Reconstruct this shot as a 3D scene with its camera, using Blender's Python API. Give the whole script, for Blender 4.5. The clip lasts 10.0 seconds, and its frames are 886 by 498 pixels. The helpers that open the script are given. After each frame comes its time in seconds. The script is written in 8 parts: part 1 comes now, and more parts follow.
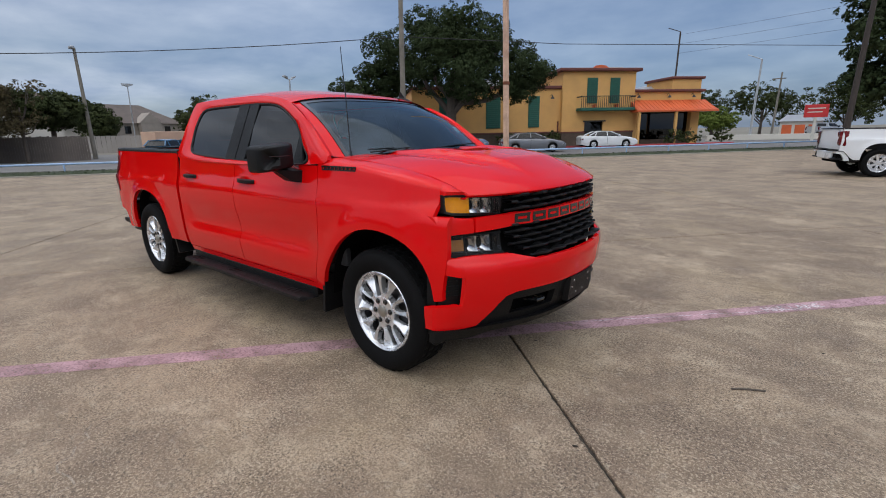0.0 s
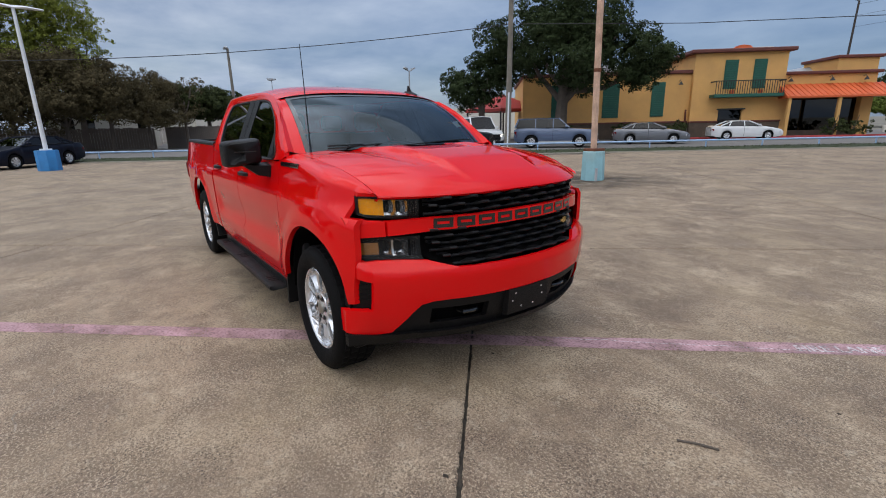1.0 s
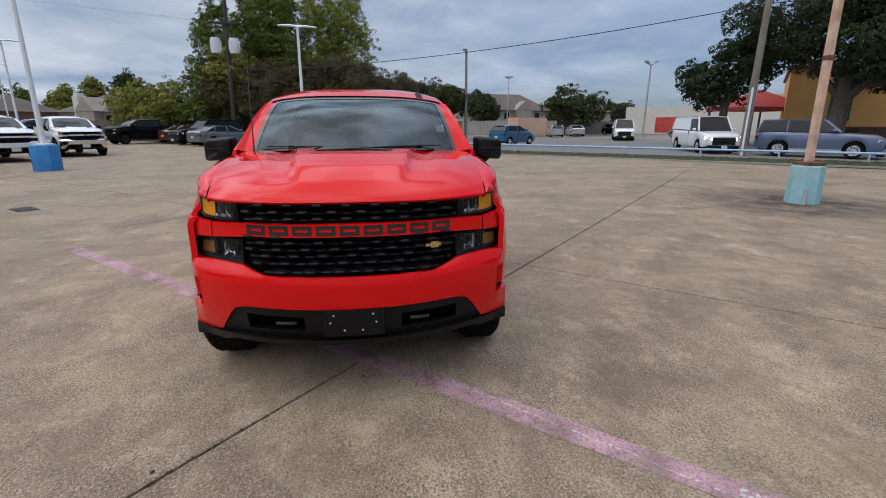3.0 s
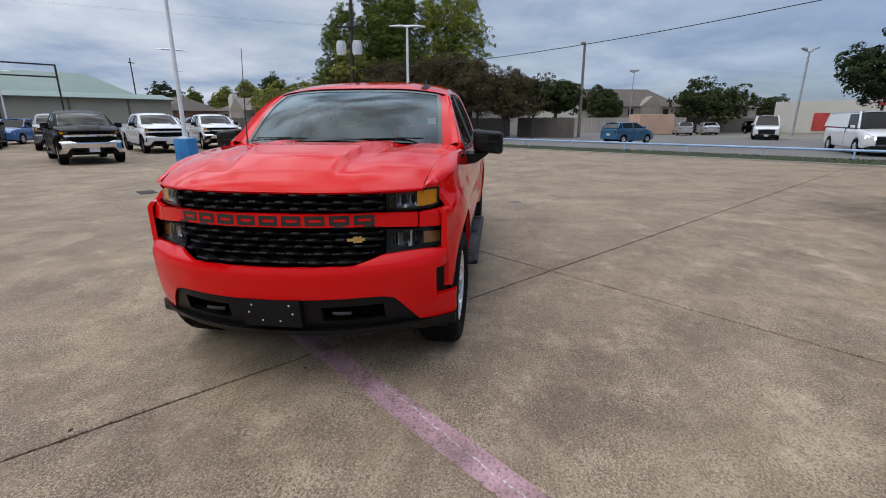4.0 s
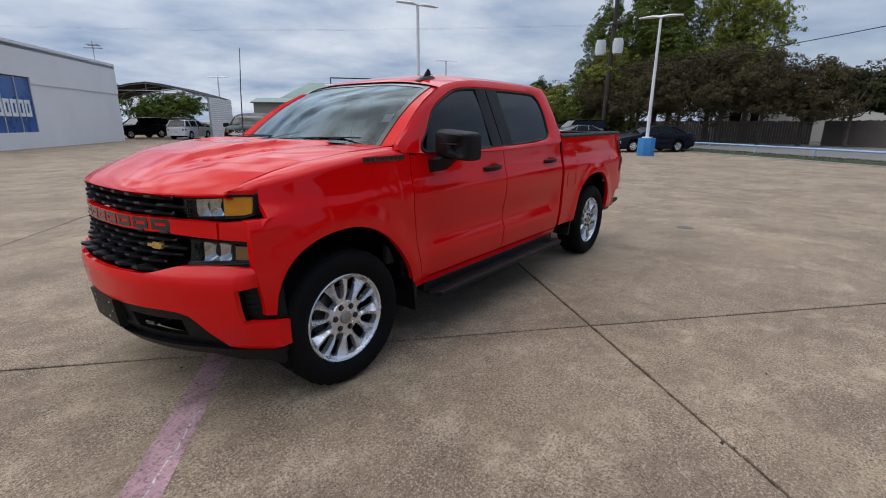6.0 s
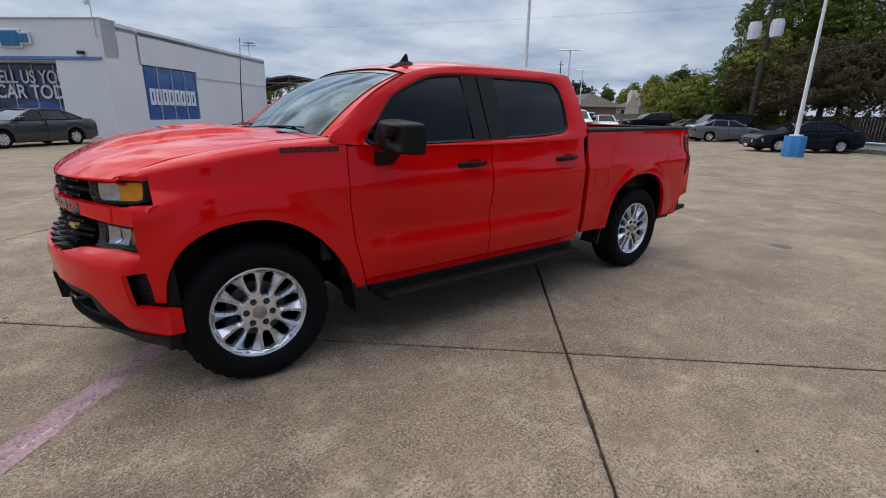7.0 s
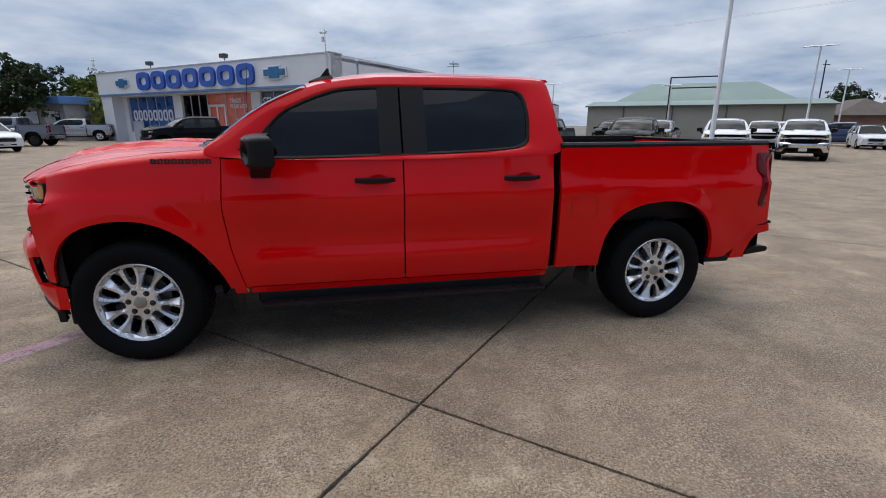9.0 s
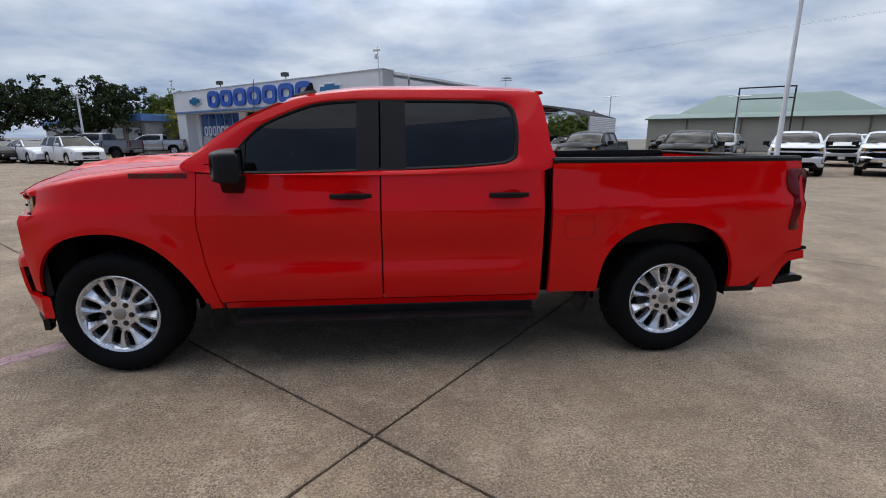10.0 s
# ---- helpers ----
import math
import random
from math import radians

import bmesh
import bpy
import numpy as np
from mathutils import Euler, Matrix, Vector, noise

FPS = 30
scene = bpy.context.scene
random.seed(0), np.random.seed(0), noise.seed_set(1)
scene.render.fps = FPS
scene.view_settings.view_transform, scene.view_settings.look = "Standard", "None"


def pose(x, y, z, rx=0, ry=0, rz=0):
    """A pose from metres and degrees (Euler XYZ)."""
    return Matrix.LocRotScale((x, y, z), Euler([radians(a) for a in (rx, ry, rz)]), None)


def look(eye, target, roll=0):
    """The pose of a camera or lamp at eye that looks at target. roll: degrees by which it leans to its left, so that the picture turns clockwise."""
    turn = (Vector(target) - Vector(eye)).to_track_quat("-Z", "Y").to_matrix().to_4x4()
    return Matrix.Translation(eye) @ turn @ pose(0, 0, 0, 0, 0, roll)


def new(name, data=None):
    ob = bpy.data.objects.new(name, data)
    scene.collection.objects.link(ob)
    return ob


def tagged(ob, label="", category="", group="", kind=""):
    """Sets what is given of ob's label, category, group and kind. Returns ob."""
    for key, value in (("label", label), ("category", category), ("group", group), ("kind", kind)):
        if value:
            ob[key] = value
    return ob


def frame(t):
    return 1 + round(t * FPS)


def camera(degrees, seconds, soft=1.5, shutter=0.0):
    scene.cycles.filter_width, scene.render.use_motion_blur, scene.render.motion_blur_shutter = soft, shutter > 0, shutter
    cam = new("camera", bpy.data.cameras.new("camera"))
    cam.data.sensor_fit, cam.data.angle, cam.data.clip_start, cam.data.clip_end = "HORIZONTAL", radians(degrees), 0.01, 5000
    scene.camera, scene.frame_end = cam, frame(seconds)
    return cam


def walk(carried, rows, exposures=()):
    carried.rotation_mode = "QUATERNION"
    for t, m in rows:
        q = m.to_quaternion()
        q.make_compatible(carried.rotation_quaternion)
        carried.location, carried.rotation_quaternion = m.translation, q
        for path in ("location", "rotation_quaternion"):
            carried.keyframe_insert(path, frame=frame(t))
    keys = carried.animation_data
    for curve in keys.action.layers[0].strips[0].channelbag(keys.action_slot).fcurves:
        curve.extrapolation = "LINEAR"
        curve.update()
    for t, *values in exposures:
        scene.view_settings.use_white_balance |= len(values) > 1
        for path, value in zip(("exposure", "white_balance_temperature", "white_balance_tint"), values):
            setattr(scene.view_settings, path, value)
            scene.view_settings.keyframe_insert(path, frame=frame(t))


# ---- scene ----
cam = camera(87.0, 10.0, 1.0)
PATH = [
    (0, (3.999, -2.874, 1.514), (2.751, -1.387, 1.033), -1.2),
    (0.5, (4.373, -2.454, 1.53), (2.953, -1.136, 1.032), -1.5),
    (1, (4.653, -1.967, 1.541), (3.082, -0.841, 1.028), -1.2),
    (1.5, (4.92, -1.461, 1.555), (3.223, -0.536, 1.04), -0.7),
    (2, (5.065, -0.921, 1.559), (3.269, -0.205, 1.049), -0.1),
    (2.5, (5.177, -0.375, 1.555), (3.31, 0.12, 1.037), 0.2),
    (2.7, (5.212, -0.162, 1.584), (3.323, 0.242, 1.067), 0.1),
    (3.8, (5.111, 1.023, 1.566), (3.187, 0.895, 1.036), 0.3),
    (4, (5.046, 1.211, 1.545), (3.129, 0.994, 1.016), 0.1),
    (4.5, (4.758, 1.704, 1.547), (2.878, 1.249, 1.038), 0.4),
    (5, (4.411, 2.188, 1.562), (2.606, 1.482, 1.068), 0.6),
    (5.5, (3.978, 2.589, 1.549), (2.293, 1.635, 1.048), 0.7),
    (5.7, (3.806, 2.759, 1.523), (2.184, 1.705, 1.015), 0.4),
    (6.8, (2.738, 3.425, 1.509), (1.5, 1.956, 0.954), 1.1),
    (7, (2.527, 3.543, 1.513), (1.369, 2.011, 0.956), 1.0),
    (7.5, (1.986, 3.747, 1.503), (1.039, 2.076, 0.945), 1.0),
    (8, (1.47, 3.934, 1.517), (0.732, 2.159, 0.963), 0.6),
    (8.5, (0.991, 4.073, 1.522), (0.436, 2.228, 0.985), 0.4),
    (9, (0.536, 4.138, 1.532), (0.14, 2.246, 1.018), 0.3),
    (9.5, (0.199, 4.135, 1.537), (-0.069, 2.213, 1.053), 0.3),
    (10, (0.01, 4.029, 1.535), (-0.161, 2.09, 1.075), 0.1),
]
walk(cam, [(t, look(eye, target, roll)) for t, eye, target, roll in PATH])

# ---- world, sun, exposure ----
SUN_AZ, SUN_EL = -40.0, 76.0
world = bpy.data.worlds.new("overcast_sky")
scene.world = world
world.use_nodes = True
wn, wl = world.node_tree.nodes, world.node_tree.links
wn.clear()
w_out = wn.new("ShaderNodeOutputWorld")
w_bg = wn.new("ShaderNodeBackground")
w_bg.inputs["Strength"].default_value = 1.0
w_sky = wn.new("ShaderNodeTexSky")
w_sky.sky_type = "NISHITA"
w_sky.sun_disc = False
w_sky.sun_elevation, w_sky.sun_rotation = radians(SUN_EL), radians(90 - SUN_AZ)
w_sky.dust_density = 1.5
w_tc = wn.new("ShaderNodeTexCoord")
w_sep = wn.new("ShaderNodeSeparateXYZ")
wl.new(w_tc.outputs["Generated"], w_sep.inputs[0])
w_max = wn.new("ShaderNodeMath")
w_max.operation = "MAXIMUM"
w_max.inputs[1].default_value = 0.0
wl.new(w_sep.outputs["Z"], w_max.inputs[0])
w_add = wn.new("ShaderNodeMath")
w_add.inputs[1].default_value = 0.16
wl.new(w_max.outputs[0], w_add.inputs[0])
w_flat = wn.new("ShaderNodeVectorMath")
w_flat.operation = "MULTIPLY"
w_flat.inputs[1].default_value = (1, 1, 0)
wl.new(w_tc.outputs["Generated"], w_flat.inputs[0])
w_div = wn.new("ShaderNodeVectorMath")
w_div.operation = "SCALE"
w_inv = wn.new("ShaderNodeMath")
w_inv.operation = "DIVIDE"
w_inv.inputs[0].default_value = 1.0
wl.new(w_add.outputs[0], w_inv.inputs[1])
wl.new(w_flat.outputs[0], w_div.inputs[0])
wl.new(w_inv.outputs[0], w_div.inputs["Scale"])
w_n1 = wn.new("ShaderNodeTexNoise")
w_n1.inputs["Scale"].default_value, w_n1.inputs["Detail"].default_value = 1.25, 8
w_n1.inputs["Roughness"].default_value, w_n1.inputs["Distortion"].default_value = 0.55, 0.15
wl.new(w_div.outputs[0], w_n1.inputs["Vector"])
w_ramp = wn.new("ShaderNodeValToRGB")
w_ramp.color_ramp.elements[0].position, w_ramp.color_ramp.elements[0].color = 0.32, (0.205, 0.275, 0.40, 1)
w_ramp.color_ramp.elements[1].position, w_ramp.color_ramp.elements[1].color = 0.67, (0.49, 0.535, 0.61, 1)
wl.new(w_n1.outputs["Fac"], w_ramp.inputs[0])
w_skyk = wn.new("ShaderNodeVectorMath")
w_skyk.operation = "SCALE"
w_skyk.inputs["Scale"].default_value = 0.075
wl.new(w_sky.outputs[0], w_skyk.inputs[0])
w_n2 = wn.new("ShaderNodeTexNoise")
w_n2.inputs["Scale"].default_value, w_n2.inputs["Detail"].default_value = 0.45, 5
wl.new(w_div.outputs[0], w_n2.inputs["Vector"])
w_cov = wn.new("ShaderNodeMapRange")
w_cov.inputs["From Min"].default_value, w_cov.inputs["From Max"].default_value = 0.36, 0.56
w_cov.inputs["To Min"].default_value, w_cov.inputs["To Max"].default_value = 0.45, 0.97
# the cloud thins towards one side of the sky
w_side = wn.new("ShaderNodeMath")
w_side.operation = "MULTIPLY_ADD"
w_side.inputs[1].default_value = -0.30
wl.new(w_sep.outputs["Y"], w_side.inputs[0])
wl.new(w_n2.outputs["Fac"], w_side.inputs[2])
wl.new(w_side.outputs[0], w_cov.inputs[0])
w_mix = wn.new("ShaderNodeMix")
w_mix.data_type = "RGBA"
wl.new(w_cov.outputs[0], w_mix.inputs["Factor"])
wl.new(w_skyk.outputs[0], w_mix.inputs["A"])
wl.new(w_ramp.outputs[0], w_mix.inputs["B"])
# an overcast sky grows brighter towards the zenith and towards the sun's side
w_zen = wn.new("ShaderNodeMapRange")
w_zen.interpolation_type = "SMOOTHSTEP"
for key, val in (("From Min", 0.22), ("From Max", 0.85), ("To Min", 0.0), ("To Max", 1.0)):
    w_zen.inputs[key].default_value = val
w_tilt = wn.new("ShaderNodeMath")
w_tilt.operation = "MULTIPLY_ADD"
w_tilt.inputs[1].default_value, w_tilt.inputs[2].default_value = -0.6, 1.0
wl.new(w_sep.outputs["Y"], w_tilt.inputs[0])
w_high = wn.new("ShaderNodeMath")
w_high.operation = "MULTIPLY"
wl.new(w_max.outputs[0], w_high.inputs[0])
wl.new(w_tilt.outputs[0], w_high.inputs[1])
wl.new(w_high.outputs[0], w_zen.inputs[0])
w_top = wn.new("ShaderNodeMix")
w_top.data_type = "RGBA"
w_top.inputs["A"].default_value, w_top.inputs["B"].default_value = (1, 1, 1, 1), (2.95, 2.70, 2.42, 1)
wl.new(w_zen.outputs[0], w_top.inputs["Factor"])
w_lum = wn.new("ShaderNodeVectorMath")
w_lum.operation = "MULTIPLY"
wl.new(w_mix.outputs["Result"], w_lum.inputs[0])
wl.new(w_top.outputs["Result"], w_lum.inputs[1])
# broken cloud overhead, and slightly thinner light over the road's side
w_n3 = wn.new("ShaderNodeTexNoise")
w_n3.inputs["Scale"].default_value, w_n3.inputs["Detail"].default_value, w_n3.inputs["Distortion"].default_value = 3.6, 5, 0.3
wl.new(w_div.outputs[0], w_n3.inputs["Vector"])
w_patch = wn.new("ShaderNodeMapRange")
for key, val in (("From Min", 0.38), ("From Max", 0.62), ("To Min", 0.42), ("To Max", 1.58)):
    w_patch.inputs[key].default_value = val
wl.new(w_n3.outputs["Fac"], w_patch.inputs[0])
w_high_mix = wn.new("ShaderNodeMix")
w_high_mix.inputs["A"].default_value = 1.0
wl.new(w_zen.outputs[0], w_high_mix.inputs["Factor"])
wl.new(w_patch.outputs[0], w_high_mix.inputs["B"])
w_road = wn.new("ShaderNodeMath")
w_road.operation = "MULTIPLY_ADD"
w_road.inputs[1].default_value, w_road.inputs[2].default_value = -0.12, 1.0
wl.new(w_sep.outputs["Y"], w_road.inputs[0])
w_both = wn.new("ShaderNodeMath")
w_both.operation = "MULTIPLY"
wl.new(w_high_mix.outputs["Result"], w_both.inputs[0])
wl.new(w_road.outputs[0], w_both.inputs[1])
w_cloud = wn.new("ShaderNodeVectorMath")
w_cloud.operation = "SCALE"
wl.new(w_lum.outputs[0], w_cloud.inputs[0])
wl.new(w_both.outputs[0], w_cloud.inputs["Scale"])
w_hue_f = wn.new("ShaderNodeMapRange")
for key, val in (("From Min", -0.2), ("From Max", 0.8), ("To Min", 0.0), ("To Max", 1.0)):
    w_hue_f.inputs[key].default_value = val
wl.new(w_sep.outputs["Y"], w_hue_f.inputs[0])
w_hue = wn.new("ShaderNodeMix")
w_hue.data_type = "RGBA"
w_hue.inputs["A"].default_value, w_hue.inputs["B"].default_value = (1, 1, 1, 1), (0.86, 0.97, 1.13, 1)
wl.new(w_hue_f.outputs[0], w_hue.inputs["Factor"])
w_final = wn.new("ShaderNodeVectorMath")
w_final.operation = "MULTIPLY"
wl.new(w_cloud.outputs[0], w_final.inputs[0])
wl.new(w_hue.outputs["Result"], w_final.inputs[1])
wl.new(w_final.outputs[0], w_bg.inputs["Color"])
wl.new(w_bg.outputs[0], w_out.inputs[0])

sun_data = bpy.data.lights.new("sun", "SUN")
sun_data.energy, sun_data.angle, sun_data.color = 0.7, radians(100), (1.0, 0.94, 0.85)
sun = new("sun", sun_data)
sun_from = Vector((math.cos(radians(SUN_AZ)) * math.cos(radians(SUN_EL)), math.sin(radians(SUN_AZ)) * math.cos(radians(SUN_EL)), math.sin(radians(SUN_EL))))
sun.matrix_world = look(sun_from * 60, (0, 0, 0))
scene.view_settings.exposure = 0.30


# ---- materials ----
def nodes_of(name):
    m = bpy.data.materials.new(name)
    m.use_nodes = True
    return m, m.node_tree.nodes, m.node_tree.links, m.node_tree.nodes["Principled BSDF"]


def noise_node(n, l, vec, scale, detail=4, rough=0.55):
    t = n.new("ShaderNodeTexNoise")
    t.inputs["Scale"].default_value, t.inputs["Detail"].default_value, t.inputs["Roughness"].default_value = scale, detail, rough
    l.new(vec, t.inputs["Vector"])
    return t.outputs["Fac"]


def ramped(n, l, fac, lo, hi, a=0.0, b=1.0):
    r = n.new("ShaderNodeMapRange")
    for k, v in (("From Min", lo), ("From Max", hi), ("To Min", a), ("To Max", b)):
        r.inputs[k].default_value = v
    l.new(fac, r.inputs[0])
    return r.outputs[0]


def mixed(n, l, fac, a, b):
    x = n.new("ShaderNodeMix")
    x.data_type = "RGBA"
    if isinstance(fac, float):
        x.inputs["Factor"].default_value = fac
    else:
        l.new(fac, x.inputs["Factor"])
    for key, c in (("A", a), ("B", b)):
        if isinstance(c, tuple):
            x.inputs[key].default_value = (*c, 1)
        else:
            l.new(c, x.inputs[key])
    return x.outputs["Result"]


def shade(c, k):
    return tuple(min(1.0, v * k) for v in c)


def surf(name, col, rough=0.6, metal=0.0, var=0.15, scale=2.0, fine=45.0, bump=0.0, coat=0.0, spec=0.5, island=0.0, dirt=None):
    """A surface with broad and fine variation in colour and gloss."""
    m, n, l, p = nodes_of(name)
    pos = n.new("ShaderNodeNewGeometry")
    v = pos.outputs["Position"]
    broad, small = noise_node(n, l, v, scale, 5), noise_node(n, l, v, fine, 3)
    c = mixed(n, l, ramped(n, l, broad, 0.3, 0.7), shade(col, 1 - var), shade(col, 1 + var))
    c = mixed(n, l, ramped(n, l, small, 0.35, 0.75, 0, 0.5), c, shade(col, 1 - 1.3 * var))
    if dirt:
        c = mixed(n, l, ramped(n, l, noise_node(n, l, v, scale * 0.35, 6, 0.65), 0.5, 0.75, 0, 0.6), c, dirt)
    if island:
        c = mixed(n, l, ramped(n, l, pos.outputs["Random Per Island"], 0, 1, 0, island), c, shade(col, 0.35))
    l.new(c, p.inputs["Base Color"])
    l.new(ramped(n, l, broad, 0.3, 0.7, max(0.0, rough - 0.08), min(1.0, rough + 0.08)), p.inputs["Roughness"])
    p.inputs["Metallic"].default_value = metal
    p.inputs["Specular IOR Level"].default_value = spec
    p.inputs["Coat Weight"].default_value = coat
    p.inputs["Coat Roughness"].default_value = 0.03
    if bump:
        b = n.new("ShaderNodeBump")
        b.inputs["Strength"].default_value, b.inputs["Distance"].default_value = bump, 0.01
        l.new(small, b.inputs["Height"])
        l.new(b.outputs[0], p.inputs["Normal"])
    return m


def glass(name, tint, rough=0.0, ior=1.5, gloss=(1, 1, 1)):
    """Tinted pane: dark see-through with a mirror gloss that grows at grazing angles."""
    m, n, l, p = nodes_of(name)
    n.remove(p)
    out = n["Material Output"]
    tr, gl, mx, fr = n.new("ShaderNodeBsdfTransparent"), n.new("ShaderNodeBsdfGlossy"), n.new("ShaderNodeMixShader"), n.new("ShaderNodeFresnel")
    tr.inputs[0].default_value = (*tint, 1)
    gl.inputs["Roughness"].default_value = rough
    gl.inputs["Color"].default_value = (*gloss, 1)
    fr.inputs["IOR"].default_value = ior
    l.new(fr.outputs[0], mx.inputs[0])
    l.new(tr.outputs[0], mx.inputs[1])
    l.new(gl.outputs[0], mx.inputs[2])
    l.new(mx.outputs[0], out.inputs[0])
    return m


def concrete_material():
    """Weathered, exposed-aggregate parking-lot concrete with stains and pale worn patches."""
    m, n, l, p = nodes_of("lot_concrete")
    g = n.new("ShaderNodeNewGeometry")
    v = g.outputs["Position"]
    info = n.new("ShaderNodeObjectInfo")
    big, mid_n = noise_node(n, l, v, 0.33, 6, 0.6), noise_node(n, l, v, 1.9, 7, 0.68)
    c = mixed(n, l, ramped(n, l, big, 0.38, 0.62), (0.277, 0.200, 0.129), (0.390, 0.290, 0.192))
    # pale worn patches with broken edges, and brown stains
    c = mixed(n, l, ramped(n, l, mid_n, 0.50, 0.60, 0, 0.75), c, (0.524, 0.412, 0.290))
    c = mixed(n, l, ramped(n, l, noise_node(n, l, v, 0.85, 9, 0.74), 0.46, 0.58, 0, 0.80), c, (0.158, 0.109, 0.076))
    st = n.new("ShaderNodeMapping")
    st.inputs["Rotation"].default_value, st.inputs["Scale"].default_value = (0, 0, radians(-41)), (0.7, 1.6, 1)
    l.new(v, st.inputs[0])
    c = mixed(n, l, ramped(n, l, noise_node(n, l, st.outputs[0], 1.1, 8, 0.7), 0.55, 0.68, 0, 0.35), c, (0.546, 0.433, 0.307))
    c = mixed(n, l, ramped(n, l, noise_node(n, l, v, 6.5, 6, 0.72), 0.50, 0.62, 0, 0.60), c, (0.199, 0.145, 0.096))
    c = mixed(n, l, ramped(n, l, noise_node(n, l, v, 14, 5, 0.7), 0.55, 0.68, 0, 0.40), c, (0.589, 0.515, 0.393))
    # sand and small stones laid bare in the surface
    grain, fine = noise_node(n, l, v, 58, 4, 0.75), noise_node(n, l, v, 150, 2, 0.6)
    wear = ramped(n, l, noise_node(n, l, v, 2.4, 5, 0.6), 0.35, 0.62, 0.45, 1.0)
    dk = n.new("ShaderNodeMath")
    dk.operation = "MULTIPLY"
    l.new(ramped(n, l, grain, 0.50, 0.60, 0, 0.88), dk.inputs[0])
    l.new(wear, dk.inputs[1])
    c = mixed(n, l, dk.outputs[0], c, (0.073, 0.051, 0.036))
    c = mixed(n, l, ramped(n, l, fine, 0.54, 0.68, 0, 0.7), c, (0.093, 0.067, 0.045))
    vor = n.new("ShaderNodeTexVoronoi")
    vor.inputs["Scale"].default_value = 85
    l.new(v, vor.inputs["Vector"])
    peb = n.new("ShaderNodeMath")
    peb.operation = "MULTIPLY"
    l.new(ramped(n, l, vor.outputs["Distance"], 0.16, 0.34, 0.42, 0), peb.inputs[0])
    l.new(wear, peb.inputs[1])
    c = mixed(n, l, peb.outputs[0], c, (0.693, 0.548, 0.394))
    c = mixed(n, l, ramped(n, l, info.outputs["Random"], 0, 1, 0, 0.20), c, (0.264, 0.213, 0.158))
    # yellowish and pale patches with soft edges, and clusters of dark pits
    c = mixed(n, l, ramped(n, l, noise_node(n, l, v, 0.62, 5, 0.6), 0.54, 0.70, 0, 0.34), c, (0.392, 0.294, 0.166))
    pit = n.new("ShaderNodeMath")
    pit.operation = "MULTIPLY"
    l.new(ramped(n, l, noise_node(n, l, v, 80, 3, 0.75), 0.53, 0.61, 0, 0.95), pit.inputs[0])
    l.new(ramped(n, l, noise_node(n, l, v, 3.6, 4, 0.6), 0.42, 0.62, 0.15, 1), pit.inputs[1])
    c = mixed(n, l, pit.outputs[0], c, (0.044, 0.032, 0.022))
    c = mixed(n, l, ramped(n, l, noise_node(n, l, v, 24, 4, 0.7), 0.52, 0.64, 0, 0.38), c, (0.147, 0.106, 0.068))
    run = n.new("ShaderNodeMapping")
    run.inputs["Rotation"].default_value, run.inputs["Scale"].default_value = (0, 0, radians(12)), (0.45, 1.7, 1)
    l.new(v, run.inputs[0])
    c = mixed(n, l, ramped(n, l, noise_node(n, l, run.outputs[0], 1.3, 7, 0.68), 0.53, 0.66, 0, 0.55), c, (0.167, 0.120, 0.079))
    pale = n.new("ShaderNodeMath")
    pale.operation = "MULTIPLY"
    l.new(ramped(n, l, noise_node(n, l, v, 70, 3, 0.75), 0.52, 0.60, 0, 0.60), pale.inputs[0])
    l.new(ramped(n, l, noise_node(n, l, v, 1.5, 5, 0.65), 0.36, 0.60, 0.25, 1), pale.inputs[1])
    c = mixed(n, l, pale.outputs[0], c, (0.608, 0.490, 0.350))
    l.new(c, p.inputs["Base Color"])
    l.new(ramped(n, l, mid_n, 0.3, 0.7, 0.62, 0.9), p.inputs["Roughness"])
    p.inputs["Specular IOR Level"].default_value = 0.35
    b = n.new("ShaderNodeBump")
    b.inputs["Strength"].default_value, b.inputs["Distance"].default_value = 0.55, 0.008
    l.new(grain, b.inputs["Height"])
    l.new(b.outputs[0], p.inputs["Normal"])
    return m


def worn_paint(name, col, lo, hi):
    """Thin paint on the concrete, worn through in patches."""
    m, n, l, p = nodes_of(name)
    g = n.new("ShaderNodeNewGeometry")
    v = g.outputs["Position"]
    l.new(mixed(n, l, ramped(n, l, noise_node(n, l, v, 5, 5), 0.3, 0.7), shade(col, 0.75), shade(col, 1.15)), p.inputs["Base Color"])
    p.inputs["Roughness"].default_value = 0.75
    a = n.new("ShaderNodeMath")
    a.operation = "MULTIPLY"
    l.new(ramped(n, l, noise_node(n, l, v, 55, 4, 0.7), lo, hi, 0.25, 1), a.inputs[0])
    l.new(ramped(n, l, noise_node(n, l, v, 3.0, 5, 0.6), 0.25, 0.55, 0.35, 1), a.inputs[1])
    l.new(a.outputs[0], p.inputs["Alpha"])
    return m


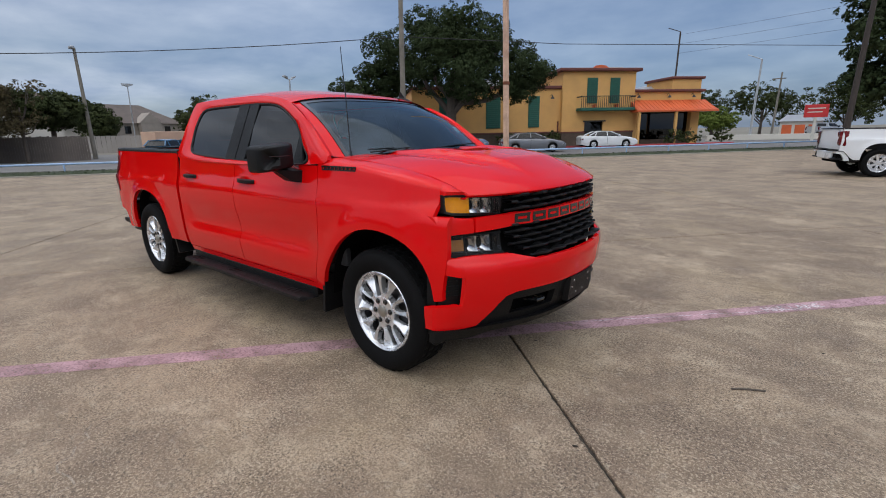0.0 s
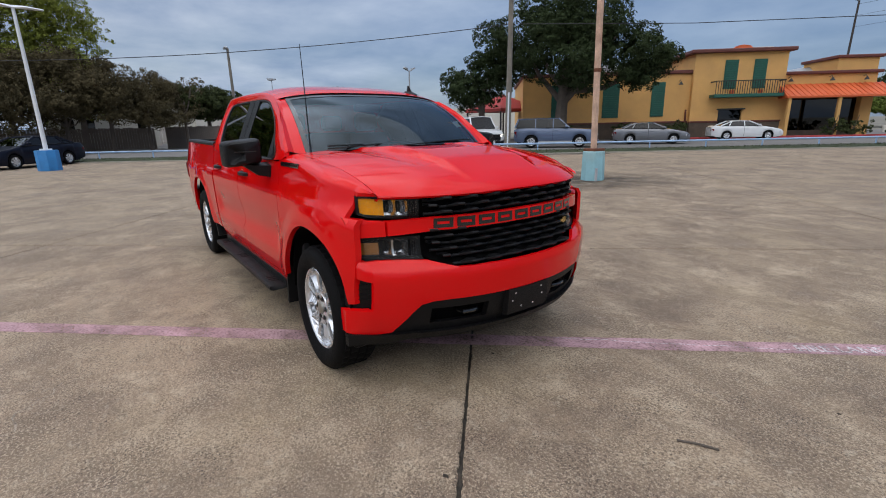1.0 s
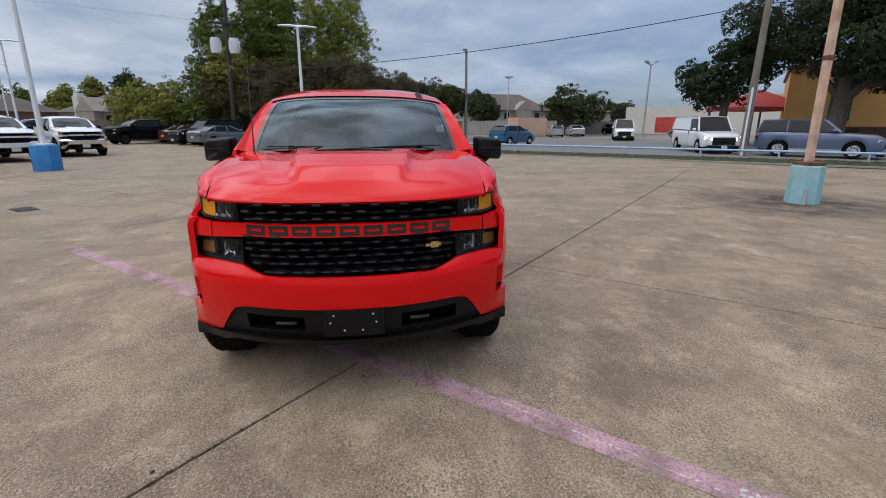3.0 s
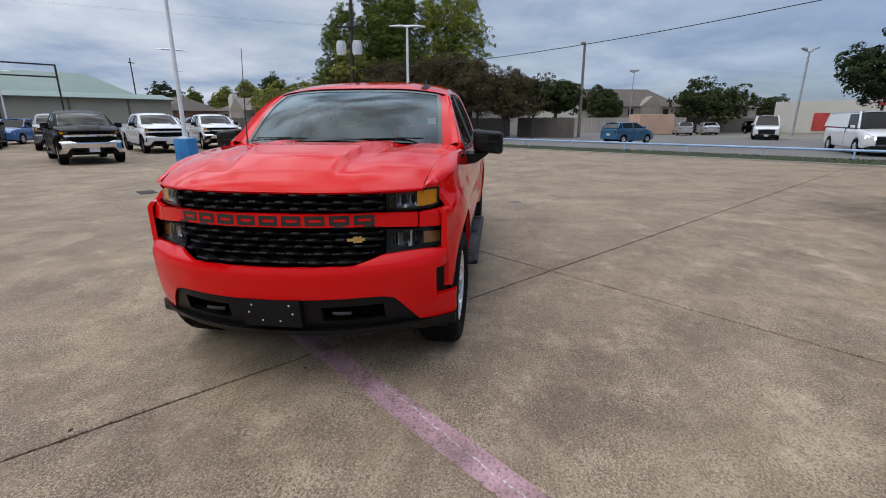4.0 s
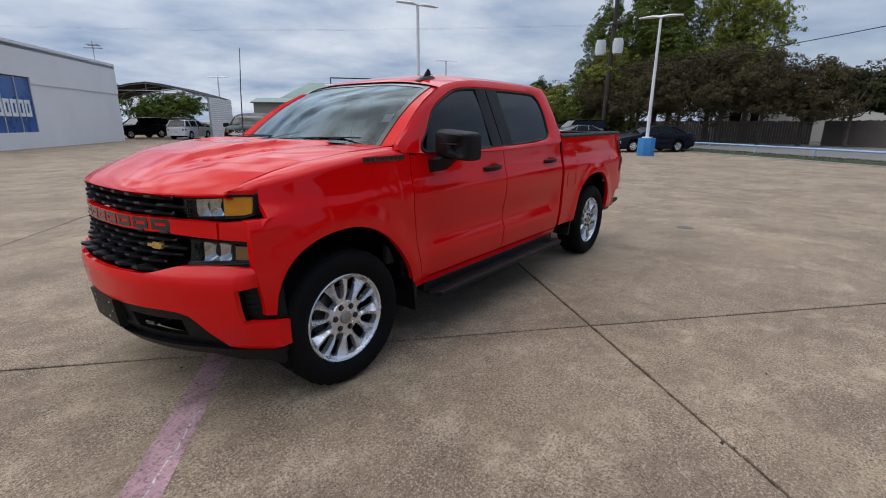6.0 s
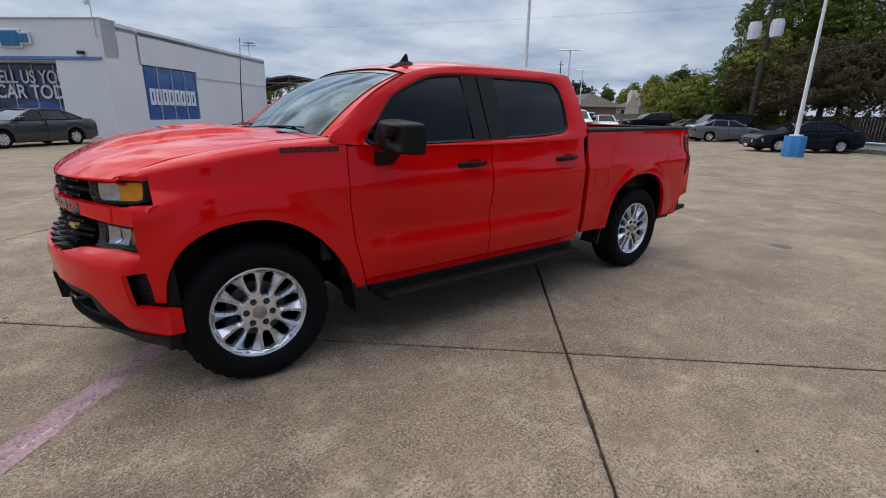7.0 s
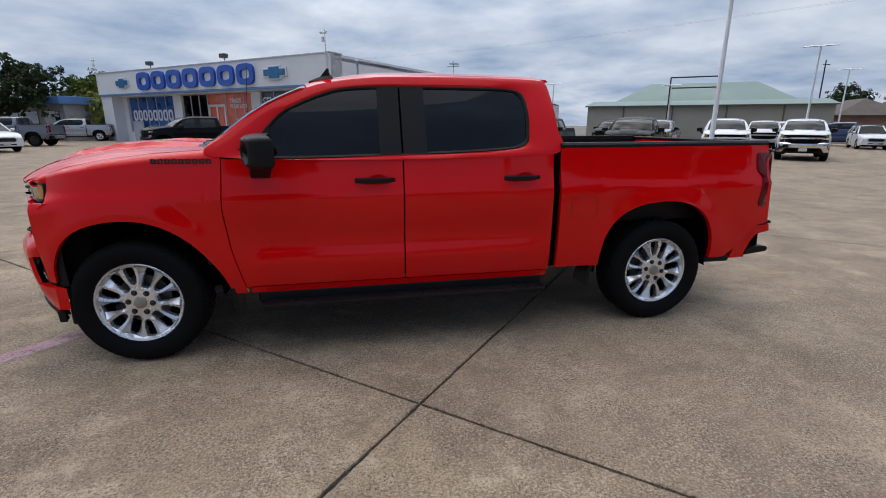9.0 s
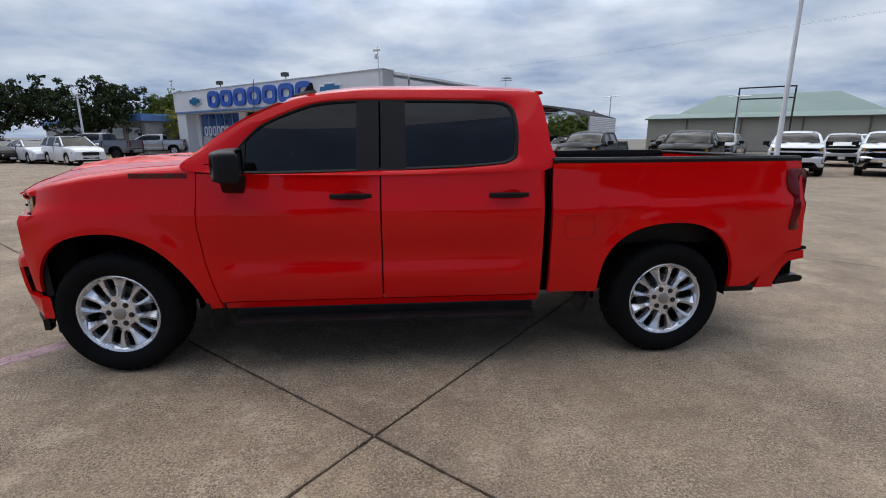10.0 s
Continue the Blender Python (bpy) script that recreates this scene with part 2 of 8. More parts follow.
RED = surf("red_car_paint", (0.69, 0.003, 0.004), 0.45, 0, 0.04, 0.8, 160, 0, 1.0, 0.0)
RED.node_tree.nodes["Principled BSDF"].inputs["Coat IOR"].default_value = 1.37
BLACK_TRIM = surf("black_textured_plastic", (0.007, 0.007, 0.0075), 0.45, 0, 0.2, 6, 300, 0.2, 0, 0.2)
BLACK_GLOSS = surf("gloss_black_plastic", (0.008, 0.008, 0.009), 0.18, 0, 0.2, 6, 120, 0, 0.5)
DARK = surf("dark_underbody", (0.004, 0.004, 0.004), 0.95, 0, 0.2, 4, 60, 0, 0, 0.05)
TYRE = surf("tyre_rubber", (0.006, 0.006, 0.0063), 0.75, 0, 0.25, 7, 160, 0.2, 0, 0.10)
ALLOY = surf("silver_wheel_paint", (0.74, 0.75, 0.77), 0.25, 0.72, 0.05, 9, 220, 0, 0.3)
ALLOY_DARK = surf("dark_alloy_barrel", (0.035, 0.035, 0.037), 0.5, 0.6, 0.2, 8, 150)
LAMP_SILVER = surf("silvered_lamp_reflector", (0.50, 0.51, 0.52), 0.12, 0.95, 0.20, 30, 160)
CHROME = surf("chrome", (0.78, 0.78, 0.79), 0.07, 1.0, 0.03, 9, 200)
STEEL = surf("brake_steel", (0.10, 0.095, 0.09), 0.5, 0.8, 0.2, 12, 90)
GRILLE = surf("black_grille_plastic", (0.007, 0.007, 0.0075), 0.42, 0, 0.2, 6, 300, 0.1, 0, 0.25)
GOLD = surf("gold_emblem", (0.70, 0.48, 0.16), 0.3, 1.0, 0.08, 20, 200)
CAP = surf("hub_cap_grey", (0.36, 0.34, 0.30), 0.4, 0.7, 0.1, 20, 200)
AMBER = surf("amber_lens", (1.0, 0.38, 0.012), 0.14, 0, 0.15, 25, 120, 0.3, 0.3, 0.2)
TAIL = surf("dark_red_lens", (0.13, 0.003, 0.005), 0.16, 0, 0.1, 20, 100, 0, 0.12, 0.2)
LENS = glass("clear_lens", (0.95, 0.95, 0.95), 0.0, 1.25)
TINT = glass("privacy_glass", (0.03, 0.032, 0.034), 0.0, 1.42)
WSHIELD = glass("windscreen_glass", (0.24, 0.30, 0.33), 0.0, 1.62, (0.78, 0.93, 1.0))
CABIN = surf("dark_cabin_cloth", (0.035, 0.035, 0.036), 0.9, 0, 0.2, 12, 200, 0.1)
PAPER = surf("white_paper", (0.75, 0.75, 0.73), 0.8, 0, 0.05, 20, 100)
CONCRETE = concrete_material()
GROOVE = surf("dark_joint_filler", (0.045, 0.038, 0.030), 0.95, 0, 0.6, 14, 70, 0.8, dirt=(0.20, 0.165, 0.125))
PINK = worn_paint("faded_fire_lane_paint", (0.47, 0.285, 0.305), 0.26, 0.52)
WHITE_PAINT = worn_paint("faded_white_lettering", (0.72, 0.66, 0.66), 0.38, 0.6)


# ---- geometry helpers ----
def shade_smooth(me, angle):
    me.polygons.foreach_set("use_smooth", [True] * len(me.polygons))
    me.set_sharp_from_angle(angle=radians(angle))


def outward(geo, centre):
    """Turns every face so that it looks away from the centre."""
    c = Vector(centre)
    for i, f in enumerate(geo.f):
        p = [Vector(geo.v[k]) for k in f]
        n = (p[1] - p[0]).cross(p[2] - p[0])
        if n.dot(sum(p, Vector()) / len(p) - c) < 0:
            geo.f[i] = tuple(reversed(f))
    return geo


class Geo:
    """Collects vertices and faces, then becomes one mesh object."""

    def __init__(self):
        self.v, self.f = [], []

    def add(self, verts, faces, m=None):
        k = len(self.v)
        self.v += [tuple(m @ Vector(p)) for p in verts] if m else [tuple(p) for p in verts]
        self.f += [tuple(k + i for i in q) for q in faces]
        return self

    def box(self, x0, x1, y0, y1, z0, z1, b=0.0, m=None):
        x0, x1, y0, y1, z0, z1 = min(x0, x1), max(x0, x1), min(y0, y1), max(y0, y1), min(z0, z1), max(z0, z1)
        if not b:
            p = [(x, y, z) for z in (z0, z1) for y in (y0, y1) for x in (x0, x1)]
            return self.add(p, [(0, 2, 3, 1), (4, 5, 7, 6), (0, 1, 5, 4), (2, 6, 7, 3), (0, 4, 6, 2), (1, 3, 7, 5)], m)
        b = min(b, (x1 - x0) * 0.49, (y1 - y0) * 0.49, (z1 - z0) * 0.49)
        bm = bmesh.new()
        for sx, xx in ((1, x0), (-1, x1)):
            for sy, yy in ((1, y0), (-1, y1)):
                for sz, zz in ((1, z0), (-1, z1)):
                    bm.verts.new((xx, yy + sy * b, zz + sz * b))
                    bm.verts.new((xx + sx * b, yy, zz + sz * b))
                    bm.verts.new((xx + sx * b, yy + sy * b, zz))
        bmesh.ops.convex_hull(bm, input=bm.verts)
        return self.bm(bm, m)

    def hull(self, pts, m=None):
        bm = bmesh.new()
        for p in pts:
            bm.verts.new(p)
        bmesh.ops.convex_hull(bm, input=bm.verts)
        return self.bm(bm, m)

    def bm(self, bm, m=None):
        bm.verts.index_update()
        self.add([v.co.copy() for v in bm.verts], [[v.index for v in f.verts] for f in bm.faces], m)
        bm.free()
        return self

    def grid(self, rows, close_u=False, close_v=False, m=None):
        """rows: a list of equally long lists of points."""
        a, b = len(rows), len(rows[0])
        faces = []
        for i in range(a if close_v else a - 1):
            for j in range(b if close_u else b - 1):
                i2, j2 = (i + 1) % a, (j + 1) % b
                faces.append((i * b + j, i * b + j2, i2 * b + j2, i2 * b + j))
        return self.add([p for r in rows for p in r], faces, m)

    def lathe(self, prof, n=32, m=None, closed=False):
        """prof: (radius, y) pairs, turned about the y axis."""
        rows = [[(r * math.cos(2 * math.pi * k / n), y, r * math.sin(2 * math.pi * k / n)) for k in range(n)] for r, y in prof]
        return self.grid(rows, True, closed, m)

    def tube(self, path, r, n=8, caps=True, m=None):
        rr = r if isinstance(r, (list, tuple)) else [r] * len(path)
        rows = []
        pts = [Vector(p) for p in path]
        for i, p in enumerate(pts):
            d = (pts[min(i + 1, len(pts) - 1)] - pts[max(i - 1, 0)]).normalized()
            up = Vector((0, 0, 1)) if abs(d.z) < 0.9 else Vector((1, 0, 0))
            s = d.cross(up).normalized()
            t = s.cross(d)
            rows.append([p + rr[i] * (math.cos(2 * math.pi * k / n) * s + math.sin(2 * math.pi * k / n) * t) for k in range(n)])
        k = len(self.v)
        self.grid(rows, True, False, m)
        if caps:
            self.f.append(tuple(range(k, k + n)))
            self.f.append(tuple(range(k + (len(rows) - 1) * n, k + len(rows) * n)))
        return self

    def prism(self, poly, d0, d1, axis="y", m=None):
        """A flat outline drawn out along an axis. axis y: outline in x, z; x: in y, z; z: in x, y."""
        put = {"y": lambda a, b, d: (a, d, b), "x": lambda a, b, d: (d, a, b), "z": lambda a, b, d: (a, b, d)}[axis]
        k = len(poly)
        pts = [put(a, b, d0) for a, b in poly] + [put(a, b, d1) for a, b in poly]
        return self.add(pts, [tuple(range(k)), tuple(range(2 * k - 1, k - 1, -1))] + [(i, (i + 1) % k, k + (i + 1) % k, k + i) for i in range(k)], m)

    def mesh(self, name, mat, smooth=35):
        me = bpy.data.meshes.new(name)
        me.from_pydata(self.v, [], self.f)
        me.materials.append(mat)
        if smooth:
            shade_smooth(me, smooth)
        return me


def part(name, geo, mat, parent=None, label="", smooth=35):
    """Links geometry as one mesh object under a thing or under a part."""
    ob = new(name, geo.mesh(name, mat, smooth) if isinstance(geo, Geo) else geo)
    ob.parent = parent
    return tagged(ob, label)


def thing(name, label, category, m=None, group="", kind=""):
    """An empty at a thing's base."""
    ob = new(name)
    if m:
        ob.matrix_basis = m
    return tagged(ob, label, category, group, kind)


def solid(name, geo, mat, label, category="", group="", kind="", smooth=35):
    return tagged(part(name, geo, mat, None, "", smooth), label, category, group, kind)


def mid(table, x):
    return float(np.interp(x, [a for a, _ in table], [b for _, b in table]))


def ease(a, b, x):
    t = min(1.0, max(0.0, (x - a) / (b - a)))
    return t * t * (3 - 2 * t)


def text_geo(words, size, m, depth=0.0):
    """Lettering in the built-in font, lying in the local x, y plane, as plain mesh data."""
    cu = bpy.data.curves.new("lettering", "FONT")
    cu.body, cu.size, cu.extrude, cu.offset = words, size, depth, 0.022 * size
    ob = new("lettering", cu)
    bpy.context.view_layer.update()
    me = ob.evaluated_get(bpy.context.evaluated_depsgraph_get()).to_mesh()
    g = Geo()
    g.add([v.co.copy() for v in me.vertices], [tuple(p.vertices) for p in me.polygons], m)
    bpy.data.objects.remove(ob)
    bpy.data.curves.remove(cu)
    return g


# the lot's own axes: A along the fire lane, B across it
LOT_A = radians(48.5)
LOT_O = (0.18, 1.82)


def lot(a, b, z=0.0):
    return (LOT_O[0] + a * math.cos(LOT_A) - b * math.sin(LOT_A), LOT_O[1] + a * math.sin(LOT_A) + b * math.cos(LOT_A), z)


# ---- the red pickup truck ----
AXF, AXR, HUBZ = 1.8725, -1.8725, 0.407
# wheel openings: height, half length ahead and behind, and how square each half is
ARCHES = ((AXF, 0.525, 0.455, 0.55, 0.505, 0.05), (AXR, 0.547, 0.53, 0.5, 0.46, 0.5))


def flare(x, z):
    out = 0.0
    for xc in (AXF, AXR):
        r = math.hypot(x - xc, z - 0.43)
        out = max(out, 0.022 * ease(0.70, 0.54, r))
    return out


def side_y(x, z):
    """Half width of the truck's flank."""
    y = mid([(0.40, 0.945), (0.50, 0.975), (0.62, 0.992), (0.80, 1.0), (1.02, 1.004), (1.10, 1.002), (1.118, 0.990), (1.20, 0.972), (1.34, 0.952), (1.45, 0.945)], z)
    if -0.95 < x < 1.30:
        y -= 0.030 * ease(0.99, 0.77, z) * ease(0.675, 0.735, z) * ease(-0.95, -0.75, x) * ease(1.30, 1.10, x)
    y -= (0.92 - 0.56 * ease(1.14, 1.02, z)) * max(0.0, x - 1.98) ** 2 + 0.35 * max(0.0, -2.55 - x) ** 2
    return y + flare(x, z)


def arch_z(x, low):
    for xc, h, fa, fq, ba, bq in ARCHES:
        a, q = (fa, fq) if x > xc else (ba, bq)
        u = abs(x - xc) / a
        if u < 1:
            return max(low, 0.43 + h * (q * (1 - u ** 4) ** 0.25 + (1 - q) * math.sqrt(1 - u * u)))
    return low


def stations(x0, x1):
    """Stations along the flank, closer where a wheel arch begins."""
    xs = set(np.linspace(x0, x1, max(3, int(abs(x1 - x0) / 0.05))).round(4))
    for xc, h, fa, fq, ba, bq in ARCHES:
        for k in range(0, 25):
            c = math.cos(math.pi * k / 24)
            x = round(xc + (fa if c > 0 else ba) * c, 4)
            if min(x0, x1) < x < max(x0, x1):
                xs.add(x)
    return sorted(xs)


def with_rim(rows, shift):
    """A sheet of points with its edges folded over by shift, so that it has depth."""
    put = lambda p: tuple(Vector(p) + Vector(shift))
    rows = [[put(r[0])] + list(r) + [put(r[-1])] for r in rows]
    return [[put(p) for p in rows[0]]] + rows + [[put(p) for p in rows[-1]]]


def flank(x0, x1, bottom, top, s, rows=16, shift0=None, shift1=None, roll=None):
    """A body panel of the flank between two stations; s is +1 for the driver's side."""
    out = []
    for x in stations(x0, x1):
        zb, zt = arch_z(x, bottom(x)), top(x)
        col = []
        for k in range(rows + 1):
            z = zb + (zt - zb) * k / rows
            u = (x - x0) / (x1 - x0)
            dx = (shift0(z) * (1 - u) if shift0 else 0) + (shift1(z) * u if shift1 else 0)
            col.append((x + dx, s * side_y(x, z), z))
        if roll:
            ys, (yr, zr) = side_y(x, zt), roll(x)
            for k in range(1, 6):
                a = math.pi / 2 * k / 5
                col.append((x + (shift0(zt) * (1 - (x - x0) / (x1 - x0)) if shift0 else 0), s * (yr + (ys - yr) * math.cos(a)), zt + (zr - zt) * math.sin(a)))
        out.append(col)
    return Geo().grid(with_rim(out, (0, -s * 0.035, 0)))


# front of the truck: plan curve and how far the bumper stands out
def nose_x(y, z=1.12):
    up = 2.70 - 0.395 * (abs(y) / 0.93) ** 3.0
    low = 2.70 - 0.359 * (abs(y) / 0.945) ** 2.25
    return low + (up - low) * ease(1.03, 1.10, z)


def nose_out(z):
    return mid([(0.30, -0.06), (0.40, 0.01), (0.50, 0.05), (0.62, 0.075), (0.74, 0.086), (0.785, 0.078), (0.80, 0.062), (0.845, 0.008), (0.95, 0.0), (1.2, -0.012)], z)


def nose(cols, off=0.0, rows=6, step=0.03, rim=0.04):
    """A piece of the front, drawn over columns of (y, low, high)."""
    ys, out = [c[0] for c in cols], []
    full = []
    for (y0, b0, t0), (y1, b1, t1) in zip(cols, cols[1:]):
        k = max(1, int(abs(y1 - y0) / step))
        full += [(y0 + (y1 - y0) * i / k, b0 + (b1 - b0) * i / k, t0 + (t1 - t0) * i / k) for i in range(k)]
    full.append(cols[-1])
    for y, b, t in full:
        out.append([(nose_x(y, b + (t - b) * k / rows) + nose_out(b + (t - b) * k / rows) * (1 - ease(0.89, 1.0, abs(y))) + off, y, b + (t - b) * k / rows) for k in range(rows + 1)])
    return Geo().grid(with_rim(out, (-rim, 0, 0)))


def both(cols):
    """Mirrors columns given from the middle outwards."""
    return [(-y, b, t) for y, b, t in reversed(cols) if y > 0] + list(cols)


def hood_seam(x):
    return mid([(1.40, 0.855), (1.9, 0.84), (2.2, 0.825), (2.455, 0.80)], x), mid([(1.40, 1.372), (1.7, 1.352), (2.0, 1.315), (2.2, 1.272), (2.35, 1.225), (2.455, 1.182)], x)


def wheel(parent, m, steer=0.0):
    """Twelve-armed alloy wheel with its tyre; the local y axis points outwards."""
    w = new("wheel")
    w.parent = parent
    w.matrix_basis = m
    tagged(w, "silver multi-spoke alloy wheel with black tyre")
    R = 0.404
    prof = [(0.262, -0.10), (0.30, -0.125), (0.36, -0.138), (0.382, -0.132), (0.397, -0.115), (R, -0.085), (R, 0.075), (0.397, 0.105), (0.384, 0.120), (0.375, 0.128), (0.36, 0.132), (0.33, 0.135), (0.30, 0.126), (0.275, 0.112), (0.262, 0.10)]
    # tread blocks rise and fall round the tyre in staggered rows
    cut = [p for p in prof if p[0] < R]
    k0 = sum(1 for p in cut if p[1] < 0)
    tread = [(-0.100, 0), (-0.098, 1), (-0.062, 1), (-0.060, -1), (-0.050, -1), (-0.048, 2), (-0.006, 2), (-0.004, -1), (0.004, -1), (0.006, 1), (0.048, 1), (0.050, -1), (0.060, -1), (0.062, 2), (0.090, 2), (0.092, 0)]
    tyre, rows = Geo(), []
    for r, y in cut[:k0]:
        rows.append([(r, y)] * 144)
    for y, kind in tread:
        rows.append([(R + (0.004 if kind > 0 and (c + 2 * kind) % 4 < 3 else -0.004), y) for c in range(144)])
    for r, y in cut[k0:]:
        rows.append([(r, y)] * 144)
    tyre.grid([[(r * math.cos(2 * math.pi * c / 144), y, r * math.sin(2 * math.pi * c / 144)) for c, (r, y) in enumerate(row)] for row in rows], True)
    part("tyre", tyre, TYRE, w, "black all-terrain tyre")
    part("rim_barrel", Geo().lathe([(0.258, 0.09), (0.248, 0.070), (0.240, 0.045), (0.232, -0.09), (0.17, -0.095)], 48), ALLOY_DARK, w)
    rim = Geo().lathe([(0.240, 0.060), (0.246, 0.090), (0.254, 0.104), (0.262, 0.109), (0.268, 0.104), (0.266, 0.09)], 72)
    rim.lathe([(0.0, 0.088), (0.05, 0.088), (0.094, 0.086), (0.100, 0.078), (0.098, 0.03)], 48)
    # paired spokes: a narrow gap inside each pair, a broad one between pairs
    inner_gap = [(0.09, 0.0), (0.120, 0.0), (0.125, 5.0), (0.135, 8.2), (0.165, 9.4), (0.205, 8.8), (0.232, 8.0), (0.240, 6.5), (0.245, 0.0), (0.26, 0.0)]
    outer_gap = [(0.09, 0.0), (0.094, 3.0), (0.099, 8.5), (0.108, 12.2), (0.135, 11.4), (0.165, 9.8), (0.205, 7.6), (0.228, 6.4), (0.236, 4.5), (0.240, 0.0), (0.26, 0.0)]
    radii = (0.09, 0.094, 0.099, 0.108, 0.120, 0.125, 0.135, 0.150, 0.165, 0.185, 0.205, 0.228, 0.232, 0.236, 0.240, 0.245, 0.253)
    for k in range(12):
        flip = 1 if k % 2 else -1
        turn = Matrix.Rotation(radians(60 * (k // 2) + 8), 4, "Y")
        sec = []
        for rr in radii:
            a, b = mid(inner_gap, rr), 30 - mid(outer_gap, rr)
            face = mid([(0.09, 0.084), (0.13, 0.090), (0.20, 0.098), (0.252, 0.101)], rr)
            crease = a + (b - a) * mid([(0.09, 0.5), (0.15, 0.55), (0.252, 0.28)], rr)
            low_a, low_b = mid([(0.09, 0.0), (0.15, 0.006), (0.235, 0.010), (0.253, 0.003)], rr), mid([(0.09, 0.0), (0.13, 0.016), (0.20, 0.036), (0.238, 0.034), (0.253, 0.004)], rr)
            col = [(a, 0.050), (a, face - low_a), (crease, face), (b, face - low_b), (b, 0.044)]
            sec.append([(rr * math.cos(radians(flip * d)), y, rr * math.sin(radians(flip * d))) for d, y in col])
        rim.grid(sec, False, False, turn)
    part("spokes", rim, ALLOY, w, "bright silver paired spokes", 20)
    cap = Geo().lathe([(0, 0.103), (0.03, 0.1025), (0.037, 0.098), (0.04, 0.086)], 32)
    part("centre_cap", cap, CAP, w, "grey centre cap")
    for k in range(6):
        a = -radians(60 * k + 30 - 8) * 1.0
        g = Geo().lathe([(0, 0.100), (0.010, 0.100), (0.0125, 0.096), (0.0125, 0.08)], 6, Matrix.Translation((0.072 * math.cos(a), 0, 0.072 * math.sin(a))))
        g.lathe([(0.0, 0.0915), (0.018, 0.0915), (0.021, 0.07)], 14, Matrix.Translation((0.072 * math.cos(a), 0, 0.072 * math.sin(a))))
        part("lug_nut", g, BLACK_GLOSS, w)
    part("brake_disc", Geo().lathe([(0.06, 0.01), (0.165, 0.01), (0.165, -0.02), (0.06, -0.02)], 40), STEEL, w)
    part("brake_caliper", Geo().box(0.10, 0.19, -0.04, 0.035, -0.07, 0.07, 0.015), ALLOY_DARK, w)
    part("hub_back", Geo().lathe([(0.0, -0.05), (0.224, -0.05), (0.224, -0.07), (0, -0.07)], 32), DARK, w)
    return w


# outline of the cab's side: outer edge, and the edge of the side windows
CAB_OUT = [(1.36, 1.335), (1.235, 1.48), (1.01, 1.645), (0.70, 1.785), (0.30, 1.845), (-0.30, 1.858), (-0.85, 1.852), (-0.945, 1.812), (-0.990, 1.52), (-0.955, 1.335), (0.20, 1.300)]
CAB_IN = [(1.14, 1.322), (1.05, 1.475), (0.90, 1.625), (0.60, 1.752), (0.30, 1.785), (-0.30, 1.790), (-0.68, 1.782), (-0.765, 1.715), (-0.775, 1.510), (-0.68, 1.375), (0.20, 1.330)]


def cab_y(z):
    return 0.955 - 0.40 * (z - 1.33) - 0.10 * max(0.0, z - 1.62)


def loop(keys, per=6):
    """A closed, softly rounded outline through the keys."""
    k, out = len(keys), []
    for i in range(k):
        p0, p1, p2, p3 = (Vector(keys[(i + j - 1) % k]) for j in range(4))
        for j in range(per):
            t = j / per
            c = 0.5 * (2 * p1 + (p2 - p0) * t + (2 * p0 - 5 * p1 + 4 * p2 - p3) * t * t + (3 * p1 - p0 - 3 * p2 + p3) * t ** 3)
            s = p1.lerp(p2, t)
            out.append(tuple(s.lerp(c, 0.7)))
    return out


def plain_letters(count, y0, y1, z0, z1):
    """A row of plain hollow shapes in place of a maker's lettering, as lists of (from, to, low, high)."""
    w, h = (y1 - y0) / count, z1 - z0
    e = min(0.36 * h, 0.22 * w)
    return [[(a, b, z0, z0 + e), (a, b, z1 - e, z1), (a, a + e, z0 + e, z1 - e), (b - e, b, z0 + e, z1 - e)] for a, b in ((y0 + k * w + 0.09 * w, y0 + (k + 1) * w - 0.09 * w) for k in range(count))]


truck = thing("pickup_truck", "bright red crew-cab pickup with black trim on concrete", "pickup truck")


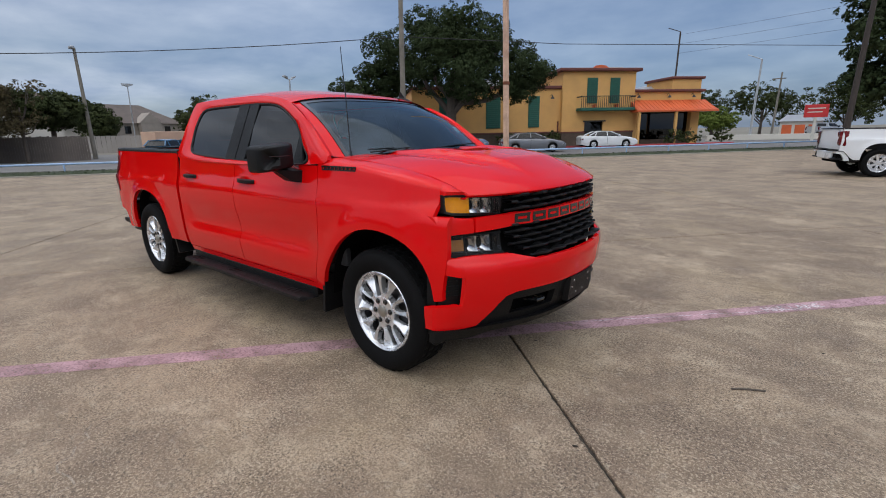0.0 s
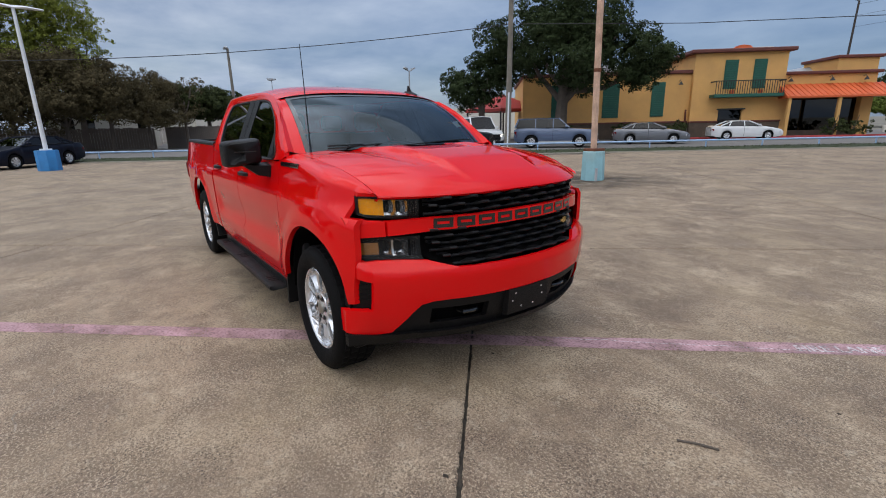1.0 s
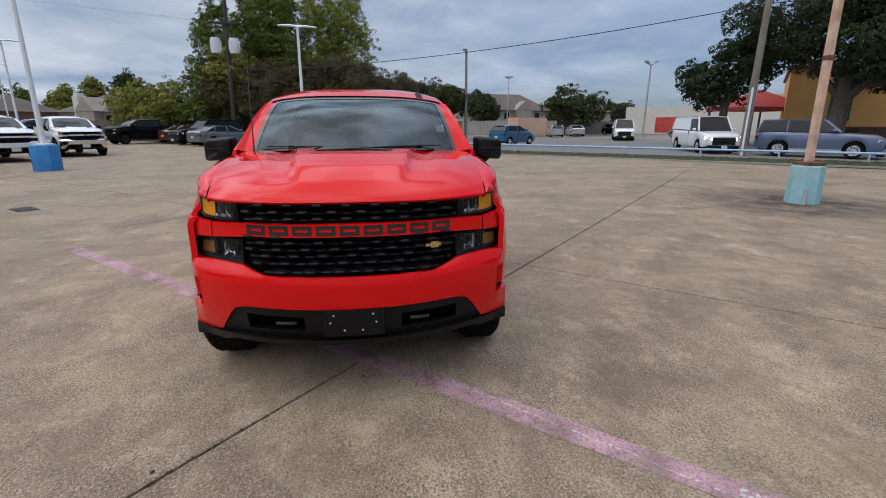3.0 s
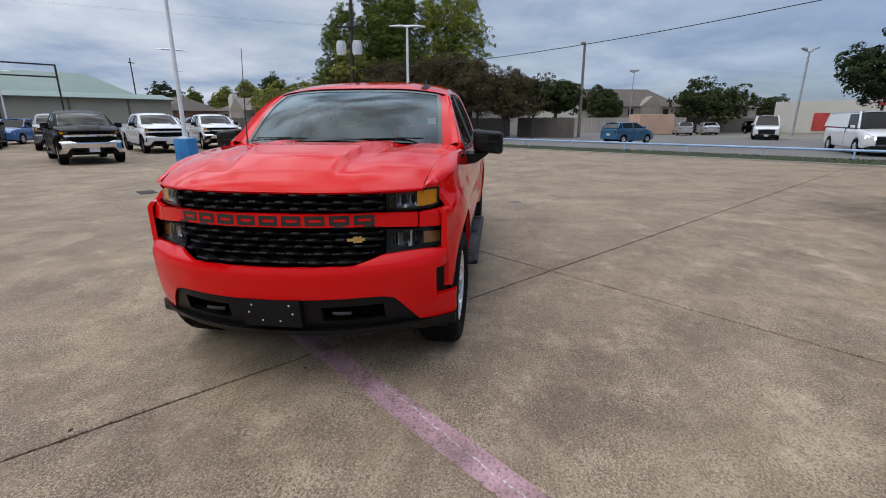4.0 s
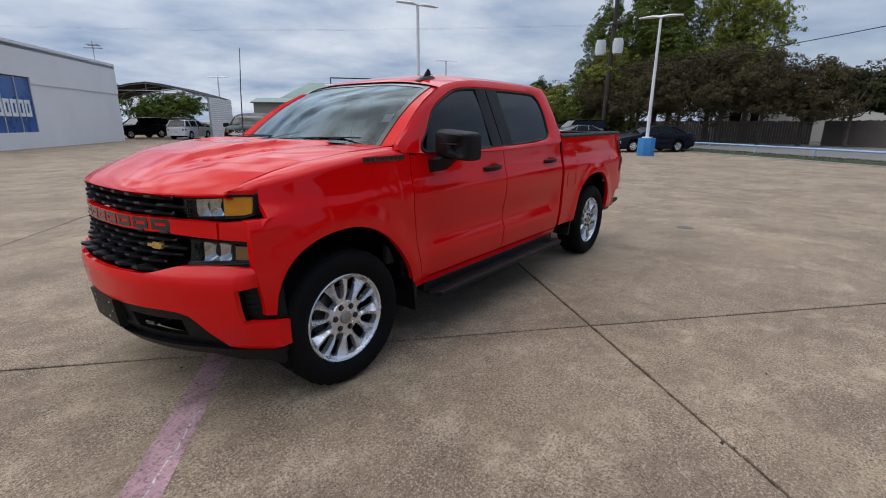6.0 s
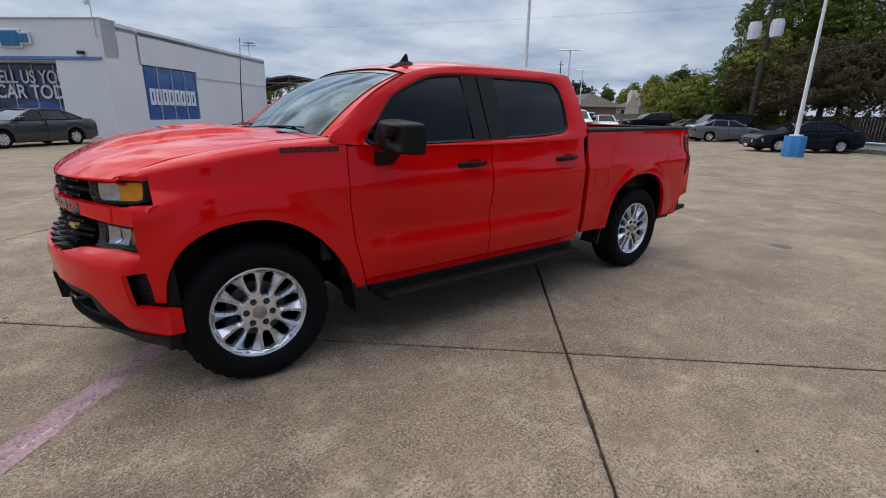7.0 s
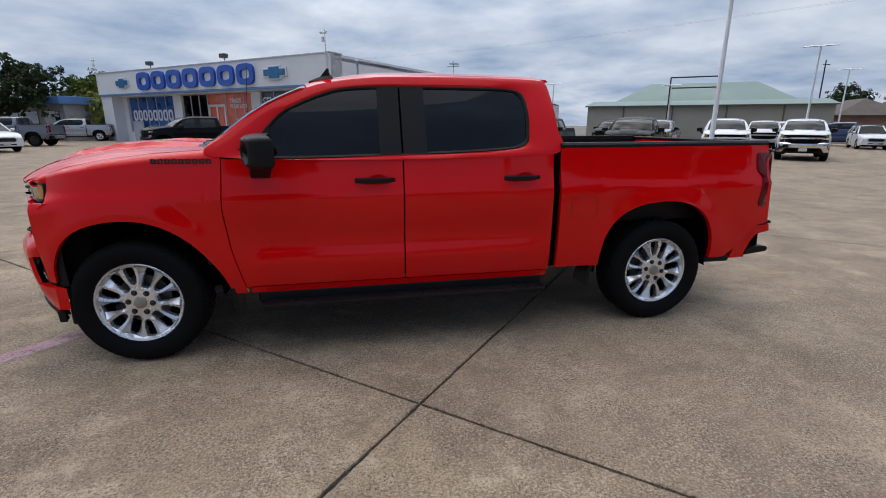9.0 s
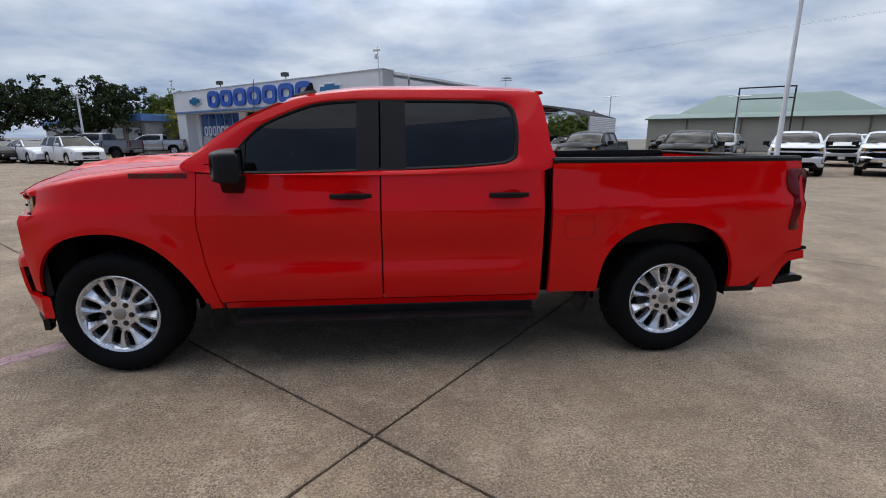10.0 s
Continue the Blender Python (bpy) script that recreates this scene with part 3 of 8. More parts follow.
def build_truck():
    P = lambda *a, **k: part(*a, **k)
    sill = lambda x: 0.475
    gap_f = lambda z: mid([(0.44, -0.075), (0.74, 0.0), (1.0, 0.03), (1.3, 0.015)], z)
    fender_top = lambda x: mid([(1.28, 1.315), (1.6, 1.305), (1.9, 1.275), (2.15, 1.235), (2.30, 1.20), (2.42, 1.172)], x)
    fender_low = lambda x: mid([(1.2, 0.44), (1.36, 0.43), (2.27, 0.43), (2.29, 0.565), (2.46, 0.585)], x)
    for s in (1, -1):
        fender = P("front_fender", flank(1.283, 2.31, fender_low, lambda x: min(fender_top(x), 1.9), s, 16, gap_f, None, lambda x: (hood_seam(x)[0] + 0.004, hood_seam(x)[1] - 0.003)), RED, truck)
        tip = flank(2.31, 2.405, fender_low, lambda x: 1.062, s, 14, None, lambda z: -0.038 * ease(0.90, 0.57, z))
        cap = []
        for q in np.linspace(0, 1, 6):
            xs = 2.31 + (2.455 - 2.31) * q
            ys, zs = hood_seam(xs)
            ye = 0.875 - 0.07 * q
            e = Vector((min(nose_x(ye, 1.2), 2.50) - 0.022, s * ye, 1.190))
            b = Vector((xs, s * (ys + 0.004), zs - 0.002))
            cap.append([tuple(b), tuple(b.lerp(e, 0.45) + Vector((0, s * 0.012, 0.010))), tuple(b.lerp(e, 0.85) + Vector((0.004, s * 0.008, 0.003))), tuple(e), (e.x - 0.004, e.y, e.z - 0.012)])
        yr, zr, zt = hood_seam(2.306)[0] + 0.004, hood_seam(2.306)[1] - 0.003, fender_top(2.306)
        yo = side_y(2.306, zt)
        roll_in = [(2.306, s * (yr + (yo - yr) * math.cos(a)), zt + (zr - zt) * math.sin(a)) for a in (1.57, 0.95, 0.35, 0.0)]
        cap.insert(0, roll_in + [(2.306, s * yo, 1.165)])
        tip.grid(cap)
        part("fender_tip", tip, RED, fender)
        # badge on the fender as plain black bars
        for bars in plain_letters(9, 1.345, 1.695, 1.292, 1.322):
            g = Geo()
            for a, b, z0, z1 in bars:
                y = side_y(1.5, 1.30) + 0.001
                g.box(a, b, s * (y - 0.006), s * (y + 0.004), z0, z1)
            P("badge_bar", g, BLACK_GLOSS, fender, "black badge bar")
        door = P("front_door", flank(0.1525, 1.276, sill, lambda x: 1.318 + 0.02 * ease(1.0, 0.0, x), s, 18, None, gap_f), RED, truck)
        rdoor = P("rear_door", flank(-0.94, 0.143, sill, lambda x: 1.338 + 0.012 * ease(0, -0.5, x), s, 18), RED, truck)
        for d, hx in ((door, 0.34), (rdoor, -0.70)):
            y = side_y(hx, 1.17)
            P("handle_recess", Geo().lathe([(0.0, 0.0), (0.055, 0.0), (0.075, 0.004)], 24, Matrix.Translation((hx - 0.02, s * (y + 0.0015), 1.165)) @ Matrix.Diagonal((1, s, 0.62, 1))), RED, d)
            h = Geo()
            rows = []
            for k in range(11):
                u = k / 10
                sx = hx + 0.135 - 0.27 * u
                out = 0.042 * math.sin(math.pi * min(1, max(0, u * 1.15 - 0.03))) ** 0.4 + 0.004
                hz = 0.020 * (0.75 + 0.25 * math.sin(math.pi * u))
                rows.append([(sx, s * (y + out * 0.3), 1.172 - hz), (sx, s * (y + out), 1.172 - hz * 0.6), (sx, s * (y + out), 1.172 + hz * 0.6), (sx, s * (y + out * 0.3), 1.172 + hz)])
            h.grid(rows, True)
            P("door_handle", h, BLACK_TRIM, d, "black door handle")
        P("rocker_panel", flank(-0.93, 1.19, lambda x: 0.425, lambda x: 0.467, s, 2), RED, truck)
        bed_geo = flank(-2.79, -1.0, lambda x: mid([(-2.79, 0.775), (-2.67, 0.745), (-2.60, 0.62), (-2.50, 0.50), (-1.0, 0.485)], x), lambda x: 1.395 + 0.012 * ease(-1.0, -2.8, x), s, 20)
        bed_geo.v = [(x - 0.07 * (1.41 - z) / 0.64 * ease(-2.5, -2.79, x), y, z) for x, y, z in bed_geo.v]
        bed = P("bed_side", bed_geo, RED, truck)
        cap = Geo()
        cap.grid(with_rim([[(x, s * (side_y(x, 1.40) + 0.002), 1.397 + 0.012 * ease(-1, -2.8, x)), (x, s * (side_y(x, 1.4) - 0.012), 1.412 + 0.012 * ease(-1, -2.8, x)), (x, s * 0.86, 1.412 + 0.012 * ease(-1, -2.8, x)), (x, s * 0.85, 1.37)] for x in np.linspace(-2.79, -1.0, 16)], (0, 0, -0.02)))
        P("bed_rail_cap", cap, BLACK_TRIM, truck, "black plastic bed rail cap")
        P("bed_inner_wall", Geo().box(-2.76, -1.0, s * 0.83, s * 0.855, 0.82, 1.39), BLACK_TRIM, truck)
        # fuel filler door: raised ring on the driver's side, gap shade painted dark red
        if s > 0:
            ring, n = Geo(), 28
            rows = []
            for k in range(n):
                a = 2 * math.pi * k / n
                cx, cz = abs(math.cos(a)) ** 0.45 * (1 if math.cos(a) > 0 else -1), abs(math.sin(a)) ** 0.45 * (1 if math.sin(a) > 0 else -1)
                rows.append([(-1.19 + 0.105 * cx * q, side_y(-1.19, 0.955 + 0.085 * cz) + e, 0.955 + 0.083 * cz * q) for q, e in ((0.985, 0.001), (0.985, 0.0035), (1.0, 0.0035), (1.0, 0.001))])
            ring.grid(rows, False, True)
            P("fuel_door_edge", ring, surf("red_shadow_gap", (0.20, 0.012, 0.012), 0.5, 0, 0.1), bed)
        # cab side frame, roof side and window band
        out, inn = loop(CAB_OUT), loop(CAB_IN)
        rows = []
        for q, e in ((0.0, -0.03), (0.0, 0.0), (0.25, 0.006), (0.8, 0.004), (1.0, -0.006), (1.0, -0.03)):
            rows.append([(a[0] + (b[0] - a[0]) * q, s * (cab_y(a[1] + (b[1] - a[1]) * q) + e), a[1] + (b[1] - a[1]) * q) for a, b in zip(out, inn)])
        P("cab_side_frame", Geo().grid(rows, True), RED, truck)
        inner = [(0.17 + (a - 0.17) * 0.972, 1.56 + (b - 1.56) * 0.925) for a, b in inn]
        seal_rows = [[(a, s * (cab_y(b) - 0.004), b) for a, b in inn], [(a, s * (cab_y(b) + 0.001), b) for a, b in [(0.17 + (p - 0.17) * 0.99, 1.56 + (q - 1.56) * 0.975) for p, q in inn]], [(a, s * (cab_y(b) - 0.006), b) for a, b in inner], [(a, s * (cab_y(b) - 0.02), b) for a, b in inner]]
        P("window_seal", Geo().grid(seal_rows, True), BLACK_TRIM, truck, "black window seal")
        # door pillar applique between the two windows
        for x0, x1 in ((0.155, 0.30), (-0.02, 0.142)):
            P("pillar_cover", Geo().add([(x, s * (cab_y(z) + e), z) for e in (-0.02, 0.0) for z in (1.335, 1.785) for x in (x0, x1)], [(0, 1, 3, 2), (4, 5, 7, 6), (0, 1, 5, 4), (2, 3, 7, 6), (0, 2, 6, 4), (1, 3, 7, 5)]), BLACK_TRIM, truck, "black pillar cover")
        P("sail_panel", Geo().add([(x, s * (cab_y(z) - e), z) for e in (0.014, 0.002) for x, z in ((1.125, 1.328), (1.0, 1.328), (1.0, 1.53), (1.04, 1.48))], [(0, 1, 2, 3), (4, 5, 6, 7), (0, 1, 5, 4), (1, 2, 6, 5), (2, 3, 7, 6), (3, 0, 4, 7)]), BLACK_TRIM, truck)
        for name, xa, xb in (("front_side_window", 0.30, 1.02), ("rear_side_window", -0.752, -0.02)):
            g = Geo()
            rows = []
            for x in np.linspace(xa, xb, 12):
                hi = max([z for a, z in inner if abs(a - x) < 0.09 and z > 1.5] or [1.6])
                lo = min([z for a, z in inner if abs(a - x) < 0.09 and z < 1.55] or [1.4])
                rows.append([(x, s * (cab_y(z) - 0.012), z) for z in np.linspace(lo - 0.008, hi + 0.008, 6)])
            g.grid(rows)
            P(name, outward(g, (0, 0, 1.2)), TINT, truck, "dark tinted side window")
        # mirror
        mir, shell = Geo(), []
        for mx, sy, sz in ((0.980, 0.94, 0.92), (0.986, 1.0, 1.0), (1.04, 1.0, 1.0), (1.085, 0.97, 0.96), (1.115, 0.92, 0.88), (1.130, 0.82, 0.76), (1.136, 0.60, 0.55), (1.138, 0.02, 0.02)):
            ring = []
            for q in np.linspace(0, 2 * math.pi, 32, endpoint=False):
                cy, cz = math.copysign(abs(math.cos(q)) ** 0.27, math.cos(q)), math.copysign(abs(math.sin(q)) ** 0.27, math.sin(q))
                ring.append((mx - 0.05 * max(0, cy) ** 2, s * (1.135 + 0.125 * cy * sy), 1.378 + 0.092 * cz * sz - 0.012 * cy))
            shell.append(ring)
        mir.grid(shell, True)
        mirror = P("door_mirror", mir, BLACK_TRIM, truck, "black door mirror")
        P("mirror_arm", Geo().hull([(x, s * y, z) for x, y, z in ((1.12, 0.94, 1.19), (1.0, 0.94, 1.19), (1.12, 0.94, 1.28), (0.98, 0.94, 1.30), (1.12, 1.06, 1.285), (1.02, 1.06, 1.285), (1.11, 1.05, 1.215), (1.03, 1.05, 1.215), (1.08, 1.16, 1.30), (1.03, 1.16, 1.30))]), BLACK_TRIM, mirror)
        P("mirror_glass", Geo().box(0.981, 0.985, s * 1.05, s * 1.25, 1.31, 1.45, 0.002), BLACK_GLOSS, mirror)
        P("mirror_indicator_line", Geo().box(1.133, 1.138, s * 1.06, s * 1.21, 1.385, 1.391), BLACK_GLOSS, mirror)
        # running board with step pads
        board = Geo().hull([(x, s * y, z) for x in (1.10, -0.88) for y, z in ((0.90, 0.365), (0.90, 0.33), (1.045, 0.325), (1.07, 0.335), (1.07, 0.362), (1.045, 0.372))] + [(1.14, s * 0.95, 0.345), (-0.92, s * 0.95, 0.345)])
        step = P("running_board", board, BLACK_TRIM, truck, "black running board")
        for xc in (0.92, 0.0, -0.72):
            for k in range(3):
                P("step_tread", Geo().box(xc - 0.06 + 0.05 * k, xc - 0.035 + 0.05 * k, s * 0.965, s * 1.04, 0.366, 0.374, 0.003), BLACK_TRIM, step)
            P("step_bracket", Geo().box(xc - 0.03, xc + 0.03, s * 0.66, s * 0.94, 0.335, 0.36, 0.008), DARK, step)
        P("sill_trim", Geo().box(-0.90, 1.15, s * 0.87, s * 0.955, 0.350, 0.432, 0.012), BLACK_TRIM, truck, "black lower sill trim")
        # arch liners and splash guards
        for xc, h, fa, fq, ba, bq in ARCHES:
            xs = [xc + (fa if math.cos(a) > 0 else ba) * math.cos(a) for a in np.linspace(0, math.pi, 26)]
            rows = [[(xs[0] + 0.008, s * y, 0.42)] + [(x, s * y, arch_z(x, 0.43) + 0.010) for x in xs] + [(xs[-1] - 0.008, s * y, 0.42)] for y in (0.66, 0.955)]
            P("wheel_arch_liner", Geo().grid(rows), DARK, truck)
        P("splash_guard", Geo().hull([(x, s * y, z) for x, z in ((1.325, 0.56), (1.30, 0.56), (1.29, 0.27), (1.265, 0.28)) for y in (0.80, 0.99)]), BLACK_TRIM, truck, "black splash guard")
        P("splash_guard", Geo().hull([(x, s * y, z) for x, z in ((-1.33, 0.54), (-1.30, 0.54), (-1.27, 0.33), (-1.24, 0.34)) for y in (0.80, 0.98)]), BLACK_TRIM, truck, "black splash guard")
        # upper and lower lamps
        up = [(0.612, 1.052, 1.163), (0.75, 1.056, 1.172), (0.85, 1.062, 1.180), (0.878, 1.076, 1.178)]
        lo = [(0.605, 0.826, 0.955), (0.75, 0.831, 0.952), (0.902, 0.839, 0.948)]
        for name, cols, amber, set_in in (("headlight", up, 1, -0.030), ("lower_lamp", lo, 0, -0.032)):
            side = lambda c: [(s * y, b, t) for y, b, t in c]
            lamp = P(name, nose(side(cols), -0.05 + set_in, 4), BLACK_TRIM, truck, "black-edged clear headlamp")
            inset = lambda y0, y1, m0, m1: [(y, mid([(c[0], c[1]) for c in cols], y) + m0, mid([(c[0], c[2]) for c in cols], y) - m1) for y in np.linspace(y0, y1, 6)]
            fr = Geo()
            for y0, y1, a, b in ((cols[0][0], cols[-1][0], None, 0.014), (cols[0][0], cols[-1][0], 0.014, None)):
                ys = np.linspace(y0, y1, 9)
                lo_c = [mid([(c[0], c[1]) for c in cols], y) for y in ys]
                hi_c = [mid([(c[0], c[2]) for c in cols], y) for y in ys]
                cc = [(s * y, l, l + b) if a is None else (s * y, h - a, h) for y, l, h in zip(ys, lo_c, hi_c)]
                fr_g = nose(cc, 0.001 + set_in, 1, 0.03, 0.05)
                fr.add(fr_g.v, fr_g.f)
            g2 = nose(side(inset(cols[0][0], cols[0][0] + 0.050, 0.012, 0.012)), -0.004 + set_in, 2)
            fr.add(g2.v, g2.f)
            g3 = nose(side(inset(cols[-1][0] - 0.008, cols[-1][0] - 0.001, 0.004, 0.004)), 0.0 + set_in, 2, 0.01)
            fr.add(g3.v, g3.f)
            P("lamp_bezel", fr, BLACK_TRIM, lamp, "black lamp bezel")
            y0, y1 = 0.662, 0.766 if amber else 0.80
            refl = nose(side(inset(y0, y1, 0.012, 0.012)), -0.012 + set_in, 8, 0.008, 0.03)
            zc = 0.5 * (cols[1][1] + cols[1][2])
            bowl = []
            for x, y, z in refl.v:
                u, v = (abs(y) - y0) / (y1 - y0), (z - zc) / 0.05
                cup = abs((u * 2) % 1.0 - 0.5) * 2
                bowl.append((x - 0.050 * max(0.0, 1 - cup ** 2.2) * max(0.0, 1 - 0.6 * v * v), y, z))
            refl.v = bowl
            P("reflector", refl, LAMP_SILVER, lamp, "silvered twin-bowl reflector", smooth=25)
            rib = Geo()
            for k in range(3):
                yk = 0.632 + 0.010 * k
                rib.box(-0.02, 0.002, -0.002, 0.002, -0.036, 0.036, 0.001, Matrix.Translation((nose_x(yk, zc) + nose_out(zc) + set_in, s * yk, zc)))
            P("bezel_ribs", rib, BLACK_GLOSS, lamp)
            if amber:
                P("indicator_lens", nose(side(inset(0.766, 0.874, 0.011, 0.011)), -0.014 + set_in, 3, 0.015, 0.02), AMBER, lamp, "amber indicator")
            else:
                P("indicator_lens", nose(side(inset(0.80, 0.888, 0.016, 0.030)), -0.014 + set_in, 3, 0.015, 0.02), surf("smoked_amber_lens", (0.30, 0.13, 0.03), 0.2, 0, 0.1, 20, 100, 0.2, 1.0), lamp, "smoked amber indicator")
            lens = P("lamp_lens", outward(nose(side(inset(cols[0][0] + 0.01, cols[-1][0] - 0.004, 0.006, 0.006)), 0.004 + set_in, 3, 0.02, 0.0), (1.5, 0, 1.0)), LENS, lamp, "clear lamp lens")
            lens.visible_shadow = False
        # the corner panel that runs from the fender between and beside the lamps
        corner = nose([(s * y, b, t) for y, b, t in ((0.785, 0.964, 1.046), (0.85, 0.960, 1.052), (0.90, 0.957, 1.058), (0.955, 0.952, 1.066))], 0.014, 6, 0.015)
        P("fender_corner", corner, RED, truck)
        # black air slot between the bumper's end and the fender
        duct = P("side_duct", nose([(s * y, 0.54, 0.965) for y in (0.78, 0.86, 0.90, 0.93, 0.955)], -0.060, 6, 0.012), BLACK_TRIM, truck, "black side air duct")
        for k in range(5):
            P("duct_fin", nose([(s * 0.872, 0.60 + 0.03 * k, 0.605 + 0.03 * k), (s * 0.945, 0.60 + 0.03 * k, 0.605 + 0.03 * k)], -0.05, 1), BLACK_TRIM, duct)
        P("corner_liner", Geo().box(2.12, 2.33, s * 0.55, s * 0.90, 0.46, 1.03, 0.01), DARK, truck)
        # tail lamp and rear bumper corner
        lamp_line = loop([(-2.675, 1.322), (-2.682, 1.20), (-2.738, 1.14), (-2.728, 1.06), (-2.715, 0.93), (-2.745, 0.905), (-2.835, 0.915), (-2.868, 0.97), (-2.870, 1.08), (-2.850, 1.14), (-2.872, 1.20), (-2.878, 1.29), (-2.84, 1.332), (-2.74, 1.336)], 4)
        skin = lambda x, z, e: s * (side_y(max(x, -2.80), z) - 0.55 * max(0.0, -2.80 - x) + e)
        cen = (-2.78, 1.12)
        rings = [[(cen[0] + (x - cen[0]) * q, skin(x, z, e), cen[1] + (z - cen[1]) * (0.5 + 0.5 * q)) for x, z in lamp_line] for q, e in ((1.0, -0.16), (1.0, 0.004), (0.9, 0.012), (0.45, 0.014), (0.05, 0.014))]
        P("tail_lamp", Geo().grid(rings, True), TAIL, truck, "dark red tail lamp")
        rb = P("rear_bumper", Geo().prism([(-2.565, 0.47), (-2.60, 0.58), (-2.735, 0.735), (-2.905, 0.748), (-2.915, 0.690), (-2.80, 0.668), (-2.755, 0.62), (-2.70, 0.50), (-2.71, 0.475)], s * 0.60, s * 0.955), RED, truck)
        P("bumper_middle", Geo().box(-2.93, -2.62, s * 0.0, s * 0.62, 0.50, 0.745, 0.03), RED, rb)
        P("bumper_step_pad", Geo().hull([(x, s * y, z) for x, z in ((-2.72, 0.742), (-2.93, 0.752), (-2.93, 0.772), (-2.90, 0.780), (-2.76, 0.770)) for y in (0.2, 0.945)]), BLACK_TRIM, rb, "black step pad")
        P("step_recess", Geo().hull([(x, s * y, z) for x, z in ((-2.70, 0.50), (-2.79, 0.665), (-2.87, 0.68), (-2.88, 0.53)) for y in (0.5, 0.90)]), DARK, rb)
        P("corner_step", Geo().hull([(x, s * y, z) for x, z in ((-2.72, 0.488), (-2.93, 0.510), (-2.945, 0.530), (-2.935, 0.550), (-2.88, 0.560), (-2.75, 0.545)) for y in (0.55, 0.945)]), BLACK_TRIM, rb, "black corner step")
        P("rear_lower_trim", Geo().box(-2.56, -2.33, s * 0.80, s * 0.965, 0.447, 0.498, 0.012), BLACK_TRIM, truck)
        for ax in (AXF, AXR):
            m = Matrix.Translation((ax, s * 0.868, HUBZ)) @ Matrix.Diagonal((1, s, 1, 1))
            if ax > 0:
                m = Matrix.Translation((ax, s * 0.868, HUBZ)) @ Matrix.Rotation(radians(-2), 4, "Z") @ Matrix.Diagonal((1, s, 1, 1))
            wheel(truck, m @ Matrix.Rotation(radians(17 * ax), 4, "Y"))
    # hood
    rows = []
    for v in np.linspace(0, 1, 54):
        row = []
        for u in np.linspace(-1, 1, 73):
            xe = 1.40 + (2.455 - 1.40) * v
            ys, zs = hood_seam(xe)
            y = u * ys
            xf = nose_x(y, 1.2) - 0.012
            xb = 1.56 - 0.16 * abs(u) ** 2
            x = xb + (xf - xb) * v
            zc = mid([(0, 1.400), (0.25, 1.398), (0.5, 1.376), (0.72, 1.330), (0.88, 1.268), (0.96, 1.222), (1, 1.186)], v)
            ze = mid([(0, 1.372), (0.3, 1.352), (0.6, 1.313), (0.8, 1.27), (0.92, 1.225), (1, 1.182)], v)
            z = ze + (zc - ze) * (1 - abs(u) ** 2.4)
            edge = 0.50 - 0.16 * v
            z += 0.024 * (0.25 + 0.75 * ease(0.0, 0.35, v)) * ease(edge + 0.040, edge - 0.005, abs(u)) * ease(0.97, 0.66, v) - 0.016 * math.exp(-((abs(u) - edge - 0.12) / 0.09) ** 2) * ease(0.95, 0.5, v)
            z -= 0.016 * ease(0.36 - 0.12 * v, 0.325 - 0.12 * v, abs(u)) * ease(0.50, 0.45, v)
            row.append((x, y, z))
        rows.append(row)
    last = rows[-1]
    rows.append([(x + 0.004, y, z - 0.008) for x, y, z in last])
    rows.append([(x - 0.012, y, z - 0.02) for x, y, z in last])
    rows.append([(x - 0.06, y, z - 0.022) for x, y, z in last])
    for r in rows:
        r.insert(0, (r[0][0], r[0][1], r[0][2] - 0.012))
        r.append((r[-1][0], r[-1][1], r[-1][2] - 0.012))
    P("hood", Geo().grid(rows), RED, truck, "red hood with raised centre", smooth=28)
    # roof and windscreen pillars
    roof = []
    outline = loop(CAB_OUT)
    seq = [p for p in outline if p[1] > 1.745]
    for x, z in seq:
        ye = cab_y(z) - 0.004
        row = []
        for u in np.linspace(-1, 1, 25):
            crown = 0.062 * ease(0.75, 0.30, x) + 0.05 * (1 - ease(0.75, 0.30, x))
            row.append((x - 0.02 * (1 - u * u) * (1 if x < -0.8 else 0) + (0.07 * (1 - u * u) if x > 0.6 else 0.03 * (1 - u * u) * ease(0.3, 0.6, x)), u * ye, z + 0.012 * (1 - abs(u) ** 6) + 0.85 * crown * (1 - abs(u) ** 3.2)))
        roof.append(row)
    P("roof", Geo().grid(roof), RED, truck, "red roof panel")
    x0, z0 = seq[0]
    ridge = roof[0]
    wrows = []
    for v in np.linspace(0, 1, 14):
        row = []
        for k, u in enumerate(np.linspace(-1, 1, 25)):
            bx, by, bz = 1.56 - 0.20 * u * u, 0.865 * u, 1.372
            t = Vector(ridge[k]) - Vector((0, 0, 0.012))
            b = Vector((bx, by, bz))
            p = b.lerp(t, v)
            p.z += 0.055 * math.sin(math.pi * v) * (1 - 0.2 * u * u)
            row.append(tuple(p))
        wrows.append(row)
    ws = P("windscreen", outward(Geo().grid([r[1:-1] for r in wrows]), (0, 0, 0.8)), WSHIELD, truck, "clear windscreen reflecting the sky")
    ws.visible_shadow = False
    for a, b in ((0, 2), (-2, None)):
        P("pillar_inner_edge", Geo().grid([[(x, y, z + (0.004 if k != (1 if a == 0 else 0) else -0.002)) for k, (x, y, z) in enumerate(r[a:b])] for r in wrows]), RED, truck)
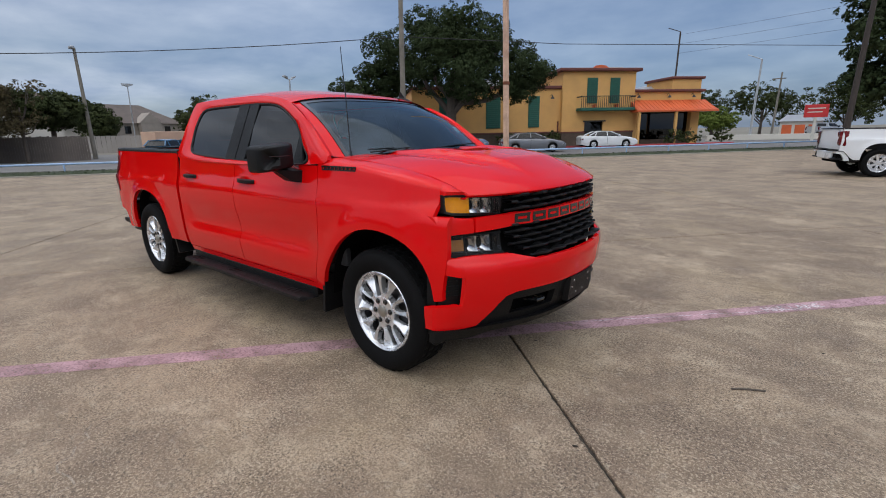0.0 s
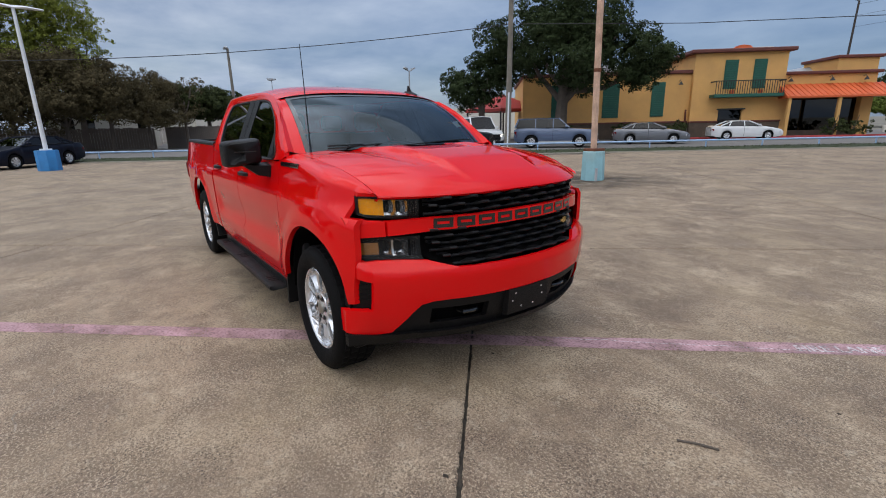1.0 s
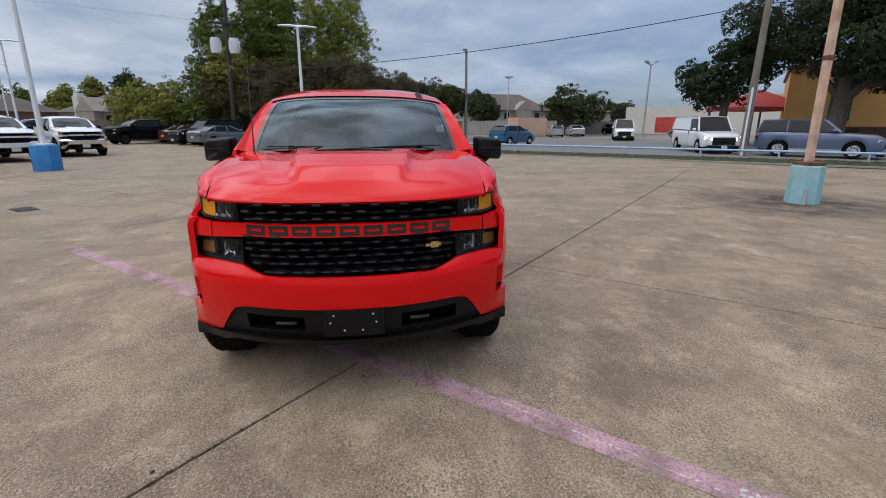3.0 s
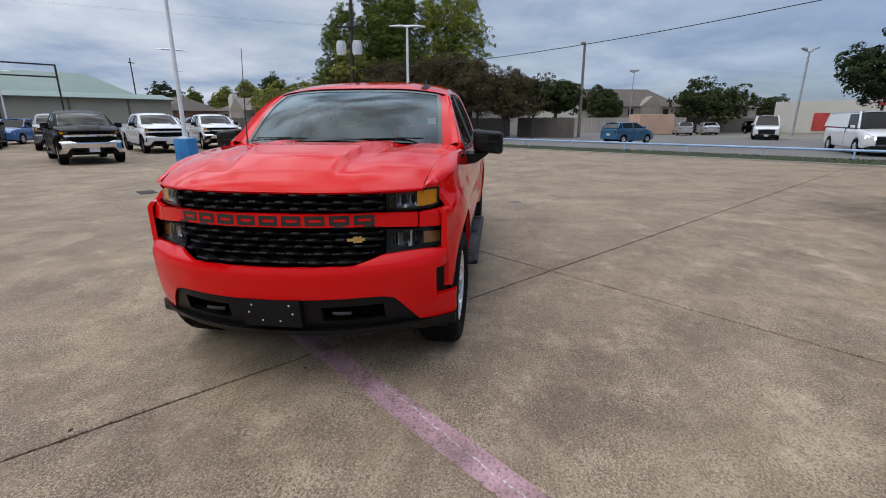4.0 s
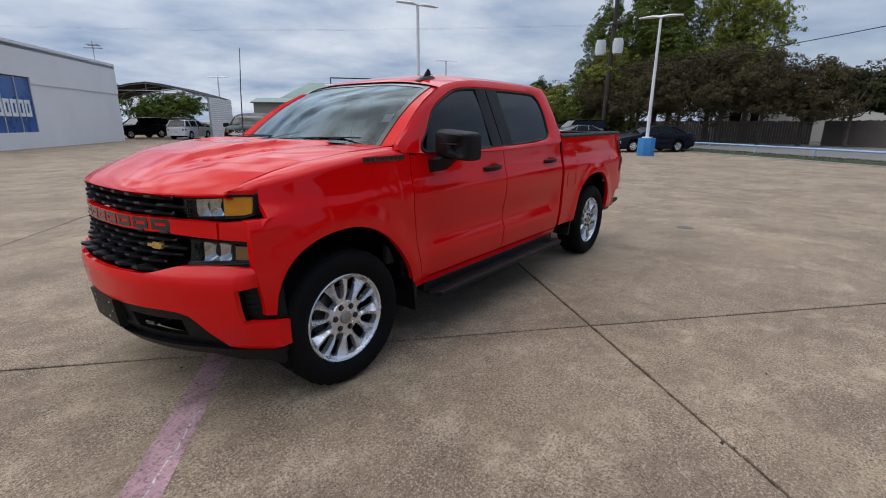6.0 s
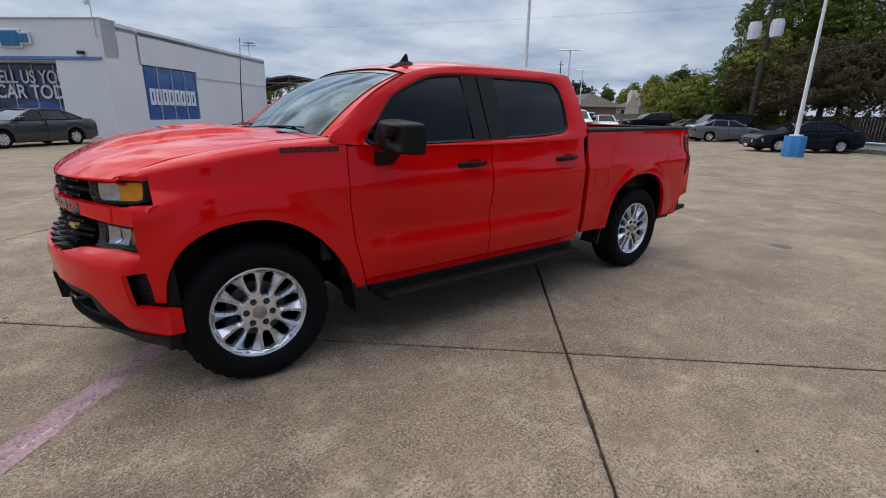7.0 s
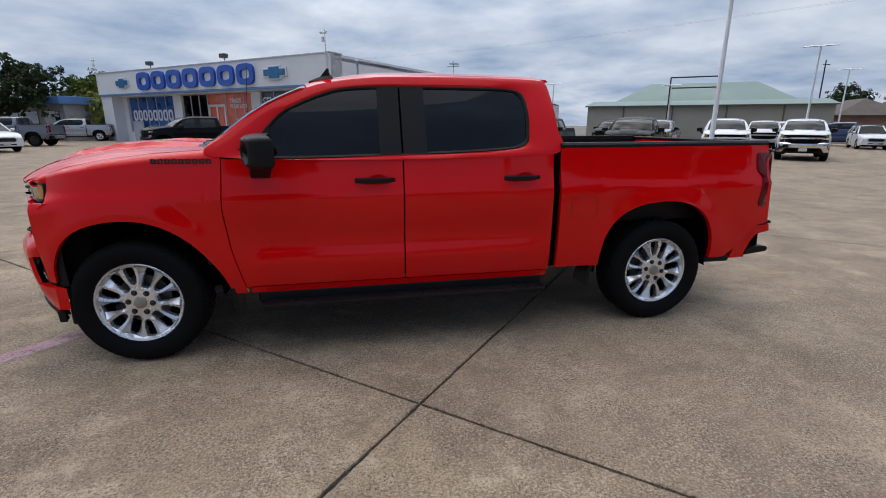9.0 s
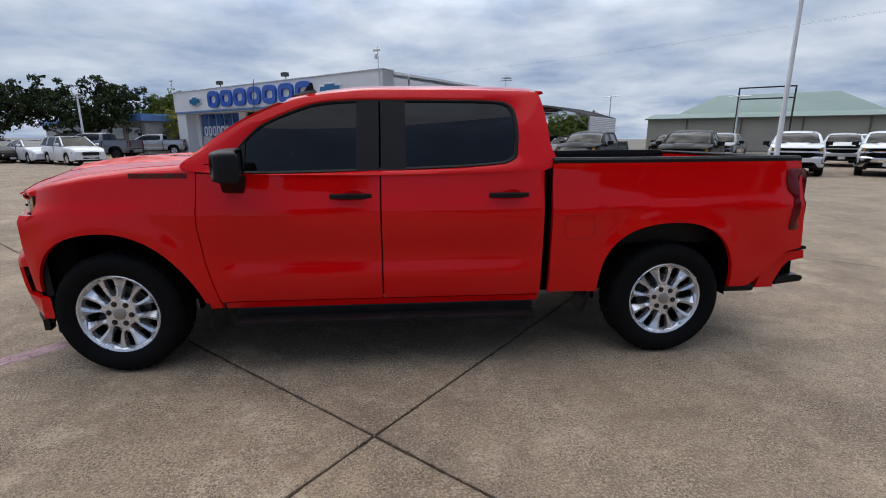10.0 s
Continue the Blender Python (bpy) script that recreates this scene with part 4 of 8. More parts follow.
    for s in (1, -1):
        pil = []
        edge = [r[-1] if s > 0 else r[0] for r in wrows]
        front = [p for p in outline[: 3 * 6 + 4]]
        for k, (x, y, z) in enumerate(edge):
            i = min(range(len(front)), key=lambda j: abs(front[j][1] - z))
            fx, fz = front[i]
            f = Vector((fx, s * cab_y(fz), fz))
            e = Vector((x, y, z + 0.004))
            mdl = e.lerp(f, 0.5) + Vector((0.012, s * 0.012, 0.012))
            pil.append([tuple(e), tuple(mdl), tuple(f)])
        P("windscreen_pillar", Geo().grid(pil), RED, truck)
        P("black_screen_edge", Geo().grid([[tuple(Vector(r[k]).lerp(Vector(r[k + (1 if s < 0 else -1)]), q) + Vector((0.002, 0, 0.0035))) for k, q in ((1 if s < 0 else -2, 0.0), (1 if s < 0 else -2, 0.45))] for r in wrows]), BLACK_GLOSS, truck)
    P("screen_header", Geo().grid([[tuple(Vector(p) + Vector((0.001, 0, 0.003))) for p in r[1:-1]] for r in (wrows[-1], wrows[-2])]), BLACK_GLOSS, truck)
    cowl = Geo().grid([[(1.60 - 0.20 * u * u - 0.16 * v, 0.86 * u, 1.40 - 0.035 * u * u - 0.012 * v) for u in np.linspace(-1, 1, 17)] for v in (0, 0.4, 1)])
    P("cowl_panel", cowl, BLACK_TRIM, truck, "black cowl panel")
    for yb, yt in ((-0.10, 0.52), (-0.68, -0.06)):
        w = Geo().tube([(1.53, yb, 1.398), (1.50, 0.4 * yb + 0.6 * yt, 1.415), (1.45, yt, 1.418)], 0.005, 6)
        w.tube([(1.475, yb + 0.02, 1.415), (1.44, yt + 0.14, 1.420)], 0.005, 6)
        P("wiper", w, BLACK_TRIM, truck, "black wiper")
    # back of the cab with its window
    back = Geo()
    back.grid([[(-0.965 + 0.05 * (z - 1.35), y, z) for y in np.linspace(-min(0.92, cab_y(z)) + 0.02, min(0.92, cab_y(z)) - 0.02, 9)] for z in np.linspace(0.9, 1.80, 8) if True])
    P("cab_back", back, RED, truck)
    P("rear_window", Geo().add([(-0.985, -0.62, 1.42), (-0.985, 0.62, 1.42), (-0.965, 0.58, 1.76), (-0.965, -0.58, 1.76)], [(0, 1, 2, 3)]), BLACK_GLOSS, truck, "dark rear window")
    P("roof_rear_lip", Geo().hull([(x, y * q, z) for q in (-1, 1) for x, y, z in ((-0.86, 0.66, 1.868), (-0.985, 0.64, 1.862), (-1.005, 0.62, 1.848), (-0.93, 0.66, 1.835), (-0.86, 0.2, 1.905), (-0.985, 0.2, 1.900), (-1.01, 0.2, 1.885))]), RED, truck)
    # roof fin and whip aerial
    fin = Geo().hull([(0.60, 0.43, 1.885), (0.60, 0.49, 1.885), (0.34, 0.42, 1.885), (0.34, 0.50, 1.885), (0.47, 0.455, 1.915), (0.47, 0.465, 1.915), (0.36, 0.44, 1.908), (0.36, 0.48, 1.908)])
    fin.hull([(0.49, 0.452, 1.90), (0.49, 0.468, 1.90), (0.37, 0.45, 1.90), (0.37, 0.47, 1.90), (0.385, 0.456, 1.968), (0.385, 0.464, 1.968), (0.405, 0.457, 1.97), (0.405, 0.463, 1.97)])
    fin.v = [(0.585 + (x - 0.34) * 0.66, y + 0.09, 1.846 - 0.106 * (x - 0.34) + (z - 1.885) * 0.85) for x, y, z in fin.v]
    P("roof_fin_aerial", fin, BLACK_TRIM, truck, "black fin aerial")
    P("whip_aerial", Geo().tube([(1.43, -0.77, 1.37), (1.425, -0.77, 1.42), (1.41, -0.768, 1.75), (1.385, -0.765, 2.08)], [0.012, 0.005, 0.004, 0.0025], 6), BLACK_GLOSS, truck, "thin black whip aerial")
    # grille
    P("upper_grille", nose(both([(0, 1.055, 1.178), (0.5, 1.055, 1.170), (0.61, 1.058, 1.162)]), -0.075, 3), DARK, truck, "black grille backing")
    P("lower_grille", nose(both([(0, 0.785, 0.992), (0.48, 0.785, 0.985), (0.56, 0.815, 0.98), (0.607, 0.85, 0.975)]), -0.075, 5), DARK, truck, "black grille backing")

    def grille_bar(z, ymax, ph, hi):
        prof = []
        y = -ymax
        k = ph
        while y < ymax:
            w = 0.060
            lift = hi if k % 2 else 0.0
            prof += [(y + 0.018, lift), (min(ymax, y + w), lift)]
            y += w + 0.018
            k += 1
        rows = []
        for yy, l in prof:
            x = nose_x(yy) + nose_out(z) - 0.012
            f = 0.014 if l else -0.035
            rows.append([(x - 0.05, yy, z + l - 0.007), (x - 0.004 + f, yy, z + l - 0.008), (x + f, yy, z + l), (x - 0.004 + f, yy, z + l + 0.007), (x - 0.05, yy, z + l + 0.006)])
        return Geo().grid(rows, True)

    for k, (z, ym) in enumerate(((1.072, 0.60), (1.108, 0.60), (1.146, 0.60))):
        P("grille_bar", grille_bar(z, ym, k, 0.016), GRILLE, truck)
    for k, (z, ym) in enumerate(((0.796, 0.49), (0.832, 0.55), (0.868, 0.58), (0.904, 0.595), (0.940, 0.60), (0.974, 0.60))):
        P("grille_bar", grille_bar(z, ym, k, 0.016), GRILLE, truck)
    bar = P("grille_crossbar", nose(both([(0, 0.992, 1.062), (0.55, 0.988, 1.060), (0.60, 0.982, 1.056), (0.776, 0.966, 1.046)]), 0.016, 4), RED, truck, "red grille crossbar")
    for bars in plain_letters(9, -0.57, 0.57, 1.000, 1.054):
        g = Geo()
        for a, b, z0, z1 in bars:
            gg = nose([(a, z0, z1), (b, z0, z1)], 0.0190, 1, 0.03, 0.01)
            g.add(gg.v, gg.f)
        P("badge_bar", g, BLACK_GLOSS, bar, "black badge bar")
    em = Geo()
    for y0, y1, z0, z1 in ((0.415, 0.525, 0.911, 0.927), (0.447, 0.493, 0.902, 0.936)):
        gg = nose([(y0, z0, z1), (y1, z0, z1)], 0.016, 1, 0.03, 0.02)
        em.add(gg.v, gg.f)
    P("gold_emblem", em, GOLD, truck, "small plain gold emblem")
    # bumper, lower valance, plate bracket
    bump = nose(both([(0, 0.602, 0.785), (0.46, 0.604, 0.787), (0.52, 0.604, 0.803), (0.60, 0.600, 0.828), (0.66, 0.583, 0.83), (0.70, 0.535, 0.832), (0.785, 0.405, 0.834), (0.84, 0.394, 0.832), (0.882, 0.391, 0.827)]), 0.012, 12, 0.02, 0.025)
    for s in (1, -1):
        for cols in ([(s * 0.882, 0.722, 0.827), (s * 0.910, 0.728, 0.826), (s * 0.934, 0.735, 0.824)], [(s * 0.882, 0.391, 0.553), (s * 0.94, 0.388, 0.545), (s * 0.985, 0.400, 0.538)]):
            gg = nose(cols, 0.012, 6, 0.015, 0.06)
            bump.add(gg.v, gg.f)
    P("front_bumper", bump, RED, truck, "red painted front bumper")
    val = Geo()
    for cols in (both([(0, 0.545, 0.612), (0.62, 0.548, 0.605), (0.68, 0.52, 0.57)]), both([(0, 0.36, 0.455), (0.70, 0.36, 0.452), (0.78, 0.355, 0.415), (0.97, 0.36, 0.405)]), both([(0, 0.44, 0.56), (0.27, 0.44, 0.56)]), [(0.60, 0.44, 0.595), (0.66, 0.44, 0.58), (0.775, 0.40, 0.42)], [(-0.775, 0.40, 0.42), (-0.66, 0.44, 0.58), (-0.60, 0.44, 0.595)]):
        gg = nose(cols, -0.004, 3)
        val.add(gg.v, gg.f)
    lip = nose(both([(0, 0.36, 0.40), (0.70, 0.352, 0.40), (0.80, 0.315, 0.392), (0.985, 0.318, 0.392)]), 0.030, 3)
    val.add(lip.v, lip.f)
    P("lower_valance", val, BLACK_TRIM, truck, "black plastic lower valance")
    P("valance_backing", nose(both([(0, 0.42, 0.6), (0.72, 0.42, 0.56)]), -0.09, 2), DARK, truck)
    for s in (1, -1):
        hook = Geo().tube([(2.60, s * 0.42, 0.50), (2.69, s * 0.42, 0.505), (2.70, s * 0.37, 0.505), (2.69, s * 0.33, 0.50), (2.60, s * 0.33, 0.50)], 0.013, 8)
        P("tow_hook", hook, BLACK_GLOSS, truck)
        P("air_dam", Geo().box(2.25, 2.30, s * 0.62, s * 0.93, 0.27, 0.42, 0.012), BLACK_TRIM, truck, "black air dam")
    plate = P("plate_bracket", Geo().hull([(x, y, z) for x, y, z in ((2.745, -0.165, 0.605), (2.745, 0.175, 0.605), (2.79, -0.16, 0.60), (2.79, 0.17, 0.60), (2.735, -0.165, 0.435), (2.735, 0.175, 0.435), (2.772, -0.16, 0.44), (2.772, 0.17, 0.44))]), BLACK_TRIM, truck, "empty black plate bracket")
    for y, z in ((-0.105, 0.57), (0.11, 0.572), (-0.125, 0.525), (-0.05, 0.477), (0.05, 0.475), (0.125, 0.522)):
        P("plate_bolt", Geo().lathe([(0, 0.008), (0.006, 0.007), (0.007, 0.0)], 8, Matrix.Translation((2.766 + 0.11 * (z - 0.44), y, z)) @ Matrix.Rotation(radians(-90), 4, "Z")), ALLOY, plate)
    # bed floor, front wall, tailgate
    P("bed_floor", Geo().box(-2.76, -1.0, -0.84, 0.84, 0.80, 0.83), BLACK_TRIM, truck, "black bed liner")
    P("bed_front_wall", Geo().box(-1.03, -0.998, -0.95, 0.95, 0.55, 1.385, 0.005), BLACK_TRIM, truck)
    P("tailgate", Geo().box(-2.84, -2.765, -0.86, 0.86, 0.79, 1.395, 0.02), RED, truck, "red tailgate")
    P("tailgate_cap", Geo().box(-2.845, -2.755, -0.87, 0.87, 1.396, 1.418, 0.008), BLACK_TRIM, truck)
    # chassis, cabin and seats
    P("chassis", Geo().box(-2.75, 2.30, -0.70, 0.70, 0.40, 0.60, 0.03), DARK, truck)
    P("engine_bay_floor", Geo().box(1.30, 2.45, -0.66, 0.66, 0.55, 1.10, 0.03), DARK, truck)
    P("axle", Geo().tube([(AXR, -0.8, HUBZ), (AXR, 0.8, HUBZ)], 0.06, 10), DARK, truck)
    P("cabin_floor", Geo().box(-0.93, 1.35, -0.91, 0.91, 0.50, 0.62), CABIN, truck)
    P("door_liner", Geo().box(-0.93, 1.46, 0.85, 0.90, 0.62, 1.315, 0.01), CABIN, truck)
    P("door_liner", Geo().box(-0.93, 1.46, -0.90, -0.85, 0.62, 1.315, 0.01), CABIN, truck)
    P("dashboard", Geo().hull([(x, y, z) for x, z in ((1.42, 1.355), (1.05, 1.335), (1.0, 1.24), (1.10, 0.95), (1.45, 0.95)) for y in (-0.86, 0.86)]), CABIN, truck, "dark grey dashboard")
    wheel_ring = Geo().grid([[(0.88 + 0.02 * math.cos(b) * 0.4 - 0.07 * math.sin(a), 0.40 + (0.185 + 0.017 * math.cos(b)) * math.cos(a), 1.21 + (0.185 + 0.017 * math.cos(b)) * math.sin(a) * 0.93 + 0.0 + 0.017 * math.sin(b) * 0.3) for b in np.linspace(0, 2 * math.pi, 8, endpoint=False)] for a in np.linspace(0, 2 * math.pi, 28, endpoint=False)], True, True)
    P("steering_wheel", wheel_ring, CABIN, truck)
    for xs, ys in ((0.30, 0.40), (0.30, -0.40), (-0.62, 0.40), (-0.62, -0.40)):
        wd = 0.27 if xs > 0 else 0.36
        P("seat", Geo().hull([(xs + 0.28, ys + a, z) for a in (-wd, wd) for z in (0.80, 0.92)] + [(xs - 0.22, ys + a, z) for a in (-wd, wd) for z in (0.75, 0.88)]).hull([(xs - 0.15, ys + a, 0.85) for a in (-wd, wd)] + [(xs - 0.28, ys + a, 0.85) for a in (-wd, wd)] + [(xs - 0.27, ys + 0.8 * a, 1.48) for a in (-wd, wd)] + [(xs - 0.36, ys + 0.8 * a, 1.48) for a in (-wd, wd)]), CABIN, truck, "dark cloth seat")
        P("head_rest", Geo().box(xs - 0.36, xs - 0.27, ys - 0.13, ys + 0.13, 1.50, 1.68, 0.035), CABIN, truck)
    P("headliner", Geo().box(-0.90, 0.60, -0.68, 0.68, 1.80, 1.815), surf("grey_headliner", (0.30, 0.30, 0.29), 0.95), truck)
    P("rear_view_mirror", Geo().box(0.80, 0.83, -0.13, 0.13, 1.66, 1.73, 0.015), BLACK_TRIM, truck)
    P("price_sticker", Geo().add([(x + 0.035, y, z + 0.045) for x, y, z in ((1.205, 0.655, 1.475), (1.19, 0.725, 1.475), (1.135, 0.71, 1.525), (1.15, 0.64, 1.525))], [(0, 1, 2, 3)]), PAPER, truck, "small white windscreen sticker")


build_truck()


# ---- ground, road, verge ----
GRASS = surf("dry_grass_verge", (0.034, 0.046, 0.014), 0.95, 0, 0.4, 1.5, 30, 0.5)
ASPHALT = surf("worn_asphalt", (0.17, 0.16, 0.15), 0.9, 0, 0.2, 0.3, 25, 0.3)
FIELD = surf("far_ground", (0.20, 0.18, 0.14), 0.95, 0, 0.25, 0.05, 3, 0.1)
RAIL_BLUE = surf("pale_blue_rail_paint", (0.33, 0.47, 0.68), 0.45, 0, 0.2, 3, 40)
WHITE_STEEL = surf("white_pole_paint", (0.72, 0.74, 0.76), 0.45, 0, 0.06, 1.5, 30)
BLUE_BASE = surf("blue_painted_concrete", (0.03, 0.20, 0.48), 0.6, 0, 0.15, 3, 40, 0.1)
PALE_BLUE = surf("pale_turquoise_concrete", (0.28, 0.50, 0.55), 0.65, 0, 0.15, 3, 40, 0.1, dirt=(0.35, 0.38, 0.34))
RUST = surf("rusty_painted_steel", (0.60, 0.40, 0.29), 0.75, 0, 0.3, 3.5, 30, 0.3, dirt=(0.24, 0.085, 0.03))
DEEP_RUST = surf("deep_rust", (0.17, 0.06, 0.03), 0.9, 0, 0.4, 6, 40, 0.3)
WOOD_POLE = surf("weathered_pole_timber", (0.20, 0.18, 0.15), 0.9, 0, 0.25, 2, 40, 0.3)
DARK_POLE = surf("dark_creosote_timber", (0.05, 0.04, 0.035), 0.9, 0, 0.25, 2, 40, 0.3)
GALV = surf("grey_galvanised_steel", (0.42, 0.43, 0.44), 0.5, 0.5, 0.15, 2, 50)
WIRE = surf("black_cable", (0.015, 0.015, 0.017), 0.7)

ground = solid("ground", Geo().add([(-2500, -2500, -0.045), (2500, -2500, -0.045), (2500, 2500, -0.045), (-2500, 2500, -0.045)], [(0, 1, 2, 3)]), FIELD, "brown-grey open ground reaching the horizon", kind="structure", smooth=0)


def kerb_b(a):
    return 18.6 + 0.085 * a


def strip(name, b0, b1, z, mat, label, a0=-46, a1=70, n=60, kind="structure", fold=0.06):
    top = [[lot(a, kerb_b(a) + b, z) for b in (b0, b1)] for a in np.linspace(a0, a1, n)]
    return solid(name, Geo().grid(with_rim(top, (0, 0, -fold))), mat, label, kind=kind, smooth=0)


berm = [[lot(a, kerb_b(a) + b, z) for b, z in ((0.15, 0.03), (0.5, 0.09), (1.2, 0.13), (2.1, 0.11), (2.6, 0.0))] for a in np.linspace(-46, 70, 60)]
solid("verge", Geo().grid(berm), GRASS, "low raised grass verge beside the lot", kind="structure")
strip("kerb", -0.02, 0.15, 0.055, surf("old_kerb_concrete", (0.33, 0.30, 0.25), 0.9, 0, 0.2, 2, 30, 0.2), "worn concrete kerb at the lot's edge")
strip("road", 2.55, 34, -0.02, ASPHALT, "grey worn asphalt drive beyond the verge", fold=0.02)

# grass tufts on the verge
tufts = Geo()
rg = np.random.RandomState(3)
for k in range(11000):
    a = rg.uniform(-40, 62)
    b = rg.uniform(0.12, 2.55)
    x, y, _ = lot(a, kerb_b(a) + b)
    gz = mid([(0.15, 0.03), (0.5, 0.09), (1.2, 0.13), (2.1, 0.11), (2.6, 0.0)], b)
    h, t = rg.uniform(0.02, 0.07), rg.uniform(0, 6.28)
    dx, dy = 0.02 * math.cos(t), 0.02 * math.sin(t)
    tufts.add([(x - dx, y - dy, gz), (x + dx, y + dy, gz), (x + dy, y - dx, gz + h)], [(0, 1, 2)])
solid("grass", tufts, GRASS, "short dry grass tufts on the verge", "grass", kind="stuff", smooth=0)

# pipe rail along the verge
rail = thing("pipe_rail", "low pale blue pipe rail on short posts", "rail")
part("rail_pipe", Geo().tube([lot(a, kerb_b(a) + 2.0, 0.45) for a in np.linspace(-44, 66, 40)], 0.05, 8), RAIL_BLUE, rail)
for a in np.arange(-43, 66, 3.05):
    x, y, _ = lot(a, kerb_b(a) + 2.0)
    part("rail_post", Geo().tube([(x, y, 0.0), (x, y, 0.44)], 0.04, 8), RAIL_BLUE, rail)

# ---- fire lane stripe ----
S0, SD = Vector((2.77, 0.69, 0)), Vector((math.cos(radians(48.2)), math.sin(radians(48.2)), 0))
SN = Vector((-SD.y, SD.x, 0))
rows = []
for k, d in enumerate(np.linspace(-6.2, 22, 180)):
    w = 0.085 + 0.012 * noise.noise((d * 1.3, 0, 0)) + 0.006 * noise.noise((d * 9, 2, 0))
    rows.append([tuple(S0 + SD * d + SN * q + Vector((0, 0, 0.003))) for q in (-w, w)])
solid("fire_lane_stripe", Geo().grid(rows), PINK, "faded pink fire lane stripe painted on concrete", kind="structure", smooth=0)
edge = []
for d in np.linspace(-0.3, 1.7, 120):
    q = 0.062 - 0.058 * (d + 0.3) + 0.016 * noise.noise((d * 5, 5, 0)) + 0.008 * noise.noise((d * 23, 1, 0))
    w = 0.0035 + 0.003 * noise.noise((d * 14, 8, 0))
    edge.append([tuple(S0 + SD * d + SN * (q + e) + Vector((0, 0, 0.0045))) for e in (-w, w)])
solid("stripe_edge_line", Geo().grid(edge), WHITE_PAINT, "thin pale crack wandering across the stripe", kind="structure", smooth=0)
words_at = S0 + SD * 1.36 - SN * 0.05
m_words = Matrix.Translation(words_at + Vector((0, 0, 0.005))) @ Matrix.Rotation(radians(48.2), 4, "Z")
solid("fire_lane_lettering", text_geo("FIRE LANE", 0.125, m_words), WHITE_PAINT, "faded white words FIRE LANE on the stripe", kind="structure", smooth=0)


# ---- poles and cables ----
def lamp_pole(name, x, y, h, base_r, base_h, base_mat, pole_mat, yaw, arm, label, lean=(0, 0), r=0.075):
    t = thing(name, label, "lamp post", pose(x, y, 0))
    part("base", Geo().lathe([(0, base_h), (base_r * 0.96, base_h), (base_r, base_h - 0.03), (base_r, 0.0)], 8, Matrix.Rotation(radians(90), 4, "X")), base_mat, t, smooth=30)
    part("base_plate", Geo().box(-0.2, 0.2, -0.2, 0.2, base_h, base_h + 0.06, 0.01), pole_mat, t)
    part("pole", Geo().tube([(0, 0, base_h), (lean[0], lean[1], h)], [r * 1.15, r * 0.8], 12), pole_mat, t)
    for s in (1, -1) if arm else ():
        d = Vector((math.cos(radians(yaw)), math.sin(radians(yaw)), 0)) * s
        o = Vector((lean[0], lean[1], h))
        q = Vector((-d.y, d.x, 0))
        part("lamp_head", Geo().hull([o + d * a + q * b + Vector((0, 0, z)) for a, b, z in ((0.0, -0.08, 0), (0.0, 0.08, 0), (0.0, 0, 0.10), (0.35, -0.16, 0.05), (0.35, 0.16, 0.05), (arm, -0.14, 0.02), (arm, 0.14, 0.02), (arm, 0, 0.07), (0.4, 0, 0.12))]), pole_mat, t, "flat lamp head")
    return t


lamp_pole("white_lamp_post", -21.6, -3.75, 6.35, 0.42, 0.85, BLUE_BASE, WHITE_STEEL, 100, 0.95, "white twin-head lamp post on blue concrete base")
lamp_pole("white_lamp_post", -12.7, -11.1, 6.25, 0.42, 0.85, BLUE_BASE, WHITE_STEEL, 160, 0.95, "white twin-head lamp post beside parked trucks")
for x, y, h in ((-32.1, -24.6, 6.9), (-54, -40, 7.6), (-36.4, -45.6, 6.0), (-24, -50, 6.2), (23.7, -34.2, 4.6)):
    lamp_pole("white_lamp_post", x, y, h, 0.35, 0.7, BLUE_BASE, WHITE_STEEL, 130, 1.05, "tall pale lamp post far across the lot")
rusty = thing("rusty_pole", "rust-streaked square steel pole on turquoise concrete base", "pole", pose(-3.42, 8.93, 0))
part("base", Geo().lathe([(0, 0.78), (0.275, 0.78), (0.29, 0.755), (0.31, 0.0)], 8, Matrix.Rotation(radians(90), 4, "X")), PALE_BLUE, rusty, "turquoise painted concrete base", 20)
part("base_flange", Geo().box(-0.20, 0.20, -0.20, 0.20, 0.78, 0.85, 0.01), DEEP_RUST, rusty)
part("pole_shaft", Geo().box(-0.062, 0.062, -0.062, 0.062, 0.85, 8.0, 0.008, Matrix.Rotation(radians(-1.0), 4, "Y")), RUST, rusty)
part("weld_collar", Geo().box(-0.115, 0.03, -0.072, 0.072, 2.80, 2.89, 0.01), DEEP_RUST, rusty)
part("conduit_stub", Geo().tube([(0.26, -0.20, 0.0), (0.26, -0.20, 0.34)], 0.035, 8), surf("grey_conduit", (0.5, 0.5, 0.52), 0.4, 0.4), rusty)
timber = thing("utility_pole", "weathered grey timber utility pole on the verge", "utility pole", pose(-17.6, 19.2, 0))
part("pole_shaft", Geo().tube([(0, 0, 0), (0.1, 0.1, 11.5)], [0.19, 0.13], 12), WOOD_POLE, timber)
part("white_conduit", Geo().tube([(0.17, -0.16, 0), (0.2, -0.14, 3.4)], 0.05, 8), WHITE_STEEL, timber)
trans = thing("transformer_pole", "dark timber pole carrying two white transformers", "utility pole", pose(-38.2, -12.0, 0))
part("pole_shaft", Geo().tube([(0, 0, 0), (-0.3, 0.2, 12.5)], [0.22, 0.15], 12), DARK_POLE, trans)
